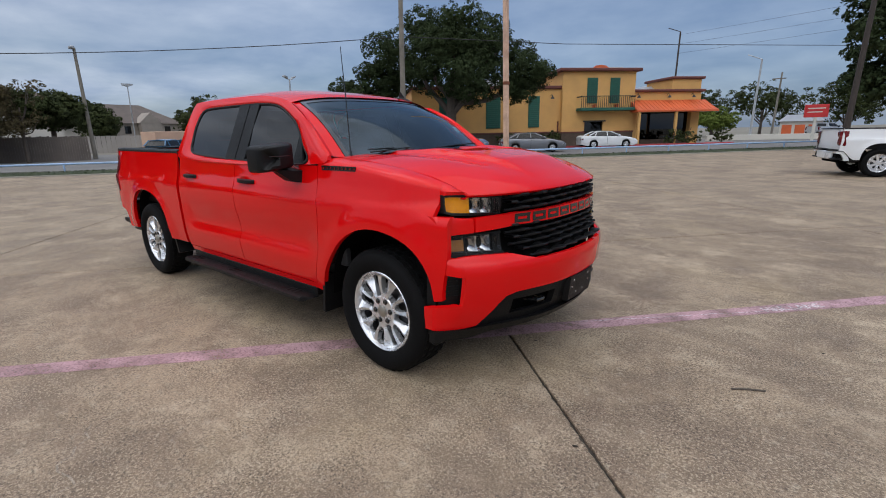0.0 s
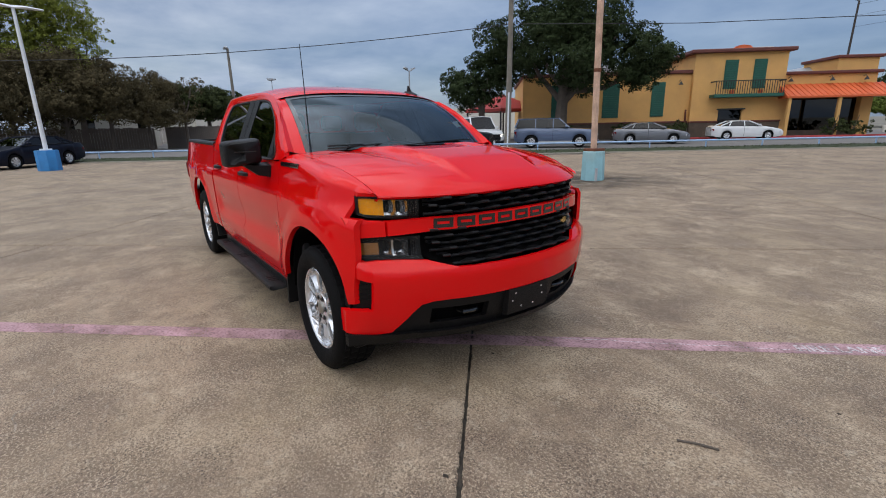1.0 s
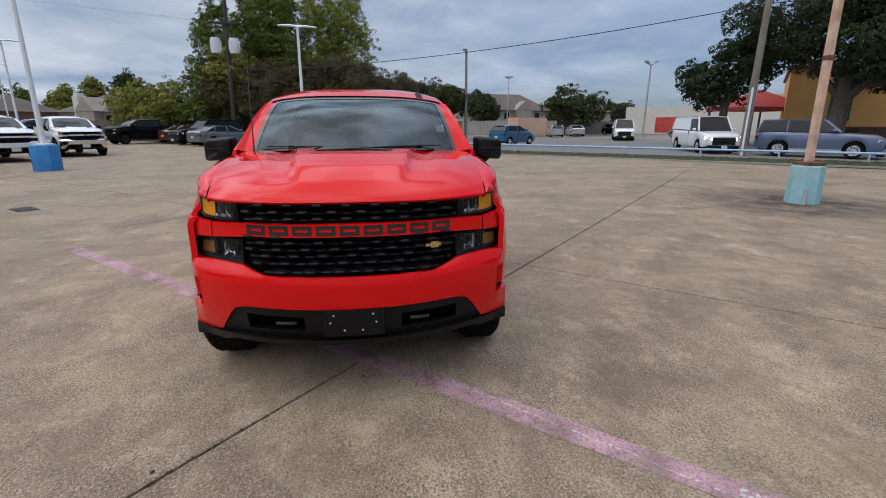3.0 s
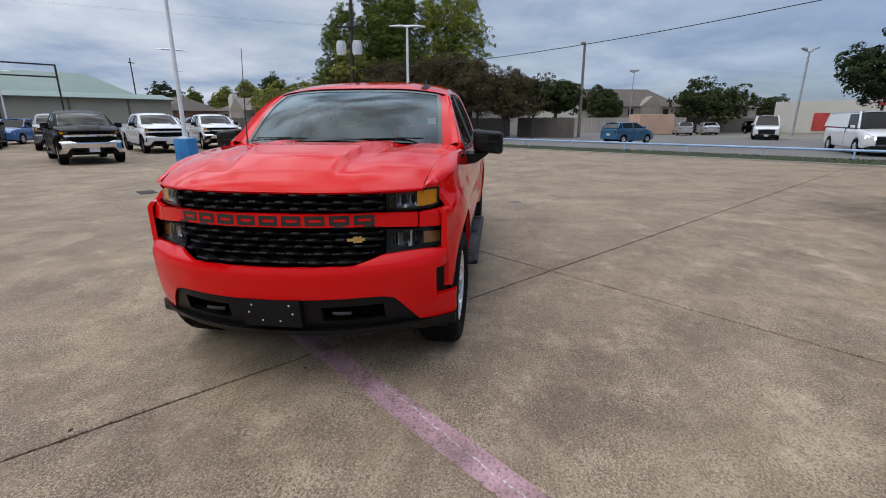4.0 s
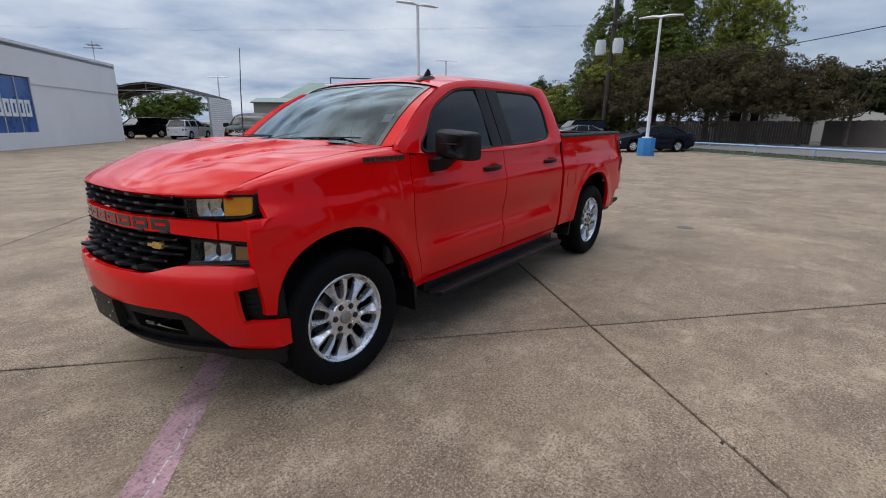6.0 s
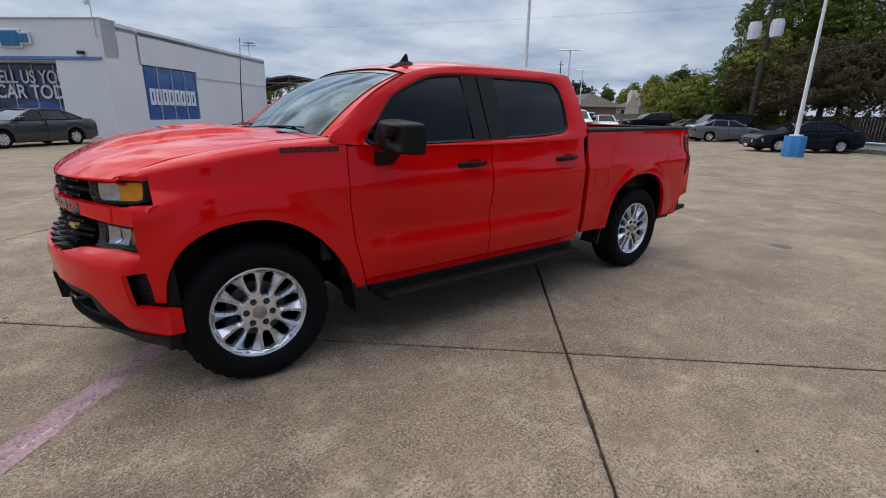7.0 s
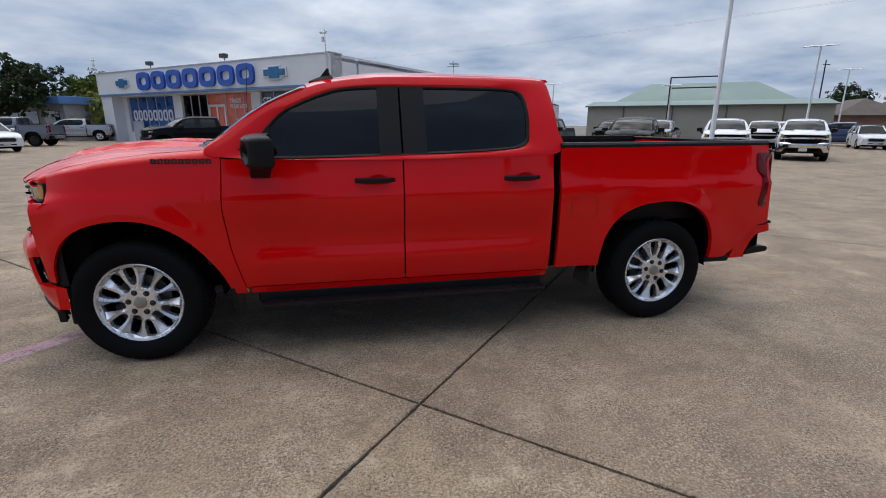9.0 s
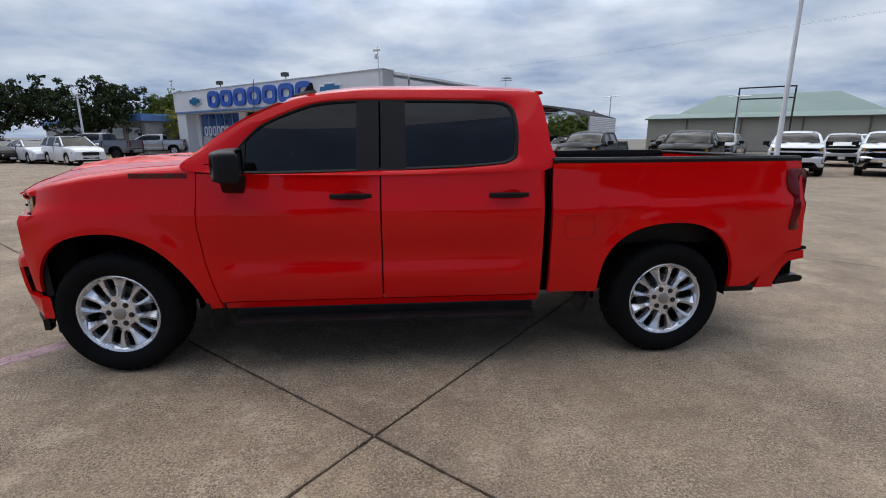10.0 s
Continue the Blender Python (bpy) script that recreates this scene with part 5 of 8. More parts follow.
for s in (-1, 1):
    part("transformer", Geo().tube([(0.15, s * 0.72, 7.15), (0.15, s * 0.72, 8.3)], 0.36, 16), WHITE_STEEL, trans, "white transformer can")
    for k in range(14):
        a = 2 * math.pi * k / 14
        part("cooling_fin", Geo().box(0.34, 0.43, -0.012, 0.012, 7.3, 8.1, 0, Matrix.Translation((0.15, s * 0.72, 0)) @ Matrix.Rotation(a, 4, "Z")), WHITE_STEEL, trans)
part("cross_arm", Geo().box(-0.08, 0.08, -1.2, 1.2, 9.4, 9.55, 0.01), DARK_POLE, trans)
street = thing("street_pole", "leaning timber pole with small lamp head", "street lamp", pose(-44.5, 9.3, 0))
part("pole_shaft", Geo().tube([(0, 0, 0), (0.0, -0.05, 8.8)], [0.17, 0.11], 10), WOOD_POLE, street)
part("lamp_head", Geo().box(0.0, 0.7, -0.45, -0.15, 8.65, 8.85, 0.05), GALV, street)
flood = thing("flood_light_pole", "grey pole with two floodlight heads", "street lamp", pose(-52, 33.5, 0))
part("pole_shaft", Geo().tube([(0, 0, 0), (0.1, 0.1, 8.7)], [0.13, 0.09], 10), GALV, flood)
for s in (-1, 1):
    part("flood_arm", Geo().tube([(0.1, 0.1, 8.6), (0.1, 0.1 + s * 0.45, 8.75)], 0.05, 6), GALV, flood)
    part("flood_head", Geo().hull([(0.1 + a, 0.1 + s * b, z) for a in (-0.24, 0.24) for b, z in ((0.30, 8.72), (0.36, 8.98), (0.80, 9.12), (0.86, 8.98))]), GALV, flood)
farlamp = thing("flood_light_pole", "thin distant pole with floodlights", "street lamp", pose(-70, 20.6, 0))
part("pole_shaft", Geo().tube([(0, 0, 0), (0.1, 0.1, 8.4)], [0.09, 0.06], 8), GALV, farlamp)
part("flood_head", Geo().hull([(a, b, z) for a in (-0.15, 0.25) for b, z in ((-0.55, 8.75), (-0.5, 8.55), (0.1, 8.35), (0.7, 8.55), (0.75, 8.75))]), GALV, farlamp)


def cable(name, pts, r, sag, label):
    out = []
    for n, (p, q) in enumerate(zip(pts, pts[1:])):
        drop = sag[n] if isinstance(sag, tuple) else sag
        for k in range(16):
            u = k / 16
            v = Vector(p).lerp(Vector(q), u)
            v.z -= drop * 4 * u * (1 - u)
            out.append(v)
    out.append(Vector(pts[-1]))
    solid(name, Geo().tube(out, r, 5), WIRE, label, "cable")


cable("overhead_cable", [(-38.3, -12.0, 5.85), (-17.6, 19.2, 7.3), (-10.7, 27.5, 7.0), (0.4, 40.6, 7.1), (40, 88, 8)], 0.022, (0.7, 0.0, 0.0, 0.1), "thick black overhead cable between poles")
for dz, dy in ((0, 0), (0.0, 1.0)):
    cable("power_line", [(-38.5, -12.6 + dy, 9.5 + dz), (-3, -96 + dy, 14 + dz)], 0.0035, 0.8, "thin power line crossing the sky")
for k in range(3):
    cable("power_line", [(-16.75, 78, 12.5 + 1.3 * k), (60, 72, 16 + 1.5 * k)], 0.014, 0.6, "thin power line crossing the sky")

# ---- restaurant ----
OCHRE = surf("ochre_stucco", (0.66, 0.37, 0.125), 0.85, 0, 0.10, 0.7, 40, 0.2)
MAROON = surf("maroon_cornice_paint", (0.13, 0.035, 0.025), 0.6, 0, 0.15, 2, 40)
TERRA = surf("terracotta_metal_roof", (0.62, 0.12, 0.035), 0.45, 0, 0.12, 1, 30)
GREEN = surf("dark_green_shutter_paint", (0.015, 0.10, 0.07), 0.6, 0, 0.15, 3, 40)
STONE = surf("brown_stone_base", (0.10, 0.07, 0.05), 0.85, 0, 0.3, 2.5, 20, 0.3)
DARK_GLASS = glass("dark_shop_glass", (0.05, 0.055, 0.06))
INSIDE = surf("dark_interior", (0.02, 0.02, 0.022), 0.9)
R_O = (-15.2, 41.5)


def rest(s, d, z=0.0):
    """Restaurant axes: s along its front, d back from it."""
    return (R_O[0] + s * math.cos(LOT_A) - d * math.sin(LOT_A), R_O[1] + s * math.sin(LOT_A) + d * math.cos(LOT_A), z)


M_REST = Matrix.Translation((R_O[0], R_O[1], 0)) @ Matrix.Rotation(LOT_A, 4, "Z")
cafe = thing("restaurant", "ochre stucco restaurant with green shutters and orange awning", "restaurant", M_REST)
C = lambda name, g, mat, label="", par=None, sm=30: part(name, g, mat, par or cafe, label, sm)
C("wall", Geo().box(-16.5, -2.3, 0.4, 14, 1.35, 5.35), OCHRE)
C("wall", Geo().box(-2.3, 5.0, 0.0, 14, 2.35, 6.85), OCHRE)
C("wall", Geo().box(-2.3, 0.0, 0.0, 14, 1.3, 2.35), OCHRE)
C("wall", Geo().box(1.9, 5.0, 0.0, 14, 1.3, 2.35), OCHRE)
C("wall", Geo().box(5.0, 12.3, 0.35, 14, 3.1, 5.0), OCHRE)
C("wall", Geo().box(11.4, 12.3, 0.35, 14, 0, 3.1), OCHRE)
C("wall", Geo().box(5.0, 5.9, 0.35, 14, 0, 3.1), OCHRE)
C("corner_tower", Geo().box(9.2, 12.3, 0.5, 5, 5.0, 6.2), OCHRE)
C("base_course", Geo().box(-16.5, -2.3, 0.32, 0.5, 0, 1.35), STONE, "brown stone base")
C("base_course", Geo().box(-2.3, 0.0, -0.08, 0.3, 0, 1.3), STONE)
C("base_course", Geo().box(1.9, 5.0, -0.08, 0.3, 0, 1.3), STONE)
for a, b, d, z0, z1 in ((-16.5, -2.35, 0.26, 1.33, 1.47), (-2.36, 0.0, -0.12, 1.28, 1.42), (1.9, 5.06, -0.12, 1.28, 1.42)):
    C("dado_band", Geo().box(a, b, d, d + 0.2, z0, z1, 0.02), MAROON)
C("cornice", Geo().box(-2.75, 5.45, -0.4, 14, 6.85, 7.15, 0.06), MAROON, "maroon cornice")
C("cornice", Geo().box(-16.7, -2.3, 0.2, 14, 5.35, 5.65, 0.05), MAROON)
C("cornice", Geo().box(5.0, 12.6, 0.1, 14, 5.0, 5.25, 0.05), MAROON)
C("cornice", Geo().box(9.0, 12.6, 0.3, 5.2, 6.2, 6.45, 0.05), MAROON)
C("parapet_crest", Geo().hull([(x, 0.0 + d, z) for x, z in ((0.6, 7.15), (2.2, 7.15), (1.9, 7.38), (1.4, 7.45), (0.9, 7.38)) for d in (0, 0.3)]), TERRA)
for s0, s1, z0, z1, d in ((-9.6, -8.2, 1.85, 4.7, 0.4), (-5.5, -4.4, 1.88, 4.72, 0.4), (0.1, 1.15, 4.0, 6.3, 0.0), (2.4, 3.4, 4.0, 6.3, 0.0), (-14.0, -12.8, 1.85, 4.7, 0.4)):
    sh = C("shutter", Geo().box(s0, s1, d - 0.07, d - 0.003, z0, z1, 0.02), GREEN, "dark green louvred shutter")
    for k in range(int((z1 - z0) / 0.18)):
        C("louvre", Geo().box(s0 + 0.08, s1 - 0.08, d - 0.10, d - 0.06, z0 + 0.08 + 0.18 * k, z0 + 0.2 + 0.18 * k, 0.01), GREEN, "", sh)
bal = C("balcony", Geo().box(-0.9, 4.6, -0.95, 0.0, 3.28, 3.55, 0.03), GREEN, "green balcony with black iron rail")
IRON = surf("black_iron", (0.02, 0.02, 0.02), 0.6)
for k in range(29):
    x = -0.8 + 5.3 * k / 28
    C("baluster", Geo().box(x - 0.02, x + 0.02, -0.93, -0.89, 3.55, 4.55), IRON, "", bal)
C("hand_rail", Geo().box(-0.9, 4.6, -0.95, -0.87, 4.55, 4.62, 0.01), IRON, "", bal)
for x in (-0.85, 4.55):
    C("end_rail", Geo().box(x - 0.03, x + 0.03, -0.93, 0.0, 4.5, 4.6), IRON, "", bal)
for x in (0.65, 2.9):
    C("flower_pot", Geo().tube([(x, -0.5, 3.55), (x, -0.5, 3.85)], [0.16, 0.22], 10), TERRA, "", bal)
C("drive_window", Geo().box(0.0, 1.9, 0.2, 0.3, 1.0, 2.35), DARK_GLASS, "dark drive-through window")
C("window_hood", Geo().box(-0.15, 2.05, -0.25, 0.15, 2.3, 2.42, 0.02), IRON)
awn = C("awning", Geo().hull([(x, d, z) for x, d, z in ((4.7, 0.36, 4.25), (12.7, 0.36, 4.25), (4.5, -1.6, 3.22), (12.9, -1.6, 3.22), (4.5, -1.6, 3.08), (12.9, -1.6, 3.08), (4.7, 0.36, 3.1), (12.7, 0.36, 3.1))]), TERRA, "orange standing-seam metal awning")
for k in range(20):
    x = 4.7 + 8.0 * k / 19
    C("seam", Geo().hull([(x + e, d, z + 0.05 * q) for e in (-0.03, 0.03) for q in (0, 1) for d, z in ((0.36, 4.25), (-1.6, 3.22))]), TERRA, "", awn)
for x in (4.8, 8.6):
    C("awning_post", Geo().box(x - 0.12, x + 0.12, -1.5, -1.26, 0, 3.1, 0.02), OCHRE)
C("shop_window", Geo().box(5.9, 11.4, 0.9, 1.0, 0.5, 3.1), DARK_GLASS, "dark shop window")
C("shop_window_sill", Geo().box(5.9, 11.4, 0.7, 1.05, 0.0, 0.5), STONE)
C("dark_room", Geo().box(5.9, 11.4, 4.0, 4.1, 0.0, 3.1), INSIDE)
for x in (5.4, 8.6, 11.2, -3.3, -11.5):
    d = 0.35 if x > 5 else 0.4
    lamp = C("wall_lamp", Geo().tube([(x, d, 4.75), (x, d - 0.3, 4.85), (x, d - 0.45, 4.65)], 0.025, 6).tube([(x, d - 0.45, 4.70), (x, d - 0.45, 4.45)], [0.04, 0.2], 10), IRON, "dark gooseneck lamp")
C("rooftop_unit", Geo().box(4.6, 7.2, 6.5, 8.5, 5.0, 8.1, 0.05), surf("grey_roof_unit", (0.40, 0.42, 0.42), 0.6, 0.2, 0.15, 1, 20), "grey rooftop unit")
C("rooftop_unit", Geo().box(-9.5, -6.5, 5, 8, 5.4, 6.7, 0.05), GALV)
C("gable_roof", Geo().hull([(x, d, z) for x, d, z in ((5.5, 3, 5.2), (12.2, 3, 5.2), (5.5, 12, 5.2), (12.2, 12, 5.2), (11.8, 5, 6.4), (11.8, 10, 6.4))]), GALV)
C("drain_pipe", Geo().tube([(-2.55, 0.3, 0), (-2.55, 0.3, 2.4)], 0.07, 8), MAROON)
C("kerb_line", Geo().box(-6, 14, -2.7, -2.5, 0, 0.16, 0.02), surf("red_kerb_paint", (0.45, 0.05, 0.05), 0.7, 0, 0.25, 2, 30))

# ---- dealership ----
STUCCO = surf("white_dealership_stucco", (0.74, 0.745, 0.76), 0.8, 0, 0.05, 0.5, 30, 0.1)
SIGN_BLUE = surf("blue_sign_plastic", (0.01, 0.09, 0.46), 0.35, 0, 0.12, 2, 40)
PRINT_BLUE = surf("blue_window_print", (0.012, 0.09, 0.33), 0.3, 0, 0.25, 0.9, 6, 0, 0.5)
PRINT_NAVY = surf("navy_window_print", (0.010, 0.035, 0.12), 0.3, 0, 0.5, 0.9, 5, 0, 0.5)
PRINT_ORANGE = surf("orange_window_print", (0.68, 0.10, 0.03), 0.3, 0, 0.2, 0.9, 6, 0, 0.5)
WHITE_PRINT = surf("white_window_lettering", (0.75, 0.78, 0.82), 0.5, 0, 0.04, 4, 40)
SIGN_TEAL = surf("deep_blue_emblem_face", (0.02, 0.16, 0.34), 0.35, 0.1, 0.2, 4, 40)
BAND_BLUE = surf("blue_fascia_trim", (0.10, 0.22, 0.45), 0.5, 0, 0.1, 2, 30)
M_DEAL = Matrix.Translation((1.07, -26.6, 0)) @ Matrix.Rotation(radians(-41.5), 4, "Z")
deal = thing("dealership", "white flat-roofed car dealership with blue sign letters", "car dealership", M_DEAL)
D = lambda name, g, mat, label="", par=None, sm=30: part(name, g, mat, par or deal, label, sm)
# local axes: x along the front from the near corner, y towards the lot (negative is inside)
D("fascia", Geo().box(0.0, 27.4, -1.0, 0.0, 3.95, 5.68), STUCCO)
D("parapet_cap", Geo().box(-0.04, 27.5, -1.05, 0.06, 5.68, 5.76, 0.01), surf("pale_metal_coping", (0.55, 0.57, 0.60), 0.4, 0.3))
D("blue_trim_band", Geo().box(0.2, 27.3, -0.9, 0.03, 3.80, 3.95, 0.01), BAND_BLUE, "blue band below the fascia")
D("soffit", Geo().box(2.7, 27.2, -1.4, -0.2, 3.72, 3.80), STUCCO)
D("roof_slab", Geo().box(-0.0, 27.4, -18.0, -1.0, 5.3, 5.5), GALV)
D("corner_pier", Geo().box(0.0, 2.7, -2.6, -0.02, 0, 3.80), STUCCO)
D("end_pier", Geo().box(25.6, 27.3, -1.0, -0.1, 0, 3.80), STUCCO)
D("pier", Geo().box(7.7, 8.65, -1.4, -1.0, 0, 3.72), STUCCO)
D("pier", Geo().box(17.0, 18.1, -1.4, -1.0, 0, 3.72), STUCCO)
D("pier", Geo().box(24.9, 27.3, -1.4, -1.0, 0, 3.72), STUCCO)
D("plinth", Geo().box(2.7, 11.7, -1.4, -1.0, 0, 0.95), STUCCO)
D("plinth", Geo().box(13.9, 24.9, -1.4, -1.0, 0, 0.85), STUCCO)
D("interior_back", Geo().box(0.6, 27, -9, -8.9, 0, 5), INSIDE)
FRAME = surf("aluminium_window_frame", (0.55, 0.56, 0.58), 0.4, 0.6)
for x0, x1, mat, z0, lab, panes in ((2.7, 7.7, PRINT_NAVY, 0.95, "navy printed shop window", 4), (8.65, 11.7, PRINT_ORANGE, 0.95, "orange printed shop window", 3), (13.9, 17.0, DARK_GLASS, 0.85, "clear dark shop window", 3), (18.1, 24.9, PRINT_BLUE, 0.85, "blue printed shop window", 5)):
    w = D("shop_window", Geo().box(x0, x1, -1.22, -1.20, z0, 3.70), mat, lab)
    for k in range(panes + 1):
        x = x0 + (x1 - x0) * k / panes
        D("mullion", Geo().box(x - 0.035, x + 0.035, -1.24, -1.15, z0, 3.70, 0.01), FRAME, "", w)
    D("window_sill", Geo().box(x0, x1, -1.25, -0.95, z0 - 0.06, z0, 0.01), FRAME, "", w)
dr = D("entrance_door", Geo().box(11.7, 13.9, -1.24, -1.18, 0, 3.7), PRINT_ORANGE, "orange and white glazed entrance door")
for x0, x1 in ((11.8, 11.96), (12.7, 12.86), (13.64, 13.8)):
    D("door_stile", Geo().box(x0, x1, -1.17, -1.13, 0, 2.9, 0.01), WHITE_STEEL, "", dr)
D("door_rail", Geo().box(11.8, 13.8, -1.17, -1.13, 2.78, 2.95, 0.01), WHITE_STEEL, "", dr)
D("door_panel", Geo().box(12.95, 13.5, -1.17, -1.145, 0.9, 1.9), WHITE_PRINT, "", dr)
face = Matrix.Rotation(radians(180), 4, "Z") @ Matrix.Rotation(radians(90), 4, "X")
D("window_lettering", text_geo("SELL US YOUR", 0.92, Matrix.Translation((7.55, -1.13, 2.72)) @ face @ Matrix.Diagonal((0.80, 1, 1, 1))), WHITE_PRINT, "white words SELL US YOUR")
D("window_lettering", text_geo("CAR TODAY", 0.98, Matrix.Translation((7.55, -1.13, 1.95)) @ face @ Matrix.Diagonal((0.93, 1, 1, 1))), WHITE_PRINT, "white words CAR TODAY")
D("window_lettering", text_geo("TRADE", 0.42, Matrix.Translation((11.2, -1.13, 3.05)) @ face), WHITE_PRINT, "white words TRADE")
D("window_lettering", text_geo("YOUR KEYS", 0.36, Matrix.Translation((11.2, -1.13, 2.68)) @ face), WHITE_PRINT, "white words YOUR KEYS")
D("window_lettering", text_geo("FOR $$$", 0.42, Matrix.Translation((10.6, -1.13, 1.15)) @ face), WHITE_PRINT, "white words FOR $$$")
D("print_car_shape", Geo().hull([(x + 1.5, -1.17 + d, z) for d in (0, 0.01) for x, z in ((5.6, 1.1), (5.5, 1.45), (4.9, 1.55), (4.2, 1.8), (3.2, 1.8), (2.6, 1.5), (1.9, 1.4), (1.8, 1.1))]), PRINT_BLUE)
D("print_box_shape", Geo().hull([(x + 1.4, -1.17 + d, z) for d in (0, 0.01) for x, z in ((9.3, 1.3), (9.2, 1.9), (7.6, 2.1), (7.5, 1.4))]), WHITE_PRINT)


def block_word(count, x0, x1, z0, z1, y, mat, par, label, name, depth=0.12):
    """Plain rounded block shapes standing for a trade name."""
    w = (x0 - x1) / count
    for k in range(count):
        a, b = x0 - k * w - 0.08 * w, x0 - (k + 1) * w + 0.08 * w
        t = 0.27 * (z1 - z0)
        g = Geo()
        h = z1 - z0
        ring = [(math.copysign(abs(math.cos(q)) ** 0.6, math.cos(q)), math.copysign(abs(math.sin(q)) ** 0.6, math.sin(q))) for q in np.linspace(0, 2 * math.pi, 24, endpoint=False)]
        cx, cz, rx, rz = 0.5 * (a + b), 0.5 * (z0 + z1), 0.5 * abs(a - b), 0.5 * h
        e = 0.56 * min(rx, rz)
        g.grid([[(cx + u * (rx - i), y + d, cz + v * (rz - i)) for u, v in ring] for i, d in ((0, 0), (0, depth), (e, depth), (e, 0))], True, True)
        D(name, g, mat, label, par)


block_word(7, 21.0, 6.6, 4.12, 5.48, 0.0, SIGN_BLUE, None, "raised blue sign shape", "sign_letter", 0.18)
for x0, x1 in ((24.2, 22.2), (5.9, 3.7)):
    em = D("emblem_panel", Geo().box(x0, x1, 0.0, 0.10, 4.48, 5.08, 0.03).box(x0 - 0.5, x1 + 0.5, 0.0, 0.11, 4.32, 5.22, 0.03), WHITE_STEEL, "white and blue emblem panel")
    D("emblem_face", Geo().box(x0 - 0.12, x1 + 0.12, 0.10, 0.16, 4.58, 4.98, 0.02).box(x0 - 0.62, x1 + 0.62, 0.11, 0.17, 4.42, 5.12, 0.02), SIGN_TEAL, "", em)
block_word(8, 24.5, 18.5, 1.75, 2.65, -1.15, WHITE_PRINT, None, "white block shape on the window", "window_mark", 0.02)
# side wall with its printed window
D("side_wall", Geo().box(0.0, 0.3, -2.4, -0.02, 3.8, 5.66), STUCCO)
D("side_wall", Geo().box(0.0, 0.3, -18, -2.6, 3.85, 5.66), STUCCO)
D("side_wall", Geo().box(0.05, 0.3, -18, -7.7, 0, 3.85), STUCCO)
D("side_wall", Geo().box(0.0, 0.3, -7.7, -2.6, 0, 0.88), STUCCO)
w = D("shop_window", Geo().box(0.10, 0.13, -7.7, -2.6, 0.88, 3.80), PRINT_BLUE, "blue printed side window")
for k in range(5):
    y = -7.7 + 5.1 * k / 4
    D("mullion", Geo().box(0.05, 0.11, y - 0.035, y + 0.035, 0.88, 3.82, 0.01), FRAME, "", w)
for k in range(8):
    y0 = -3.0 - 0.56 * k
    g = Geo()
    for p0, p1, q0, q1 in ((0.48, 0, 1.72, 1.92), (0.48, 0, 2.42, 2.62), (0.48, 0.31, 1.92, 2.42), (0.17, 0, 1.92, 2.42)):
        g.box(0.06, 0.088, y0 - p0, y0 - p1, q0, q1, 0.008)
    D("window_mark", g, WHITE_PRINT, "white block shape on the window", w)
D("side_reveal", Geo().box(0.0, 0.06, -18, -7.7, 3.5, 3.85), STUCCO)
for x, y in ((11.0, -1.0), (20.5, -1.0)):
    fl = D("roof_floodlight", Geo().tube([(x, y, 5.6), (x + 0.1, y, 6.2)], 0.04, 6).box(x - 0.1, x + 0.45, y - 0.2, y + 0.2, 6.15, 6.45, 0.03), surf("dark_bronze_lamp", (0.05, 0.05, 0.05), 0.5), "dark roof floodlight")
for x in (0.25, 27.2):
    D("camera_mast", Geo().tube([(x, 0.05, 4.8), (x + 0.05, 0.05, 7.0)], 0.03, 6).box(x - 0.1, x + 0.45, -0.05, 0.1, 6.75, 6.88, 0.03).box(x + 0.1, x + 0.32, -0.05, 0.1, 6.3, 6.6, 0.04), WHITE_STEEL, "white camera mast")
D("wall_lamp", Geo().box(1.0, 1.3, 0.0, 0.22, 4.05, 4.2, 0.02), IRON)
D("notice_frame", Geo().box(22.6, 24.2, -0.9, -0.84, 0.0, 1.7).box(22.6, 24.2, -0.83, -0.8, 1.62, 1.7), surf("grey_board", (0.45, 0.46, 0.48), 0.6), "framed notice board")
D("roof_aerial", Geo().tube([(0.3, -16.0, 5.6), (0.3, -16.0, 7.0)], 0.025, 6).box(-0.3, 0.9, -16.05, -15.95, 6.5, 6.56).box(-0.1, 0.6, -16.3, -15.7, 6.7, 6.76), GALV)

# open carport beside the dealership
canopy = thing("carport", "steel carport with corrugated roof on thin posts", "carport", Matrix.Translation((-9.93, -45.2, 0)) @ Matrix.Rotation(radians(138.5), 4, "Z") @ Matrix.Translation((0, 7.65, 0)))
CORR = surf("corrugated_galvanised_sheet", (0.62, 0.63, 0.65), 0.5, 0.2, 0.12, 1, 20)
rows = []
for k in range(60):
    y = -7.65 + 7.65 * k / 59
    r = 0.03 * (1 if k % 2 else -1)
    rows.append([(x, y, z + r) for x, z in ((0, 3.60), (1.9, 4.15), (3.6, 4.55), (4.85, 4.70), (6.1, 4.55), (7.8, 4.15), (9.7, 3.60))])
part("roof_sheet", Geo().grid(with_rim(rows, (0, 0, -0.03))), surf("dark_roof_sheet", (0.035, 0.035, 0.037), 0.8, 0, 0.2, 1, 20), canopy, smooth=0)
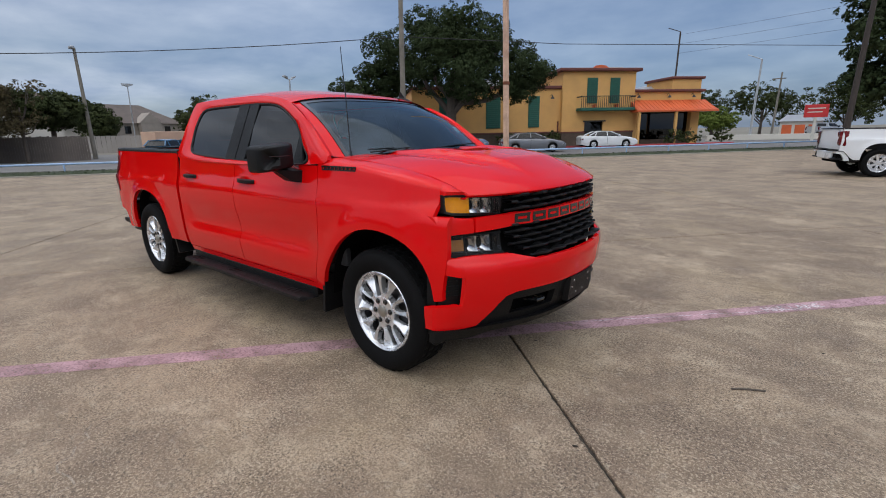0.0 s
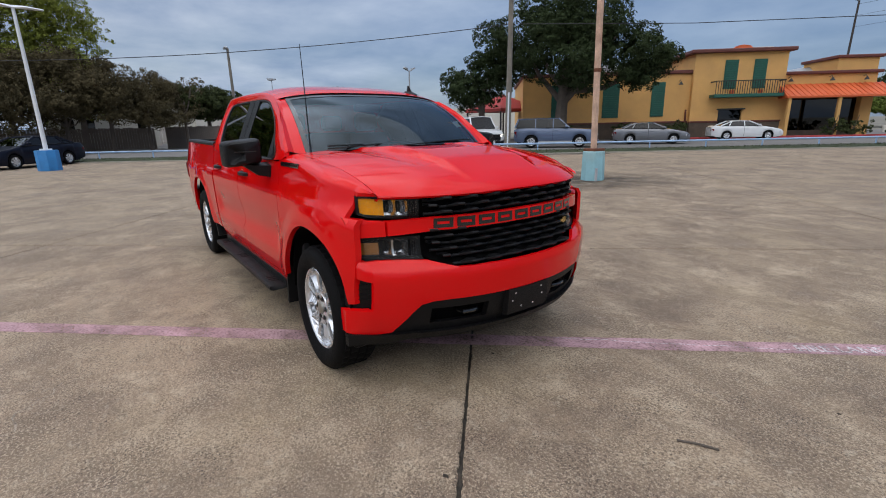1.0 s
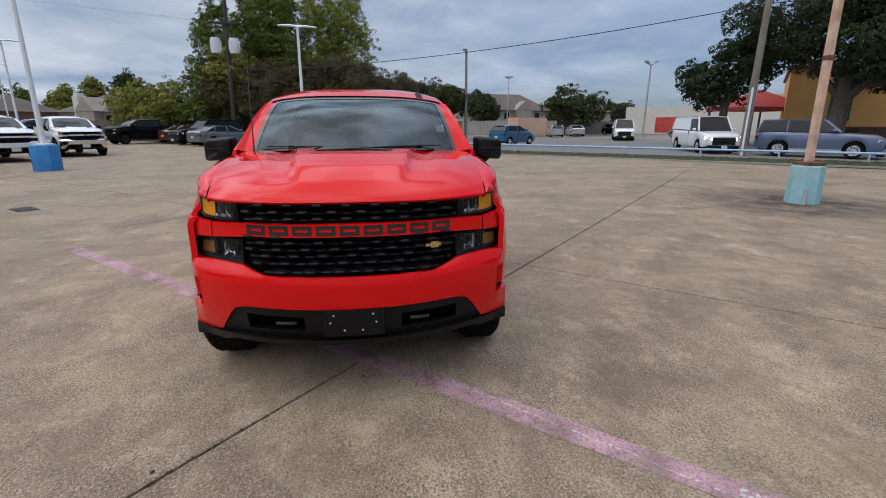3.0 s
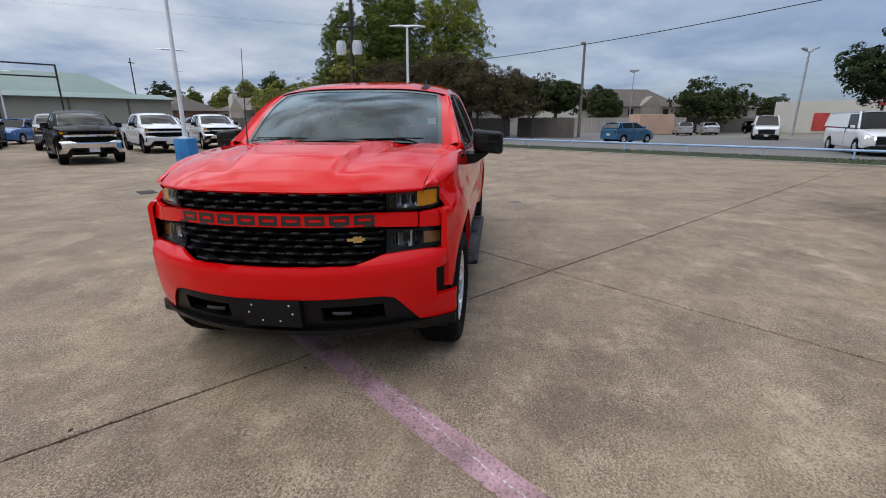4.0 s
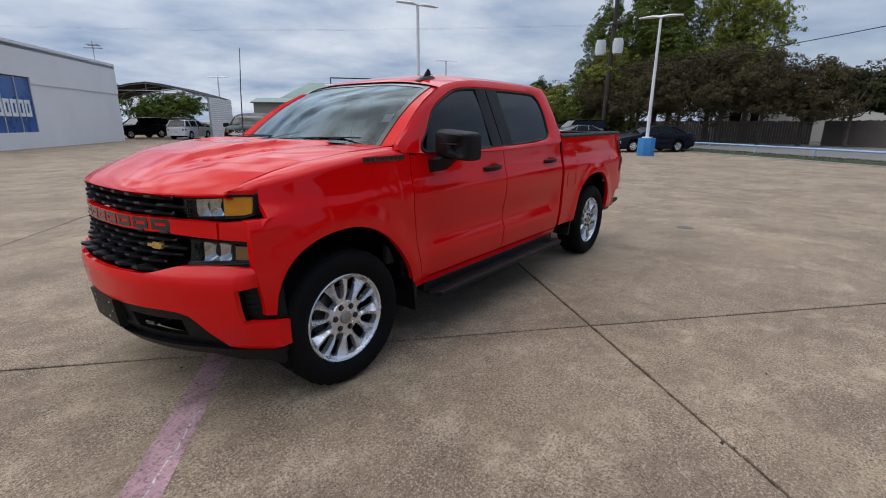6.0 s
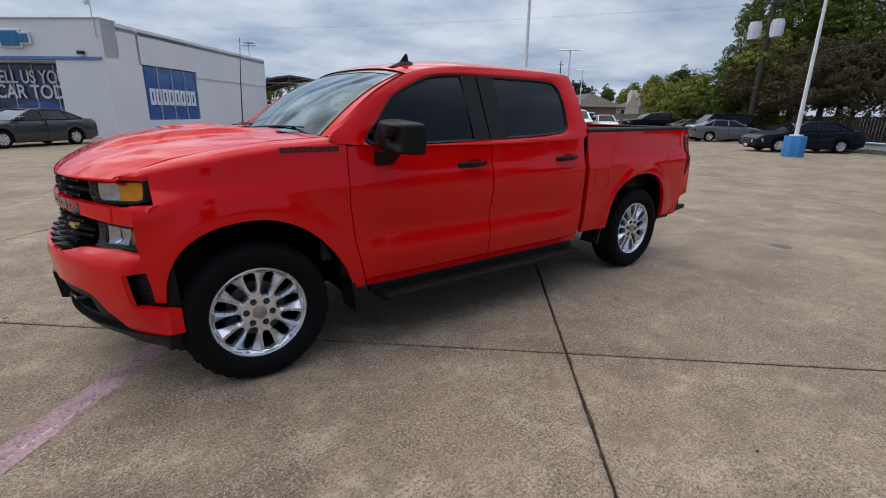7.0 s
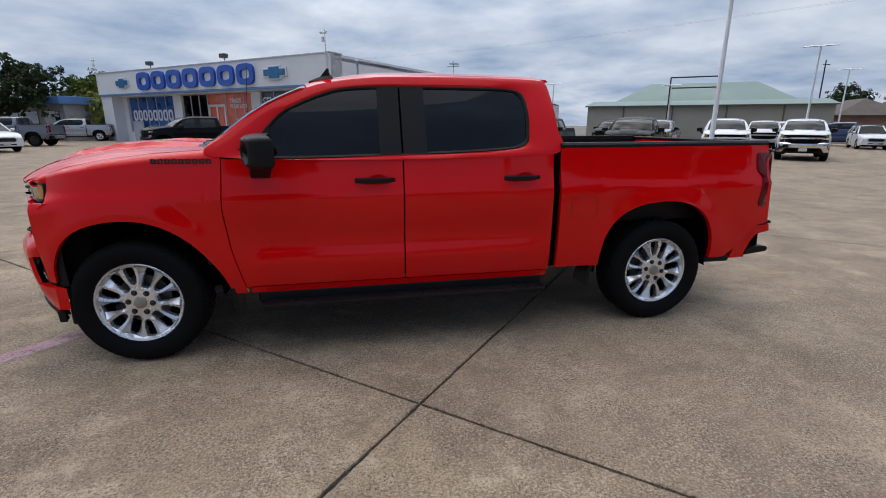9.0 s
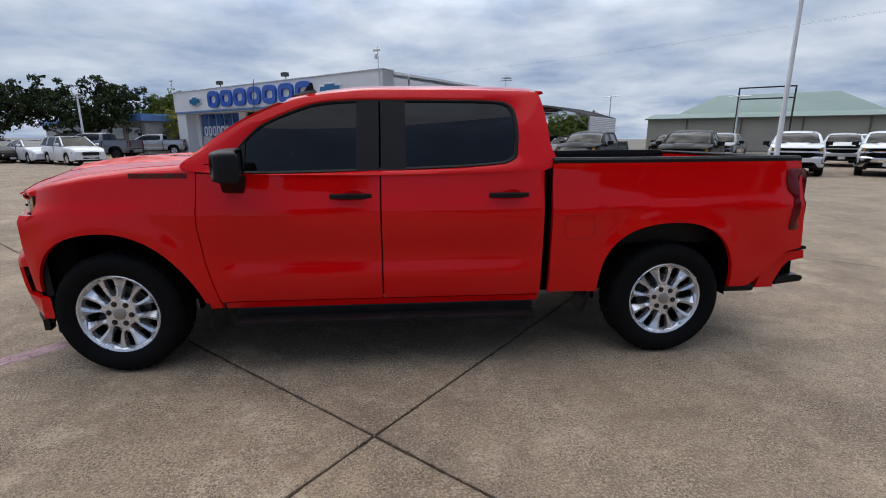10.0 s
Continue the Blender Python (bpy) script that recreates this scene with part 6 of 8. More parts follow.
for y in (-7.55, -3.8, -0.1):
    for x, q in ((0.1, 1), (9.6, -1)):
        part("post", Geo().box(x - 0.05, x + 0.05, y - 0.05, y + 0.05, 0, 3.55), GALV, canopy)
        part("knee_brace", Geo().tube([(x, y, 2.5), (x + 1.5 * q, y, 3.85)], 0.03, 5), GALV, canopy)
    part("rafter", Geo().tube([(0.1, y, 3.5), (1.9, y, 4.05), (3.6, y, 4.45), (4.85, y, 4.60), (6.1, y, 4.45), (7.8, y, 4.05), (9.6, y, 3.5)], 0.05, 6), GALV, canopy)
    part("king_post", Geo().tube([(4.85, y, 4.0), (4.85, y, 4.60)], 0.03, 5), GALV, canopy)
    part("tie_bar", Geo().tube([(1.5, y, 4.0), (8.2, y, 4.0)], 0.03, 5), GALV, canopy)
rows = [[(9.7 + (0.03 if k % 2 else 0), -7.65, 0.15 + 3.4 * k / 40), (9.7 + (0.03 if k % 2 else 0), 0.0, 0.15 + 3.4 * k / 40)] for k in range(41)]
part("end_sheet", Geo().grid(with_rim(rows, (-0.02, 0, 0))), CORR, canopy, "pale corrugated end wall", 0)

# ---- green-roofed metal hall ----
TAN = surf("tan_metal_wall", (0.36, 0.33, 0.27), 0.6, 0, 0.08, 0.3, 15)
MINT = surf("pale_green_metal_roof", (0.16, 0.235, 0.20), 0.5, 0.1, 0.08, 0.3, 10)
hall = thing("metal_hall", "long tan metal hall with pale green hipped roof", "warehouse", Matrix.Translation((-46.2, -52.6, 0)) @ Matrix.Rotation(radians(141), 4, "Z"))
part("wall", Geo().box(-14.5, 14.5, 0, 26, 0, 4.3), TAN, hall)
part("eave_roof", Geo().hull([(x, y, z) for x, y, z in ((-14.9, -0.5, 4.25), (14.9, -0.5, 4.25), (-14.9, 26, 4.25), (14.9, 26, 4.25), (-14.3, 3.0, 5.0), (14.3, 3.0, 5.0), (-14.3, 24, 5.0), (14.3, 24, 5.0))]), MINT, hall)
part("hipped_roof", Geo().hull([(x, y, z) for x, y, z in ((-11.5, 4, 4.9), (11.5, 4, 4.9), (-11.5, 22, 4.9), (11.5, 22, 4.9), (-7, 10, 7.8), (7, 10, 7.8), (-7, 16, 7.8), (7, 16, 7.8))]), MINT, hall)
for x in (-9.5, -3.2, 3.2, 9.4):
    part("downpipe", Geo().box(x - 0.1, x + 0.1, -0.15, 0, 0, 4.2), surf("brown_downpipe", (0.16, 0.12, 0.09), 0.6), hall)
part("gutter", Geo().box(-14.8, 14.8, -0.55, -0.38, 4.12, 4.28, 0.02), surf("dark_gutter", (0.10, 0.11, 0.10), 0.6), hall)
gate = thing("sign_frame", "empty tall steel sign frame before the hall", "frame", Matrix.Translation((-40.5, -47.0, 0)) @ Matrix.Rotation(radians(141), 4, "Z"))
for x in (-2.6, 2.6):
    part("frame_post", Geo().box(x - 0.08, x + 0.08, -0.08, 0.08, 0, 7.2), DARK_POLE, gate)
for z in (7.15, 5.95):
    part("frame_beam", Geo().box(-2.6, 2.6, -0.07, 0.07, z - 0.07, z + 0.07), DARK_POLE, gate)

# ---- fences, houses, far buildings ----
FENCE = surf("weathered_grey_fence_boards", (0.17, 0.14, 0.12), 0.9, 0, 0.25, 0.8, 20, 0.2, island=0.4)
PALE_FENCE = surf("pale_concrete_fence", (0.36, 0.33, 0.30), 0.9, 0, 0.12, 0.5, 20, island=0.15)
PEACH = surf("peach_stucco", (0.55, 0.36, 0.26), 0.85, 0, 0.1, 0.5, 20)
TAUPE = surf("taupe_siding", (0.30, 0.26, 0.22), 0.85, 0, 0.15, 1.0, 15)
BRICKY = surf("brown_brick_wall", (0.24, 0.13, 0.09), 0.9, 0, 0.2, 1.2, 15, 0.2)
SHINGLE = surf("brown_roof_shingle", (0.13, 0.105, 0.09), 0.95, 0, 0.2, 0.8, 12, 0.2)
CREAM = surf("cream_siding", (0.58, 0.55, 0.49), 0.8, 0, 0.06, 0.5, 20)


def board_fence(x0, y0, x1, y1, h, mat, label, board=0.16):
    t = thing("board_fence", label, "fence")
    d = Vector((x1 - x0, y1 - y0, 0))
    n = int(d.length / board)
    d.normalize()
    yaw = math.atan2(d.y, d.x)
    shared = Geo().box(0, board * 0.94, -0.015, 0.015, 0, h).mesh("fence_board", mat, 0)
    rf = random.Random(7)
    for k in range(min(n, 280)):
        ob = part("fence_board", shared, mat, t)
        ob.matrix_basis = Matrix.Translation((x0 + d.x * board * k, y0 + d.y * board * k, rf.uniform(-0.05, 0.05) - 0.06)) @ Matrix.Rotation(yaw, 4, "Z")
    part("fence_rail", Geo().box(0, board * n, 0.016, 0.06, 0.5, 0.6, 0, Matrix.Translation((x0, y0, 0)) @ Matrix.Rotation(yaw, 4, "Z")), mat, t)
    return t


board_fence(-44.8, 3.2, -42.6, 8.6, 1.95, FENCE, "dark weathered board fence at the road")
board_fence(-70, -3, -62, 26, 2.1, PALE_FENCE, "long pale grey fence behind parked cars", 0.5)
board_fence(-44, -14, -46, 2.5, 1.9, FENCE, "weathered board fence below the trees", 0.2)
board_fence(-46, -32, -44, -15, 1.9, FENCE, "weathered board fence behind parked vehicles", 0.2)
solid("peach_enclosure", Geo().box(-2.2, 2.2, -1.5, 1.5, 0, 2.4, 0.03, Matrix.Translation((-59.3, 20.6, 0)) @ Matrix.Rotation(radians(100), 4, "Z")), PEACH, "peach stucco enclosure wall by the car park", "wall")
solid("dark_wall", Geo().box(-8, 8, -0.2, 0.2, 0, 2.0, 0.02, Matrix.Translation((-68, 34, 0)) @ Matrix.Rotation(radians(110), 4, "Z")), FENCE, "dark board wall behind parked cars", "wall")


def house(x, y, yaw, w, d, h, roof_h, wall, label, chimney=None):
    t = thing("house", label, "house", Matrix.Translation((x, y, 0)) @ Matrix.Rotation(radians(yaw), 4, "Z"))
    part("wall", Geo().box(-w / 2, w / 2, -d / 2, d / 2, 0, h), wall, t)
    part("roof", Geo().hull([(sx * (w / 2 + 0.4), sy * (d / 2 + 0.4), h - 0.05) for sx in (-1, 1) for sy in (-1, 1)] + [(sx * w * 0.22, 0, h + roof_h) for sx in (-1, 1)]), SHINGLE, t, "brown shingle roof", 20)
    part("gable", Geo().hull([(0.1 * w + a, -d / 2 - 1.2 + b, z) for a, z in ((-1.9, h), (1.9, h), (0, h + 1.7)) for b in (0, 2.5)]), wall, t, "", 20)
    part("gable_wall", Geo().box(0.1 * w - 1.7, 0.1 * w + 1.7, -d / 2 - 1.15, -d / 2, 0, h), wall, t)
    for k in (-0.32, -0.12, 0.32):
        part("window", Geo().box(k * w - 0.5, k * w + 0.5, -d / 2 - 0.05, -d / 2 + 0.02, h - 1.7, h - 0.5, 0.02), DARK_GLASS, t)
    if chimney:
        cx, cz = chimney
        part("chimney", Geo().box(cx - 0.55, cx + 0.55, -d / 2 - 0.6, -d / 2 + 0.5, 0, cz, 0.03), CREAM, t, "cream boxed chimney")
        part("chimney_cap", Geo().box(cx - 0.4, cx + 0.4, -d / 2 - 0.45, -d / 2 + 0.35, cz, cz + 0.35, 0.03), CREAM, t)
    return t


house(-66, -34, 60, 12, 9, 3.0, 2.4, TAUPE, "taupe house with brown roof and cream chimney", (-1.2, 4.9))
house(-76, -56, 60, 14, 9, 3.2, 2.4, BRICKY, "brick house with brown roof and cream chimney", (-3, 5.0))
house(-88, -42, 50, 14, 9, 3.3, 2.6, BRICKY, "brick house with brown roof and cream chimney", (2, 5.2))
house(-78, 10, 95, 13, 9, 5.2, 2.6, CREAM, "two-storey cream house behind the fence")
house(-92, 26, 100, 15, 10, 4.2, 3.2, TAUPE, "brown-roofed house beyond the car park")
house(-100, 44, 100, 13, 10, 4.2, 3.0, TAUPE, "brown-roofed house beyond the car park")
house(-56, -1, 90, 9, 7, 3.2, 1.6, CREAM, "pale low house behind the trees")
strip_mall = thing("strip_mall", "long white low shop building with mural wall", "shop building", Matrix.Translation((-62, 52, 0)) @ Matrix.Rotation(radians(50), 4, "Z"))
part("wall", Geo().box(-14, 16, 0, 12, 0, 4.3), CREAM, strip_mall)
part("stepped_gable", Geo().hull([(x, y, z) for x, z in ((3, 4.3), (12, 4.3), (10, 5.9), (5, 5.9)) for y in (1, 6)]), PEACH, strip_mall)
part("roof_unit", Geo().box(-2, 1, 3, 6, 4.3, 5.2, 0.05), GALV, strip_mall)
part("mural_panel", Geo().box(-9.3, -6.5, -0.06, -0.005, 0.3, 2.7), surf("red_blue_mural", (0.55, 0.06, 0.05), 0.7, 0, 0.4, 0.6, 3), strip_mall, "red mural panel")
part("mural_panel", Geo().box(-6.5, -5.2, -0.06, -0.005, 0.3, 2.7), surf("dark_blue_mural", (0.03, 0.08, 0.30), 0.7, 0, 0.3, 0.6, 3), strip_mall, "blue mural panel")
tent = thing("red_canopy", "red peaked canopy on posts behind the oak", "canopy", pose(-30.5, 30.7, 0))
part("canopy_roof", Geo().hull([(-2.6, -2.6, 2.9), (2.6, -2.6, 2.9), (-2.6, 2.6, 2.9), (2.6, 2.6, 2.9), (0, 0, 4.3), (-2.6, -2.6, 2.65), (2.6, -2.6, 2.65), (-2.6, 2.6, 2.65), (2.6, 2.6, 2.65)]), surf("red_canopy_cloth", (0.34, 0.04, 0.035), 0.8), tent)
for sx in (-1, 1):
    for sy in (-1, 1):
        part("canopy_post", Geo().box(sx * 2.4 - 0.06, sx * 2.4 + 0.06, sy * 2.4 - 0.06, sy * 2.4 + 0.06, 0, 2.7), IRON, tent)
far_block = thing("service_building", "low building with blue fascia behind trees", "building", Matrix.Translation((36, -56, 0)) @ Matrix.Rotation(radians(-41.5), 4, "Z"))
part("wall", Geo().box(-14, 18, -12, 0, 0, 3.2), surf("grey_beige_wall", (0.36, 0.35, 0.33), 0.85), far_block)
part("blue_fascia", Geo().box(-14.3, 18.3, -12.3, 0.4, 3.2, 3.9, 0.03), BAND_BLUE, far_block)
for k in range(7):
    part("bay_door", Geo().box(-13 + 4.4 * k, -10 + 4.4 * k, 0.0, 0.06, 0, 2.6), DARK_GLASS, far_block)
# right of the restaurant: storage sheds, red sign, wall
shed = thing("storage_shed", "pale storage building with orange roller doors", "shed", Matrix.Translation((-1.3, 92, 0)) @ Matrix.Rotation(radians(3), 4, "Z"))
part("wall", Geo().box(-2.7, 2.7, 0, 6, 0, 2.3), CREAM, shed)
part("roof", Geo().hull([(-3.0, -0.4, 2.25), (3.0, -0.4, 2.25), (-3.0, 6.4, 2.25), (3.0, 6.4, 2.25), (-2, 3, 3.3), (2, 3, 3.3)]), GALV, shed)
for k in range(3):
    part("roller_door", Geo().box(-2.4 + 1.7 * k, -1.1 + 1.7 * k, -0.06, -0.005, 0, 1.7), TERRA, shed)
sign = thing("red_sign", "small red roadside sign with plain pale bars", "sign", Matrix.Translation((1.72, 57.1, 0)) @ Matrix.Rotation(radians(10), 4, "Z"))
part("sign_post", Geo().box(-0.12, 0.12, -0.1, 0.1, 0, 2.3), CREAM, sign)
part("sign_panel", Geo().box(-0.95, 0.95, -0.12, 0.12, 2.3, 3.5, 0.03), surf("red_sign_face", (0.55, 0.03, 0.03), 0.5), sign)
for k in range(2):
    part("sign_bar", Geo().box(-0.7, 0.7 - 0.2 * k, -0.14, -0.125, 3.1 - 0.35 * k, 3.2 - 0.35 * k), CREAM, sign)
solid("low_wall", Geo().box(-9, 11, -0.15, 0.15, 0, 0.65, 0.02, Matrix.Translation((-1, 66, 0)) @ Matrix.Rotation(radians(35), 4, "Z")), CREAM, "low pale wall beyond the restaurant", "wall")
for x, y, h, mt, lab in ((-17, 78, 15.5, DARK_POLE, "tall dark timber utility pole"), (-6.2, 78, 10.5, GALV, "tall grey street lamp"), (-4.6, 88, 9.5, WOOD_POLE, "timber utility pole with cross arms"), (4.1, 33.1, 10.5, DARK_POLE, "leaning dark timber pole beside the oak"), (-98.8, -81.3, 15.0, DARK_POLE, "tall dark timber utility pole")):
    t = thing("utility_pole", lab, "utility pole", pose(x, y, 0))
    part("pole_shaft", Geo().tube([(0, 0, 0), (0.3, 0, h)], [0.17, 0.11], 8), mt, t)
    if mt is not GALV and x != -17:
        part("cross_arm", Geo().box(-0.9, 0.9, -0.06, 0.06, h - 1.0, h - 0.85), mt, t)
    else:
        part("lamp_arm", Geo().tube([(0.3, 0, h), (-1.5, 0.3, h + 0.8)], 0.06, 6), mt, t)


# ---- parked vehicles ----
def paint(name, c, rough=0.35, metal=0.0, coat=1.0, spec=0.5):
    return surf(name, c, rough, metal, 0.05, 1.0, 120, 0, coat, spec)


V_WHITE, V_BLACK, V_NAVY = paint("white_car_paint", (0.72, 0.73, 0.74)), paint("black_car_paint", (0.004, 0.004, 0.005), 0.35, 0, 0.18, 0.05), paint("dark_navy_car_paint", (0.008, 0.010, 0.019), 0.35, 0, 0.25, 0.06)
V_GREY, V_SILVER, V_BLUE = paint("grey_car_paint", (0.16, 0.165, 0.18), 0.35, 0.5), paint("silver_car_paint", (0.45, 0.46, 0.47), 0.35, 0.5), paint("bright_blue_car_paint", (0.02, 0.12, 0.36))
V_SLATE, V_DKRED, V_TEAL = paint("slate_blue_car_paint", (0.085, 0.12, 0.20), 0.4, 0.2), paint("dark_red_car_paint", (0.10, 0.02, 0.02)), paint("teal_blue_car_paint", (0.012, 0.10, 0.20))
V_CHARCOAL = paint("charcoal_car_paint", (0.045, 0.047, 0.052), 0.35, 0.3, 0.8, 0.3)
V_DKBLUE = paint("deep_blue_car_paint", (0.02, 0.05, 0.14))
CAR_GLASS = glass("car_window_glass", (0.05, 0.06, 0.07), 0.0, 1.45)
PLATE = surf("pale_plate", (0.6, 0.6, 0.6), 0.5)
HEADLAMP = surf("pale_headlamp", (0.62, 0.63, 0.64), 0.12, 0.3, 0.1, 20, 60, 0, 1.0)
LIT = bpy.data.materials.new("lit_headlamp")
LIT.use_nodes = True
LIT.node_tree.nodes["Principled BSDF"].inputs["Emission Color"].default_value = (1, 0.93, 0.8, 1)
LIT.node_tree.nodes["Principled BSDF"].inputs["Emission Strength"].default_value = 4.0

KINDS = {
    # length, width, front axle x, rear axle x, wheel radius, floor, tops of nose/bonnet/belt/deck, roof, cab stations
    "sedan": dict(L=4.85, W=1.82, fa=1.42, ra=-1.36, r=0.325, lo=0.20, nose=0.70, hood=0.98, belt=1.0, deck=1.05, H=1.45, cab=(0.95, 0.10, -1.05, -1.80)),
    "hatch": dict(L=3.95, W=1.68, fa=1.22, ra=-1.28, r=0.30, lo=0.20, nose=0.75, hood=1.02, belt=1.05, deck=1.08, H=1.50, cab=(0.85, 0.05, -1.55, -1.92)),
    "suv": dict(L=5.15, W=2.0, fa=1.52, ra=-1.48, r=0.39, lo=0.32, nose=1.0, hood=1.18, belt=1.22, deck=1.25, H=1.87, cab=(0.90, 0.20, -2.30, -2.52)),
    "crossover": dict(L=4.42, W=1.81, fa=1.30, ra=-1.34, r=0.345, lo=0.24, nose=0.85, hood=1.06, belt=1.08, deck=1.12, H=1.66, cab=(0.95, 0.20, -1.75, -2.12)),
    "pickup": dict(L=5.88, W=2.04, fa=1.8725, ra=-1.8725, r=0.41, lo=0.38, nose=1.14, hood=1.34, belt=1.33, deck=1.40, H=1.91, cab=(1.40, 0.55, -0.82, -0.98)),
    "van": dict(L=5.7, W=2.0, fa=1.75, ra=-1.70, r=0.37, lo=0.35, nose=1.0, hood=1.20, belt=1.22, deck=1.3, H=2.08, cab=(1.62, 1.05, -2.72, -2.80)),
}
CAR_WHEELS = {}


def car_wheel_mesh(r, rim_mat):
    key = (r, rim_mat.name)
    if key not in CAR_WHEELS:
        w = 0.11 if r < 0.36 else 0.13
        tyre = Geo().lathe([(r * 0.64, -w), (r * 0.85, -w * 1.05), (r * 0.97, -w * 0.9), (r, -w * 0.6), (r, w * 0.6), (r * 0.97, w * 0.9), (r * 0.85, w * 1.05), (r * 0.64, w * 0.85)], 28)
        rim = Geo().lathe([(r * 0.66, w * 0.86), (r * 0.61, w * 0.8), (r * 0.60, w * 0.3), (0.05, w * 0.25)], 28)
        rim.lathe([(0, w * 0.8), (r * 0.16, w * 0.78), (r * 0.18, w * 0.3)], 16)
        for k in range(7):
            rim.hull([(a, b, c * q) for a, b, q in ((r * 0.12, w * 0.76, 0.028), (r * 0.63, w * 0.82, 0.042), (r * 0.12, w * 0.45, 0.028), (r * 0.63, w * 0.45, 0.042)) for c in (-1, 1)], Matrix.Rotation(2 * math.pi * k / 7, 4, "Y"))
        dark = Geo().lathe([(0, w * 0.28), (r * 0.6, w * 0.28)], 24)
        CAR_WHEELS[key] = tyre.mesh("tyre", TYRE), rim.mesh("rim", rim_mat), dark.mesh("rim_back", DARK)
    return CAR_WHEELS[key]


def vehicle(kind, colour, x, y, yaw, label, category, rim=None, chrome=0, lit=False, group="", lower=None, cover=False):
    k = KINDS[kind]
    L, W, H, r, lo = k["L"], k["W"], k["H"], k["r"], k["lo"]
    t = thing({"sedan": "sedan_car", "hatch": "hatchback_car", "suv": "suv_car", "crossover": "crossover_car", "van": "cargo_van"}[kind], label, category, Matrix.Translation((x, y, 0)) @ Matrix.Rotation(radians(yaw), 4, "Z"), group)
    hw, xf, xr = W / 2, L / 2 + 0.03, -L / 2
    c0, c1, c2, c3 = k["cab"]
    deck = k["deck"]
    top = [(xr, deck - 0.12), (xr + 0.12, deck), (c3, deck), (c3 + 0.01, k["belt"] + 0.02), (c0, k["hood"]), (c0 + 0.25, k["hood"] - 0.005), (xf - 0.35, k["nose"] + 0.10), (xf - 0.08, k["nose"]), (xf, k["nose"] - 0.10)]
    plan = lambda px: hw * (1 - 0.16 * max(0, (px - xf + 0.75) / 0.75) ** 2.2 - 0.10 * max(0, (xr + 0.6 - px) / 0.6) ** 2.2)
    R = r + 0.05
    xs = set(np.linspace(xr, xf, 30).round(3))
    for ax in (k["fa"], k["ra"]):
        xs |= {round(ax + R * math.cos(math.pi * j / 10), 3) for j in range(11)}
    body = Geo()
    sides = {1: [], -1: []}
    lids = []
    for px in sorted(xs):
        low = lo + 0.10 * max(0, (px - xf + 0.4) / 0.4) + 0.12 * max(0, (xr + 0.5 - px) / 0.5)
        for ax in (k["fa"], k["ra"]):
            if abs(px - ax) < R:
                low = max(low, r + math.sqrt(max(0, R * R - (px - ax) ** 2)))
        zt, w = mid(top, px), plan(px)
        for s in (1, -1):
            sides[s].append([(px, s * w * q, low + (zt - low) * u) for u, q in ((0, 0.95), (0.12, 0.985), (0.35, 1.0), (0.62, 0.995), (0.75, 0.985), (0.92, 0.955), (0.985, 0.93), (1.0, 0.90))])
        lids.append([(px, w * q, zt + 0.03 * (1 - (q / 0.9) ** 2) * (1 if px > c0 or kind == "sedan" else 0)) for q in np.linspace(-0.9, 0.9, 9)])
    for s in (1, -1):
        body.grid(with_rim(sides[s], (0, -s * 0.05, 0)))
    body.grid(lids)
    w0 = plan(xf) * 0.95
    body.grid([[(xf + 0.035 * (1 - (q / w0) ** 2) - 0.02 * abs(z - 0.55), q, z) for q in np.linspace(-w0, w0, 9)] for z in np.linspace(lo + 0.08, mid(top, xf) + 0.005, 5)])
    w1 = plan(xr) * 0.95
    body.grid([[(xr - 0.02 * (1 - (q / w1) ** 2), q, z) for q in np.linspace(-w1, w1, 7)] for z in np.linspace(lo + 0.1, mid(top, xr) + 0.005, 4)])
    part("body", body, colour, t, smooth=32)
    part("underbody", Geo().box(xr + 0.2, xf - 0.2, -hw * 0.72, hw * 0.72, lo - 0.03, lo + 0.42), DARK, t)
    if lower:
        part("lower_cladding", Geo().box(k["ra"] + R, k["fa"] - R, -hw * 0.985, hw * 0.985, lo - 0.02, lo + 0.13, 0.03), lower, t)
    # cabin: glass shell, pillars, roof
    zb, wb, wt = k["belt"] + 0.005, hw * 0.905, hw * (0.70 if kind not in ("van", "suv") else 0.76)
    B = {(a, s): Vector((px, s * wb, zb if a < 2 else max(zb, deck))) for a, px in enumerate((c0, c0 - 0.02, c3 + 0.02, c3)) for s in (1, -1)}
    zr = H - 0.05
    T = {(0, s): Vector((c1, s * wt, zr)) for s in (1, -1)}
    T.update({(1, s): Vector((c2, s * wt, zr - 0.01)) for s in (1, -1)})
    pane = lambda a, b, c, d: outward(Geo().add([a, b, c, d], [(0, 1, 2, 3)]), (0.5 * (c1 + c2), 0, zb - 0.3))
    inn = lambda p, q, f: p.lerp(q, f)
    side_mat = colour if cover else CAR_GLASS
    for s in (1, -1):
        part("side_window", pane(B[0, s], B[3, s], T[1, s], T[0, s]), side_mat if not cover else colour, t)
        if cover:
            f0, f1 = 0.04, 0.30
            n = Vector((0, s * 0.012, 0.004))
            part("door_window", pane(inn(B[0, s], B[3, s], f0) + n, inn(B[0, s], B[3, s], f1) + n, inn(T[0, s], T[1, s], f1) * 0.86 + inn(B[0, s], B[3, s], f1) * 0.14 + n, inn(T[0, s], T[1, s], 0.02) * 0.86 + inn(B[0, s], B[3, s], 0.10) * 0.14 + n), CAR_GLASS, t)
        for a, b, rr in ((B[0, s], T[0, s], 0.045), (B[3, s], T[1, s], 0.05)):
            part("pillar", Geo().tube([a, b], rr, 6), colour, t)
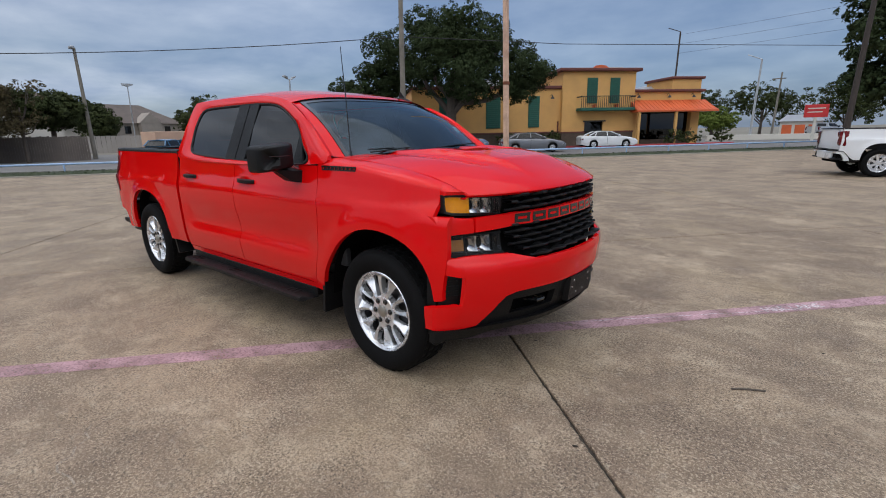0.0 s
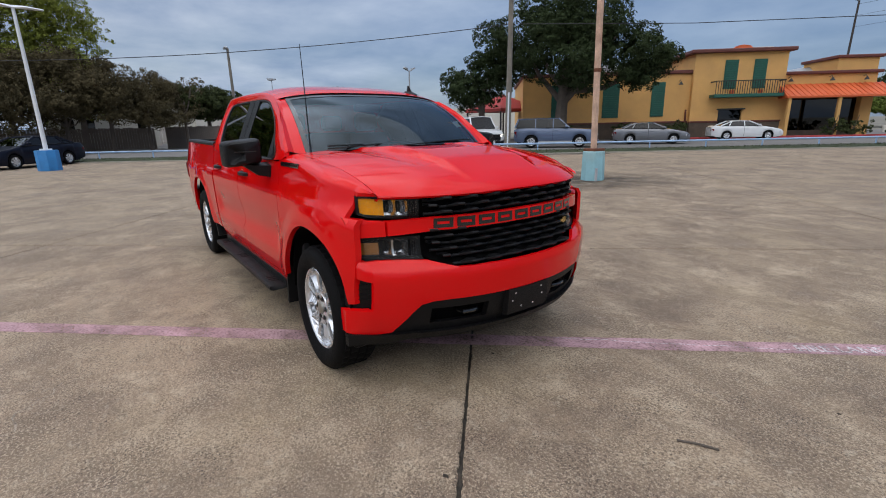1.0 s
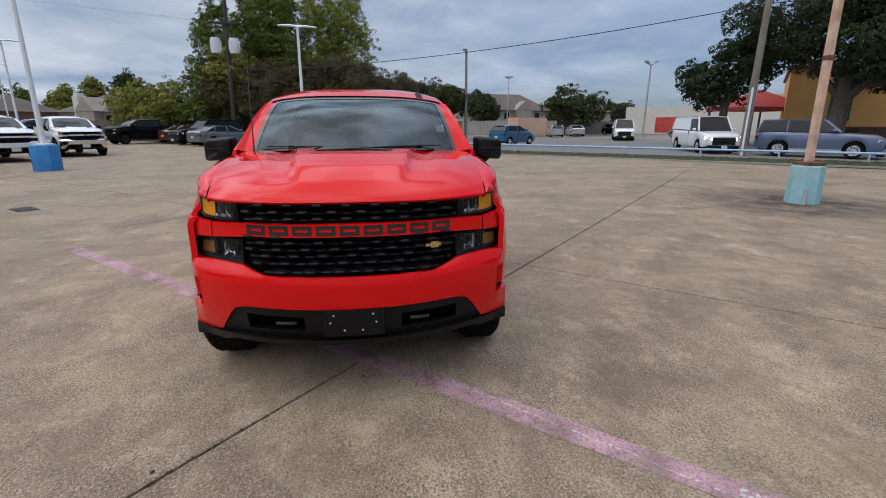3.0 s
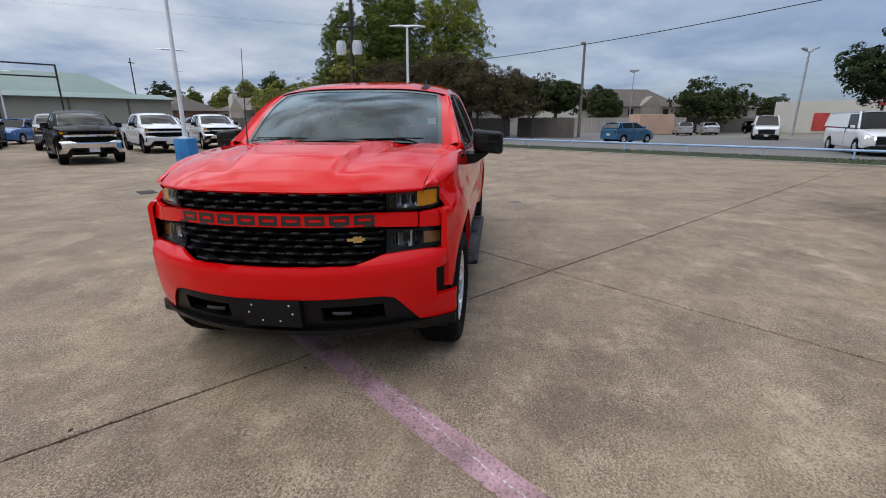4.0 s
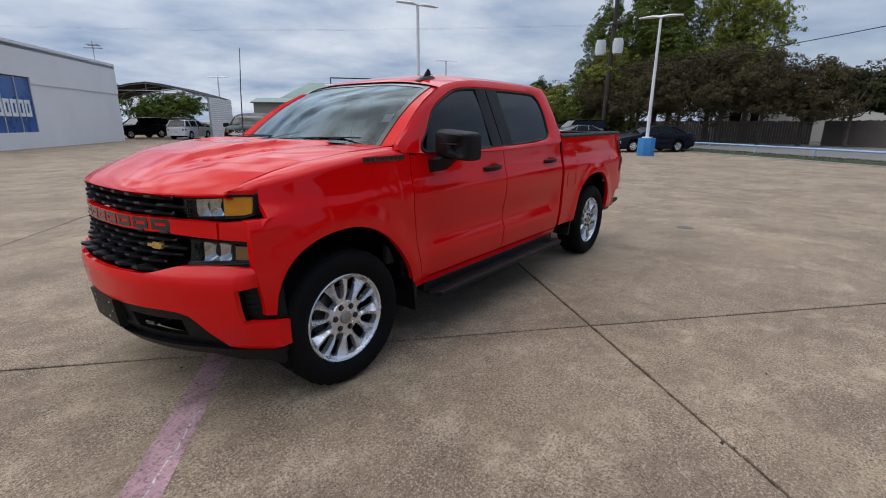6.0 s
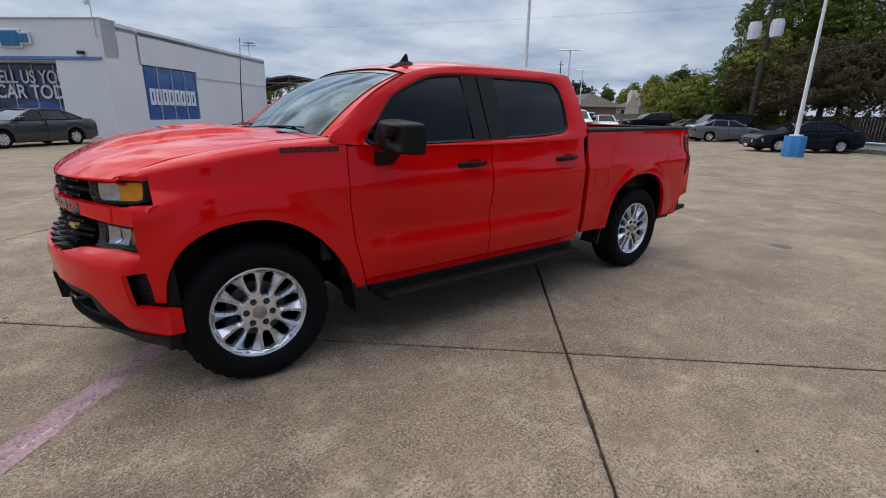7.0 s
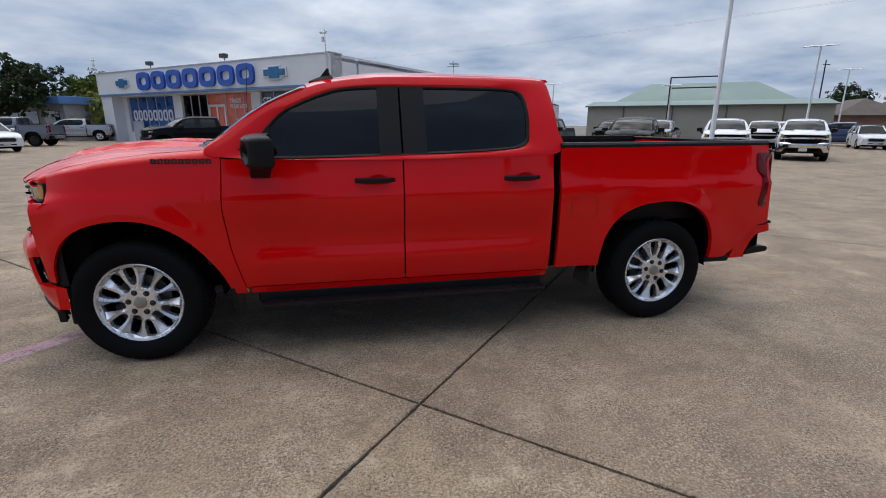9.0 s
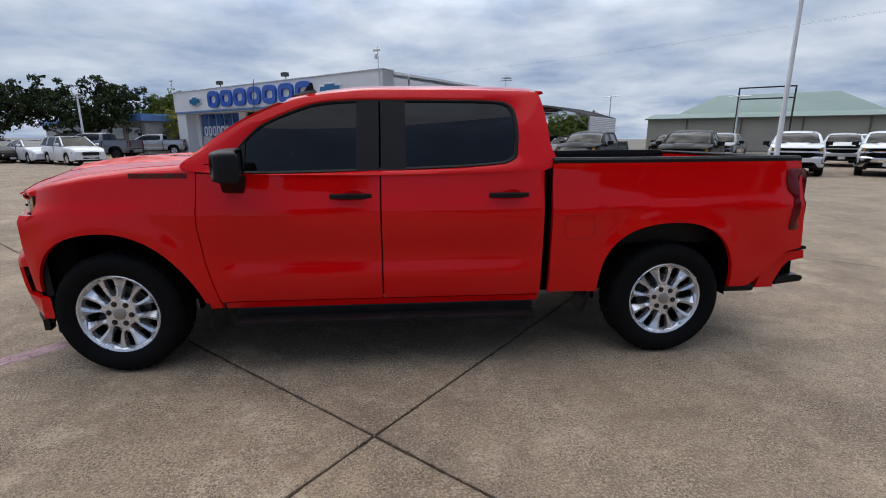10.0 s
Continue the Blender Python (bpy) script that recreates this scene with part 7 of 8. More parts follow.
        nb = {"sedan": (0.42, 0.80), "hatch": (0.42, 0.82), "suv": (0.30, 0.62), "crossover": (0.38, 0.72), "van": ()}[kind]
        for f in nb:
            part("door_pillar", Geo().tube([inn(B[0, s], B[3, s], f), inn(T[0, s], T[1, s], max(0.02, min(0.98, (f * (c0 - c3) - (c0 - c1)) / (c1 - c2))))], 0.04, 5), colour, t)
        part("belt_moulding", Geo().tube([B[0, s] + Vector((0, s * 0.01, 0.0)), B[3, s] + Vector((0, s * 0.01, 0.0))], 0.018, 5), CHROME if chrome else BLACK_TRIM, t)
        for f in nb[:1] or (0.3,):
            px = c0 + (c3 - c0) * f
            part("door_gap", Geo().box(px - 0.006, px + 0.006, s * (hw * 0.955), s * (hw * 1.001), lo + 0.1, zb - 0.02), DARK, t)
            part("door_handle", Geo().box(px + 0.10, px + 0.30, s * hw * 0.97, s * (hw + 0.012), zb - 0.16, zb - 0.12, 0.01), colour if not chrome else CHROME, t)
        part("door_mirror", Geo().box(c0 - 0.30, c0 - 0.12, s * (hw + 0.02), s * (hw + 0.18), zb + 0.02, zb + 0.15, 0.03), colour, t)
    part("windscreen", pane(B[0, 1], B[0, -1], T[0, -1], T[0, 1]), CAR_GLASS, t)
    part("rear_window", pane(B[3, 1], B[3, -1], T[1, -1], T[1, 1]), CAR_GLASS if not cover else colour, t)
    roof = [[(px, wt * q * 1.03, zr + 0.05 * (1 - q * q) - 0.03 * (2 * (px - c2) / (c1 - c2) - 1) ** 2 + 0.012) for q in np.linspace(-1, 1, 9)] for px in np.linspace(c2 - 0.06, c1 + 0.05, 8)]
    part("roof", Geo().grid(with_rim(roof, (0, 0, -0.04))), colour, t)
    part("seat_row", Geo().box(c1 - 0.75, c1 - 0.60, -hw * 0.66, hw * 0.66, lo + 0.3, zb + 0.22, 0.06), CABIN, t)
    part("dashboard", Geo().box(c0 - 0.45, c0 - 0.1, -hw * 0.8, hw * 0.8, lo + 0.4, zb - 0.03, 0.05), CABIN, t)
    # front and rear details
    nz = k["nose"]
    big = kind in ("suv", "van")
    gz0, gz1 = (nz - 0.52, nz - 0.12) if big else (nz - 0.30, nz - 0.10)
    gw = plan(xf) * (0.72 if big else 0.55)
    gr = part("grille", Geo().box(xf - 0.04, xf + 0.045, -gw, gw, gz0, gz1, 0.02), BLACK_TRIM, t)
    for j in range(4 if big else 2):
        z = gz0 + (gz1 - gz0) * (j + 0.5) / (4 if big else 2)
        part("grille_bar", Geo().box(xf + 0.03, xf + 0.06, -gw * 0.96, gw * 0.96, z - 0.018, z + 0.018, 0.008), CHROME if chrome == 2 or (chrome and j in (0, 2)) else BLACK_GLOSS, gr)
    if big:
        part("front_bumper", Geo().box(xf - 0.25, xf + 0.12, -plan(xf) * 0.99, plan(xf) * 0.99, nz - 0.76, nz - 0.53, 0.05), CHROME if chrome else (colour if kind != "van" else BLACK_TRIM), t)
        part("lower_valance", Geo().box(xf - 0.25, xf + 0.06, -plan(xf) * 0.95, plan(xf) * 0.95, nz - 0.88, nz - 0.75, 0.03), BLACK_TRIM, t)
    else:
        part("lower_intake", Geo().box(xf - 0.05, xf + 0.035, -gw, gw, lo + 0.12, lo + 0.22, 0.02), BLACK_TRIM, t)
    for s in (1, -1):
        hl = Geo().hull([(xf - 0.0, s * gw * 1.03, z) for z in (nz - 0.27, nz - 0.13)] + [(xf + 0.045, s * gw * 1.03, z) for z in (nz - 0.26, nz - 0.14)] + [(xf - 0.28, s * plan(xf - 0.28) * 1.0, z) for z in (nz - 0.22, nz - 0.07)] + [(xf - 0.10, s * plan(xf - 0.05) * 1.0, z) for z in (nz - 0.27, nz - 0.12)])
        part("headlight", hl, LIT if lit else HEADLAMP, t, "pale headlamp")
        zt = mid(top, xr) - 0.10
        hh = 0.40 if big else 0.16
        part("tail_lamp", Geo().hull([(xr - 0.025, s * w1 * 0.78, z) for z in (zt - hh, zt)] + [(xr + 0.02, s * w1 * 1.05, z) for z in (zt - hh, zt)] + [(xr + 0.16, s * plan(xr + 0.16) * 1.0, z) for z in (zt - hh * 0.9, zt)]), TAIL, t, "dark red tail lamp")
        for ax in (k["fa"], k["ra"]):
            wh = new("wheel")
            wh.parent = t
            wh.matrix_basis = Matrix.Translation((ax, s * (hw - 0.13), r)) @ Matrix.Diagonal((1, s, 1, 1))
            tm, rm, dm = car_wheel_mesh(r, rim or ALLOY)
            part("tyre", tm, TYRE, wh)
            part("rim", rm, rim or ALLOY, wh)
            part("rim_back", dm, DARK, wh)
            part("arch_liner", Geo().grid([[(ax + R * math.cos(a), s * q, r + R * math.sin(a)) for a in np.linspace(0, math.pi, 10)] for q in (hw * 0.70, hw * 0.97)]), DARK, t)
    part("plate", Geo().box(xf + (0.12 if big else 0.04), xf + (0.135 if big else 0.055), -0.15, 0.15, nz - (0.70 if big else 0.45), nz - (0.55 if big else 0.33)), PLATE, t)
    part("plate", Geo().box(xr - 0.04, xr - 0.022, -0.15, 0.15, lo + 0.35, lo + 0.50), PLATE, t)
    return t


DARK_RIM = surf("black_wheel_paint", (0.02, 0.02, 0.02), 0.35, 0.2)
HA = 48.5


def front_at(kind, x, y, yaw):
    """Centre of a vehicle whose front stands at x, y."""
    d = KINDS[kind]["L"] / 2
    return x - d * math.cos(radians(yaw)), y - d * math.sin(radians(yaw)), yaw


def wheel_at(kind, x, y, yaw, front, side):
    """Centre of a vehicle one of whose wheels stands at x, y."""
    k = KINDS[kind]
    px, py = (k["fa"] if front else k["ra"]), side * (k["W"] / 2 - 0.05)
    c, s = math.cos(radians(yaw)), math.sin(radians(yaw))
    return x - px * c + py * s, y - px * s - py * c, yaw


PICKUP_PLAIN = {"badge_bar", "wheel", "seat", "head_rest", "steering_wheel", "step_tread", "step_bracket", "plate_bolt", "tow_hook", "price_sticker", "rear_view_mirror", "fuel_door_edge", "whip_aerial", "gold_emblem", "duct_fin", "mirror_indicator_line", "axle", "bezel_ribs", "handle_recess"}
PAINTED = {}


def parked_pickup(colour, x, y, yaw, label, chrome=0, rim=None, group=""):
    """A parked pickup with the panels of the red truck in its own paint; chrome 1 is a bright bumper and bar, 2 a bright grille too."""
    t = thing("parked_pickup", label, "pickup truck", Matrix.Translation((x, y, 0)) @ Matrix.Rotation(radians(yaw), 4, "Z"), group)

    def finish(name, mat):
        if name == "front_bumper" or name in ("rear_bumper", "bumper_middle"):
            return CHROME if chrome else colour
        if name == "grille_crossbar" and chrome:
            return CHROME
        if name == "grille_bar" and chrome == 2:
            return CHROME
        if name in ("windscreen", "front_side_window", "rear_side_window"):
            return CAR_GLASS
        return colour if mat is RED else mat

    def take(source, parent):
        name = source.name.split(".")[0]
        if name in PICKUP_PLAIN:
            return
        mat = finish(name, source.data.materials[0])
        me = source.data
        if mat is not me.materials[0]:
            key = (me.name, mat.name)
            if key not in PAINTED:
                PAINTED[key] = me.copy()
                PAINTED[key].materials[0] = mat
            me = PAINTED[key]
        ob = part(name, me, mat, parent)
        ob.visible_shadow = source.visible_shadow
        for child in source.children:
            take(child, ob)

    for source in truck.children:
        take(source, t)
    part("front_plate", Geo().box(2.79, 2.80, -0.15, 0.16, 0.45, 0.60), PLATE, t, "pale plate")
    tm, rm, dm = car_wheel_mesh(0.41, rim or ALLOY)
    for s in (1, -1):
        for ax in (AXF, AXR):
            wh = new("wheel")
            wh.parent = t
            wh.matrix_basis = Matrix.Translation((ax, s * 0.868, 0.41)) @ Matrix.Diagonal((1, s, 1, 1))
            part("tyre", tm, TYRE, wh)
            part("rim", rm, rim or ALLOY, wh)
            part("rim_back", dm, DARK, wh)
    return t


parked_pickup(V_BLACK, -12.3, -15.25, 50, "black crew-cab pickup with chrome bumper, parked", chrome=1, group="row of parked pickups")
parked_pickup(V_BLACK, -9.2, -18.35, 50, "black heavy-duty pickup with chrome grille, parked", chrome=2, group="row of parked pickups")
parked_pickup(V_WHITE, -18.25, -16.65, 50, "white crew-cab pickup with black grille, parked", rim=DARK_RIM, group="row of parked pickups")
parked_pickup(V_WHITE, -21.9, -15.7, 44, "white crew-cab pickup with chrome grille, parked", chrome=1, group="row of parked pickups")
parked_pickup(V_GREY, *front_at("pickup", -17.5, -21.5, 46), "dark grey pickup parked behind the front row", group="row of parked pickups")
parked_pickup(V_SILVER, *front_at("pickup", -24.5, -20.5, 46), "silver pickup parked behind the front row", group="row of parked pickups")
parked_pickup(V_WHITE, *front_at("pickup", -30, -24, 46), "white pickup parked in the back row", group="row of parked pickups")
vehicle("crossover", V_BLUE, -24.5, -31.5, 20, "bright blue crossover parked by the hall", "car")
vehicle("crossover", V_BLUE, -37, -31, 140, "bright blue crossover parked by the hall", "car")
parked_pickup(V_SILVER, -31.5, -42.5, 150, "silver pickup parked by the hall")
parked_pickup(V_BLACK, *front_at("pickup", -17, -26, 45), "black pickup parked by the hall")
vehicle("suv", V_BLACK, -14.6, -47.5, 15, "black sport utility parked under the carport", "car")
vehicle("crossover", V_WHITE, -16.6, -41.6, 215, "white hatchback backed under the carport", "car")
parked_pickup(V_BLACK, -20.5, -52, 160, "black pickup parked beyond the carport")
vehicle("sedan", V_NAVY, *wheel_at("sedan", -23.9, -5.05, -41.5, True, 1), "dark navy sedan parked beside the lamp post", "car")
vehicle("sedan", V_GREY, *wheel_at("sedan", -33.0, -9.6, 138.5, True, -1), "grey sedan parked facing the trees", "car")
vehicle("suv", V_BLACK, *wheel_at("suv", -33.0, -13.45, -41.5, True, 1), "black sport utility parked by the trees", "car")
vehicle("sedan", V_DKRED, -37.0, -15.0, 138.5, "dark red sedan parked by the trees", "car")
parked_pickup(V_BLACK, *wheel_at("pickup", -34.4, -19.0, -41.5, True, 1), "black crew-cab pickup parked by the trees", rim=DARK_RIM)
parked_pickup(V_DKBLUE, -40, -28.5, -41.5, "deep blue pickup parked near the houses")
vehicle("crossover", V_WHITE, -37.2, -24.0, 48.5, "white crossover parked near the houses", "car")
parked_pickup(V_WHITE, *wheel_at("pickup", 4.92, 15.86, 18, False, -1), "white pickup with chrome wheels crossing the lot")
vehicle("suv", V_SLATE, *wheel_at("suv", -17.0, 20.7, 41, False, -1), "slate blue sport utility with silver lower cladding", "car", lower=V_SILVER)
vehicle("sedan", V_GREY, *wheel_at("sedan", -14.6, 27.9, 40, False, -1), "grey sedan parked by the restaurant", "car")
vehicle("sedan", V_WHITE, *wheel_at("sedan", -12.4, 37.2, 40, False, -1), "white sedan at the drive-through window", "car")
vehicle("van", V_WHITE, *wheel_at("van", -20.3, 18.5, -15, True, -1), "white cargo van with lit headlamps", "van", lit=True, cover=True)
vehicle("van", V_WHITE, -42, 25.5, -25, "white service van with an open door", "van", cover=True)
vehicle("hatch", V_TEAL, -32.0, 10.8, 125, "teal blue hatchback driving along the road", "car")
vehicle("hatch", V_SILVER, -55, 23.0, 170, "silver hatchback parked by the peach wall", "car")
vehicle("sedan", V_SILVER, -58, 27.0, 170, "silver sedan parked by the peach wall", "car")
vehicle("crossover", V_BLACK, -62, 35, 10, "dark crossover parked by the far fence", "car")
vehicle("sedan", V_GREY, -50, 38, 180, "grey sedan parked by the mural", "car")
vehicle("sedan", V_CHARCOAL, *wheel_at("sedan", 4.9, -20.2, 40, True, 1), "dark grey sedan parked before the dealership", "car")
parked_pickup(V_BLACK, *wheel_at("pickup", 9.7, -23.4, 30, True, 1), "black crew-cab pickup parked before the dealership", rim=DARK_RIM)
vehicle("crossover", V_WHITE, 19.6, -26.4, 143, "white crossover parked by the dealership", "car")
vehicle("sedan", V_WHITE, 23.3, -28.6, 143, "white sedan parked by the dealership", "car")
vehicle("sedan", V_BLACK, 26.0, -29.2, 143, "black sedan parked by the dealership", "car")
parked_pickup(V_GREY, 22.5, -33.5, 0, "dark grey pickup parked by the dealership", rim=DARK_RIM)
parked_pickup(V_SILVER, 23.5, -44, 10, "silver pickup parked by the service building")
parked_pickup(V_BLACK, 29, -41, 10, "black pickup parked by the service building")
parked_pickup(V_SILVER, 2, 86, 60, "silver pickup on the far road")


# ---- trees ----
BARK = surf("grey_brown_bark", (0.10, 0.08, 0.065), 0.95, 0, 0.3, 3, 40, 0.5)


def leaf_mat(name, c):
    m = surf(name, c, 0.8, 0, 0.35, 0.7, 9, 0, 0, 0.08, island=0.40)
    return m


LEAF_BROWN, LEAF_LIME = leaf_mat("olive_brown_leaves", (0.105, 0.085, 0.044)), leaf_mat("bright_green_leaves", (0.27, 0.30, 0.055))
LEAF_OAK, LEAF_DARK = leaf_mat("live_oak_leaves", (0.044, 0.062, 0.026)), leaf_mat("dark_hedge_leaves", (0.055, 0.068, 0.026))
LEAF_MID, LEAF_YELLOW = leaf_mat("green_leaves", (0.13, 0.17, 0.036)), leaf_mat("yellow_green_leaves", (0.25, 0.26, 0.06))


def tree(x, y, h, blobs, n, size, leaves, label, trunk_r=0.3, seed=1, limbs=7, clump=0.55, shoots=0):
    """blobs: ellipsoids (dx, dy, z, rx, ry, rz) that the crown fills; n leaves gather in domed sprays with gaps between."""
    rs = np.random.RandomState(seed)
    t = thing("tree", label, "tree", pose(x, y, 0))
    low = min(b[2] - b[5] for b in blobs)
    g = Geo().tube([(0, 0, -0.1), (0.1 * trunk_r, 0, low * 0.5 + 0.2), (0.3 * trunk_r, 0.2 * trunk_r, low + 0.6), (0.2, 0.1, max(low + 1.5, h * 0.6))], [trunk_r * 1.25, trunk_r, trunk_r * 0.8, trunk_r * 0.3], 10)
    for k in range(limbs):
        b = blobs[k % len(blobs)]
        e = Vector((b[0], b[1], b[2])) + Vector(rs.uniform(-0.6, 0.6, 3) * np.array(b[3:6]))
        s = Vector((0, 0, low * rs.uniform(0.6, 1.0) + 0.5))
        mdl = s.lerp(e, 0.5) + Vector((0, 0, -0.06 * h))
        g.tube([s, mdl, e], [trunk_r * 0.55, trunk_r * 0.35, trunk_r * 0.1], 7)
    part("trunk", g, BARK, t)
    # smaller bunches stand out of the main masses and leave gaps between them
    bunches = [(b[0], b[1], b[2], b[3] * 0.80, b[4] * 0.80, b[5] * 0.80) for b in blobs]
    for b in blobs:
        for _ in range(11):
            q = rs.normal(size=3)
            q /= np.linalg.norm(q)
            f = rs.uniform(0.22, 0.42)
            bunches.append(tuple(np.array(b[:3]) + q * np.array(b[3:]) * rs.uniform(0.70, 1.0)) + tuple(np.array(b[3:]) * f))
    for k in range(shoots):
        b = blobs[k % len(blobs)]
        a, q = rs.uniform(0, 6.28), rs.uniform(0.1, 0.8)
        bunches.append((b[0] + b[3] * q * math.cos(a), b[1] + b[4] * q * math.sin(a), b[2] + b[5] * (0.98 - 0.45 * q * q), 0.26, 0.26, rs.uniform(0.7, 1.3)))
    bunches = np.array(bunches)
    area = (bunches[:, 3] * bunches[:, 5]) ** 0.9
    per = 26
    pick = rs.choice(len(bunches), n // per, p=area / area.sum())
    B = bunches[pick]
    d = rs.normal(size=(len(pick), 3))
    d /= np.linalg.norm(d, axis=1)[:, None]
    rad = np.where(rs.uniform(size=len(pick)) < 0.72, rs.uniform(0.82, 1.02, len(pick)), rs.uniform(0.2, 0.8, len(pick)))
    centre = B[:, :3] + d * B[:, 3:] * rad[:, None]
    cs = np.minimum(clump * rs.uniform(0.5, 1.2, len(pick)), 0.9 * B[:, 3] + 0.1)
    # every spray is a dome that looks outwards and up
    face = d + np.array([0, 0, 0.55]) + rs.normal(size=d.shape) * 0.25
    face = np.repeat(face / np.linalg.norm(face, axis=1)[:, None], per, axis=0)
    w = rs.normal(size=face.shape) * 0.62 + face
    w /= np.linalg.norm(w, axis=1)[:, None]
    P = np.repeat(centre, per, axis=0) + w * (np.repeat(cs, per) * rs.uniform(0.35, 1.0, len(w)) ** 0.6)[:, None] * np.array([1, 1, 0.75])
    nrm = w + rs.normal(size=w.shape) * 0.40
    u = np.cross(nrm, rs.normal(size=w.shape))
    u /= np.linalg.norm(u, axis=1)[:, None]
    v = np.cross(nrm, u)
    v /= np.linalg.norm(v, axis=1)[:, None]
    sz = size * rs.uniform(0.6, 1.3, len(P))[:, None]
    quad = np.stack([P - u * sz, P + v * sz * 0.5, P + u * sz, P - v * sz * 0.5], 1).reshape(-1, 3)
    me = bpy.data.meshes.new("crown")
    me.from_pydata(quad.tolist(), [], np.arange(4 * len(P)).reshape(-1, 4).tolist())
    me.materials.append(leaves)
    part("crown", me, leaves, t)
    return t


# live oaks by the restaurant
tree(-20.2, 27.2, 10.5, [(0, 0, 6.4, 4.6, 4.6, 2.6), (2.6, 2.2, 6.2, 3.4, 3.4, 2.4), (-2, -1.5, 7.6, 3.5, 3.5, 2.4), (1, 1, 8.7, 3.6, 3.6, 2.0), (4.4, 3.8, 5.6, 2.2, 2.2, 1.6)], 110000, 0.092, LEAF_OAK, "large dark green live oak beside the restaurant", 0.45, 4, 10, 0.5)
tree(-26.5, 24.6, 6.5, [(0, 0, 4.9, 2.6, 2.6, 2.0), (0.8, 0.8, 5.6, 1.9, 1.9, 1.5), (-1, -0.5, 4.2, 1.9, 1.9, 1.3)], 30000, 0.092, LEAF_OAK, "smaller live oak beside the road", 0.28, 5, 7, 0.4)
tree(6.5, 38.5, 11, [(0, 0, 6.5, 3.8, 3.8, 3.0), (1, -1, 4.2, 3.2, 3.2, 2.2), (0.5, 0.5, 9, 3, 3, 2)], 46000, 0.14, LEAF_OAK, "dark live oak beside a leaning pole", 0.4, 6, 8, 0.5)
# tree row behind the rail
k = 0
for x, y, h, w in ((-39.5, -9.5, 6.6, 2.7), (-40.5, -6.5, 7.0, 2.7), (-41.5, -3.6, 7.2, 2.8), (-42, -0.8, 7.0, 2.7), (-42.5, 1.8, 6.2, 2.2), (-40.8, -13.0, 6.8, 2.4)):
    k += 1
    tree(x, y, h, [(0, 0, h * 0.62, w, w, h * 0.34), (0.4, 0.6, h * 0.50, w * 0.95, w * 0.95, h * 0.18), (-0.4, 0.8, h * 0.80, w * 0.7, w * 0.7, h * 0.2)], 36000, 0.075, LEAF_BROWN, "dark bushy crape myrtle in a row", 0.14, 20 + k, 8, 0.5)
tree(-42.5, 4.6, 6.6, [(0, 0, 4.6, 1.7, 1.7, 1.9), (0.2, 0.3, 3.4, 1.8, 1.8, 1.0)], 1500, 0.09, LEAF_BROWN, "thin half-bare tree by the fence", 0.12, 31, 14, 0.5)
tree(-45.5, 7.0, 5.8, [(0, -0.6, 4.0, 2.5, 2.5, 1.7), (0.3, 0.6, 3.7, 1.9, 1.9, 1.3)], 26000, 0.11, LEAF_DARK, "round dark tree over the fence", 0.2, 32, 7, 0.5)
for j, (x, y, h) in enumerate(((-45.5, -8.5, 13.4), (-47, -5.5, 14.8), (-48, -2.6, 13.8), (-44.5, -11.5, 13.0), (-45.0, -14.8, 12.0), (-46.5, -10.0, 14.2))):
    tree(x, y, h, [(0, 0, h * 0.60, 2.7, 2.7, h * 0.30), (0.3, 0.4, h * 0.80, 2.0, 2.0, h * 0.20), (0, -0.4, h * 0.4, 2.6, 2.6, h * 0.2)], 40000, 0.085, LEAF_MID if j in (0, 3, 4) else LEAF_LIME, "tall green tree behind the row", 0.25, 40 + j, 7, 0.5, 26)
for j, (x, y, h, w) in enumerate(((-42.5, -15.5, 6.6, 3.0), (-43.0, -19.0, 5.6, 2.8), (-44.5, -22.5, 4.9, 2.4), (-41.5, -13.2, 8.2, 3.0))):
    tree(x, y, h, [(0, 0, h * 0.52, w, w, h * 0.42), (0.5, 0.6, h * 0.7, w * 0.7, w * 0.7, h * 0.26), (-0.6, 0.3, h * 0.3, w, w, h * 0.26)], 20000, 0.095, LEAF_YELLOW if j else LEAF_MID, "yellow-green shrubby tree by the fence", 0.18, 50 + j, 6, 0.5)
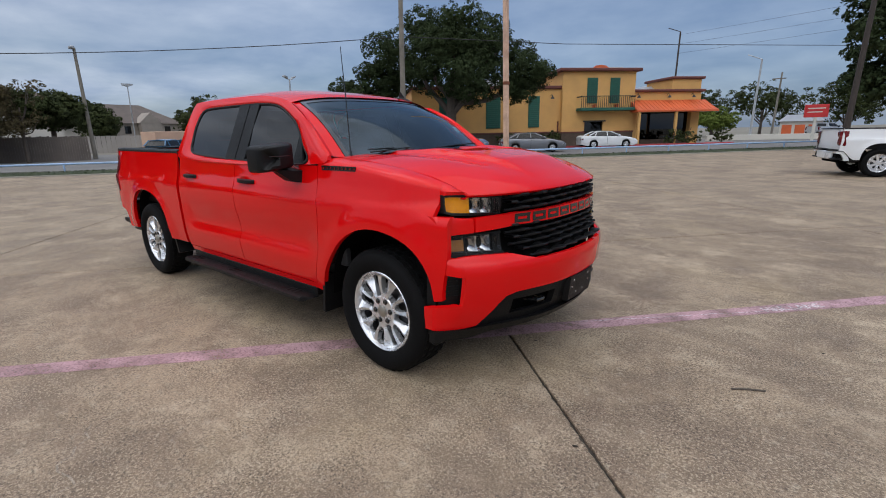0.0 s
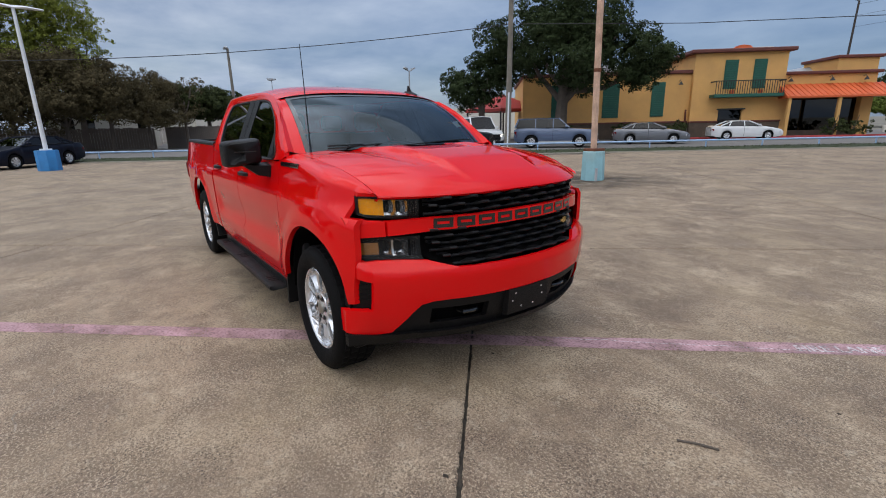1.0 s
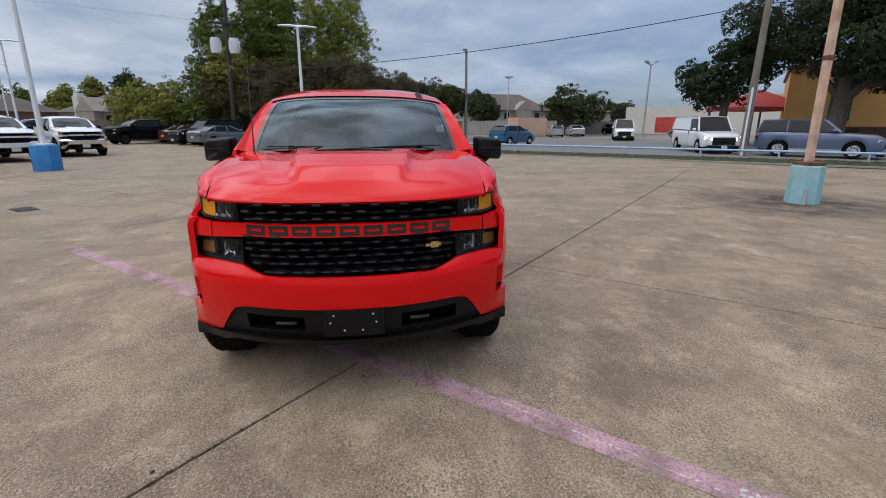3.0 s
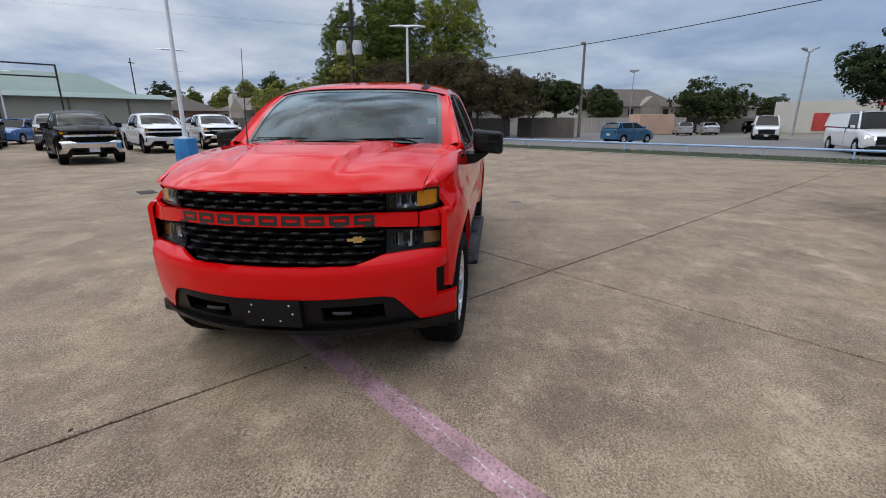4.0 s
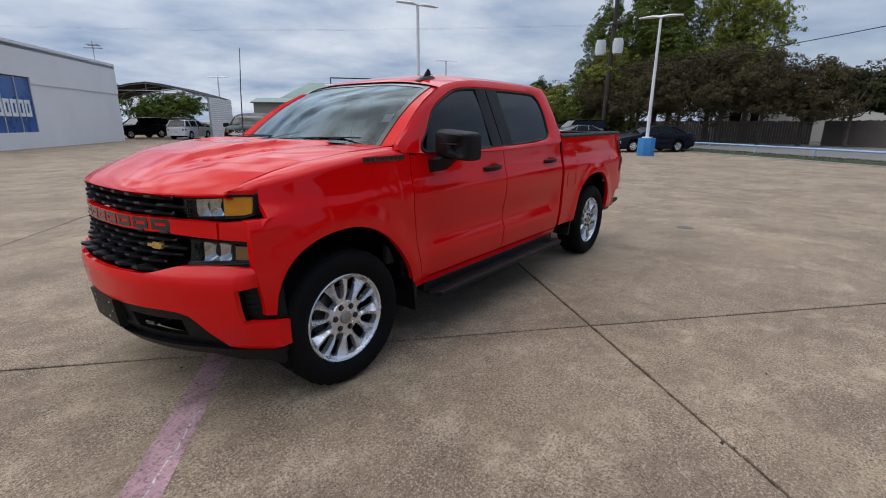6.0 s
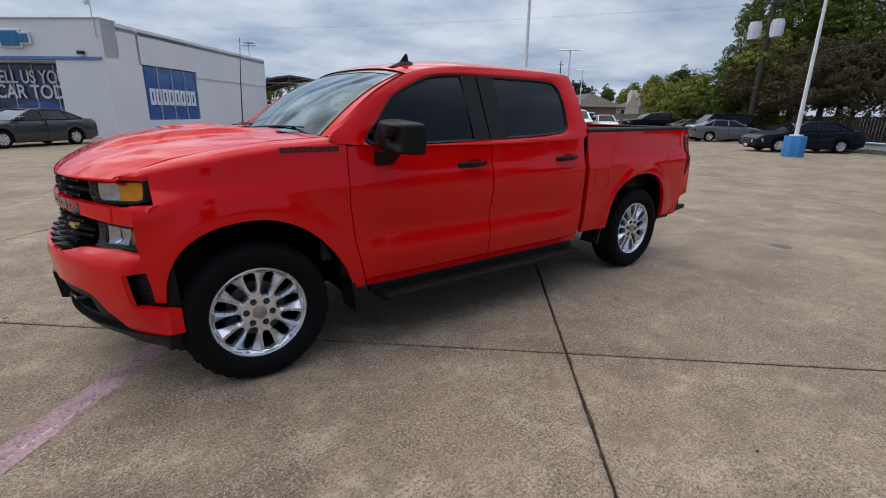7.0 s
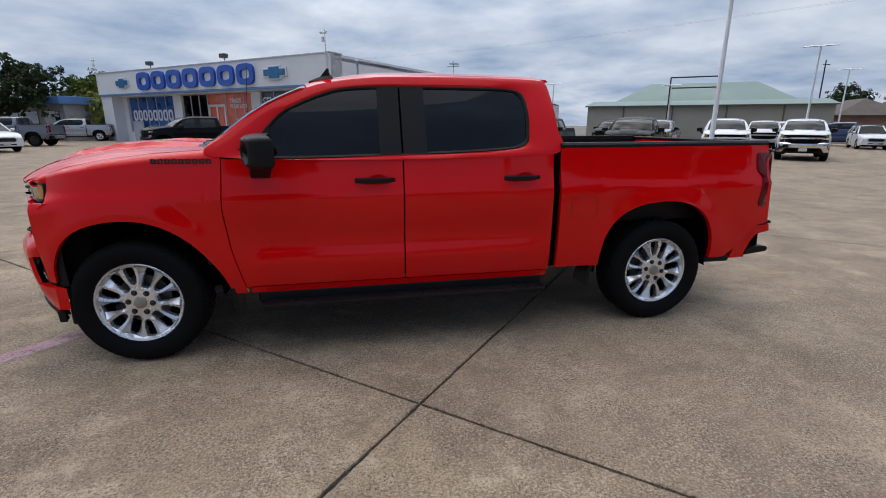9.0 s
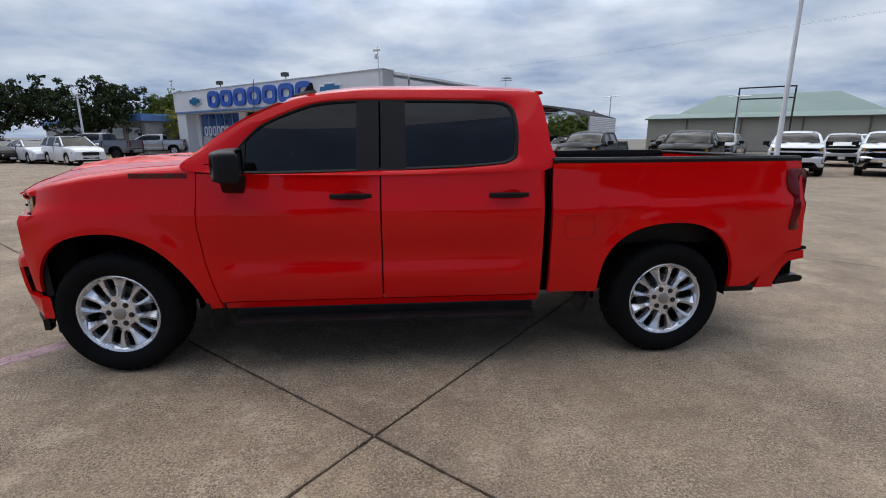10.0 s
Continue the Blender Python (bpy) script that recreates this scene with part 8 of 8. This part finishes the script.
# far trees
for j, (x, y, h, w, m) in enumerate(((-64, 29, 7.2, 4.2, LEAF_DARK), (-90, 36, 6.5, 3.0, LEAF_DARK), (-74, 17, 7.0, 2.6, LEAF_DARK), (-84, 20, 6.6, 2.5, LEAF_DARK), (-83.8, -63.7, 9.0, 3.6, LEAF_OAK), (-111.7, -76, 9.4, 2.3, LEAF_MID), (-87.4, -48.7, 9.6, 2.4, LEAF_YELLOW), (-89.6, -54.9, 8.2, 2.6, LEAF_YELLOW), (-86.2, -39.7, 8.6, 2.8, LEAF_YELLOW), (-77.9, -38.7, 10.1, 2.1, LEAF_DARK), (31.5, -48, 7.3, 4.6, LEAF_OAK), (38, -44, 7.3, 4.5, LEAF_OAK), (25, -52, 6.5, 3.2, LEAF_MID), (22, -50, 6.0, 2.6, LEAF_YELLOW), (-16, -66, 6, 4, LEAF_MID), (-26, -68, 5.5, 4, LEAF_MID), (-18, 96, 9, 4.5, LEAF_DARK), (-8, 104, 10, 5, LEAF_DARK), (4, 100, 9, 5, LEAF_DARK), (-13, 88, 5, 3, LEAF_MID), (-110, 60, 7, 4, LEAF_DARK), (-118, 10, 10, 5, LEAF_DARK))):
    tree(x, y, h, [(0, 0, h * 0.6, w, w, h * 0.34), (w * 0.4, w * 0.2, h * 0.48, w * 0.8, w * 0.8, h * 0.28), (-w * 0.4, -w * 0.1, h * 0.68, w * 0.7, w * 0.7, h * 0.26)], 12500, 0.17, m, "distant broad-crowned tree with full foliage", 0.25, 70 + j, 6, 0.7)
# shrubs at the restaurant
for j, (s, d) in enumerate(((8.0, -2.1), (9.6, -2.0), (13.6, -1.5), (-3.6, -0.6), (-13.0, -0.7), (-8.0, -0.5))):
    x, y, _ = rest(s, d)
    tree(x, y, 1.3, [(0, 0, 0.75, 0.9, 0.9, 0.6)], 1100, 0.09, LEAF_DARK, "dark clipped shrub at the restaurant wall", 0.05, 110 + j, 3, 0.25)


# ---- the lot: concrete slabs with open joints, pieces last ----
lot_base = solid("lot_bed", Geo().grid([[lot(a, min(b, kerb_b(a) + 0.1), -0.02) for b in (-75, 40)] for a in np.linspace(-62, 80, 60)]), GROOVE, "dark bed below the lot's concrete joints", kind="structure", smooth=0)
pavement = thing("pavement", "stained tan concrete parking lot in square slabs", "", kind="structure")
STEP = 6.15
rs_slab = random.Random(11)


def slab(i, j):
    a0, b0 = i * STEP, j * STEP
    near = math.hypot(*(Vector(lot(a0 + 3, b0 + 3)[:2]) - Vector((2, 0)))) < 16
    n = 360 if near else 6
    gap = 0.008
    corners = [(a0 + gap, b0 + gap), (a0 + STEP - gap, b0 + gap), (a0 + STEP - gap, b0 + STEP - gap), (a0 + gap, b0 + STEP - gap)]
    ring, cen = [], Vector((a0 + STEP / 2, b0 + STEP / 2))
    for k in range(4):
        p, q = Vector(corners[k]), Vector(corners[(k + 1) % 4])
        for m in range(n):
            v = p.lerp(q, m / n)
            inward = (cen - v).normalized()
            wob = 0.0
            if near:
                wob = 0.004 * noise.noise((v.x * 7, v.y * 7, 0)) + 0.012 * max(0.0, noise.noise((v.x * 2.3, v.y * 2.3, 4)) - 0.15) + 0.012 * max(0, noise.noise((v.x * 19, v.y * 19, 9))) + 0.006 * noise.noise((v.x * 43, v.y * 43, 6)) + 0.045 * max(0.0, noise.noise((v.x * 4.6, v.y * 4.6, 2)) - 0.52)
            ring.append(v + inward * max(0, wob))
    ring = [Vector((v.x, min(v.y, kerb_b(v.x) - 0.03))) for v in ring]
    top = [lot(v.x, v.y, 0.0) for v in ring]
    inner = [lot(*(v + (cen - v).normalized() * 0.012), 0.0) for v in ring]
    lip = [(x, y, -0.005) for x, y, z in top]
    low = [(x, y, -0.02) for x, y, z in top]
    g = Geo()
    g.grid([inner, lip, low], True)
    g.f.append(tuple(range(len(inner))))
    return part("slab", g, CONCRETE, pavement, smooth=0)


for i in range(-9, 12):
    for j in range(-11, 4):
        a, b = i * STEP, j * STEP
        if b < kerb_b(a) - 0.3 and b < kerb_b(a + STEP) - 0.3:
            slab(i, j)

# a dark patch fading outwards round the rusty pole, and pale hairline cracks
def dark_patch_material(centre, radius):
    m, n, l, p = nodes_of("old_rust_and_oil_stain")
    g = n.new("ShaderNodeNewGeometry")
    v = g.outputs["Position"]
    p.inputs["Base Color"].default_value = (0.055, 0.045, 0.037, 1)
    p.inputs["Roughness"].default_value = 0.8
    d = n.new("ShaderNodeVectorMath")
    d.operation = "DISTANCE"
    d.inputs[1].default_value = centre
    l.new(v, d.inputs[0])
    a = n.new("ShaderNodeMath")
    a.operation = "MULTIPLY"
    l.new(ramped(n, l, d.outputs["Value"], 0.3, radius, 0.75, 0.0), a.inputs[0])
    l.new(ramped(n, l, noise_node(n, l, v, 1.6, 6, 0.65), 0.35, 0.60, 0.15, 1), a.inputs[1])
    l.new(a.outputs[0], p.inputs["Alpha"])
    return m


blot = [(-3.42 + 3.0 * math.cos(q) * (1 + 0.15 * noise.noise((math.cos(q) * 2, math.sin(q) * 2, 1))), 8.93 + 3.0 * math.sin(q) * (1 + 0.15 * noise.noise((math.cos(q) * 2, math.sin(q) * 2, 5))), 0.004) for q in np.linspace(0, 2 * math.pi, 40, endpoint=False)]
solid("concrete_stain", Geo().add(blot, [tuple(range(40))]), dark_patch_material((-3.42, 8.93, 0), 2.6), "dark patch on the concrete round the pole", kind="structure", smooth=0)
CRACK = worn_paint("pale_crack_filler", (0.46, 0.38, 0.29), 0.36, 0.60)


def crack(x0, y0, x1, y1, seed, w=0.013):
    """A thin wandering crack between two places."""
    a, b = Vector((x0, y0, 0.004)), Vector((x1, y1, 0.004))
    n = max(8, int((b - a).length / 0.06))
    q = Vector((-(b - a).y, (b - a).x, 0)).normalized()
    rows = []
    for k in range(n + 1):
        u = k / n
        p = a.lerp(b, u) + q * (0.16 * noise.noise((u * 4, seed, 0)) + 0.03 * noise.noise((u * 31, seed, 3)))
        e = w * (0.55 + 0.9 * abs(noise.noise((u * 17, seed, 7))))
        rows.append([tuple(p - q * e), tuple(p + q * e)])
    solid("pavement_crack", Geo().grid(rows), CRACK, "thin pale crack wandering across the concrete", kind="structure", smooth=0)


for k, (x0, y0, x1, y1) in enumerate(((-5.21, 0.81, -3.71, 1.81), (-3.71, 1.81, -2.62, 2.43), (-2.62, 2.43, -1.9, 3.03), (1.06, -2.4, 1.56, -2.67), (-3.02, 1.24, -2.6, 2.0), (-6.45, -0.61, -4.83, -1.98), (-7.5, 2.6, -5.21, 0.81))):
    crack(x0, y0, x1, y1, 3.7 * k, 0.008 if k < 5 else 0.012)
# small dark droppings, a twig and a drain cover on the concrete
for x, y, r in ((3.196, -0.935, 0.02), (1.13, 2.85, 0.018), (0.2, 2.963, 0.014), (4.106, 1.013, 0.014), (2.45, 0.02, 0.016), (1.3, 3.35, 0.012), (-0.1, 4.6, 0.014), (3.5, -1.6, 0.01)):
    solid("leaf_litter", Geo().hull([(x - r, y, 0.001), (x + r, y + 0.004, 0.001), (x, y - 0.7 * r, 0.001), (x, y + 0.6 * r, 0.001), (x, y, 0.006)]), surf("dark_leaf_litter", (0.03, 0.022, 0.015), 0.9), "small dark dead leaf on the concrete", "leaf")
grate = thing("storm_drain", "dark iron storm drain grate set in the concrete", "drain", Matrix.Translation((-4.49, -6.50, 0.003)) @ Matrix.Rotation(LOT_A, 4, "Z"))
# solid plate under the bars, its near-black colour painting the shade inside the drain
part("drain_frame", Geo().box(-0.27, 0.27, -0.17, 0.17, 0.0, 0.004), surf("drain_shadow", (0.02, 0.018, 0.016), 0.9), grate)
for k in range(9):
    part("drain_bar", Geo().box(-0.24 + 0.06 * k - 0.012, -0.24 + 0.06 * k + 0.012, -0.16, 0.16, 0.004, 0.012, 0.002), surf("worn_iron", (0.10, 0.095, 0.09), 0.7), grate)
solid("twig", Geo().tube([(3.70, 0.12, 0.006), (3.78, 0.172, 0.008), (3.86, 0.21, 0.006)], 0.006, 5), BARK, "short brown twig lying on the concrete", "twig")
solid("drain_cover", Geo().lathe([(0, 0.006), (0.10, 0.006), (0.115, 0.003), (0.12, 0.0)], 20, Matrix.Translation((-4.2, 1.6, 0)) @ Matrix.Rotation(radians(90), 4, "X")), surf("grey_iron_cover", (0.13, 0.12, 0.11), 0.8), "small round grey utility cover in the concrete", "cover")
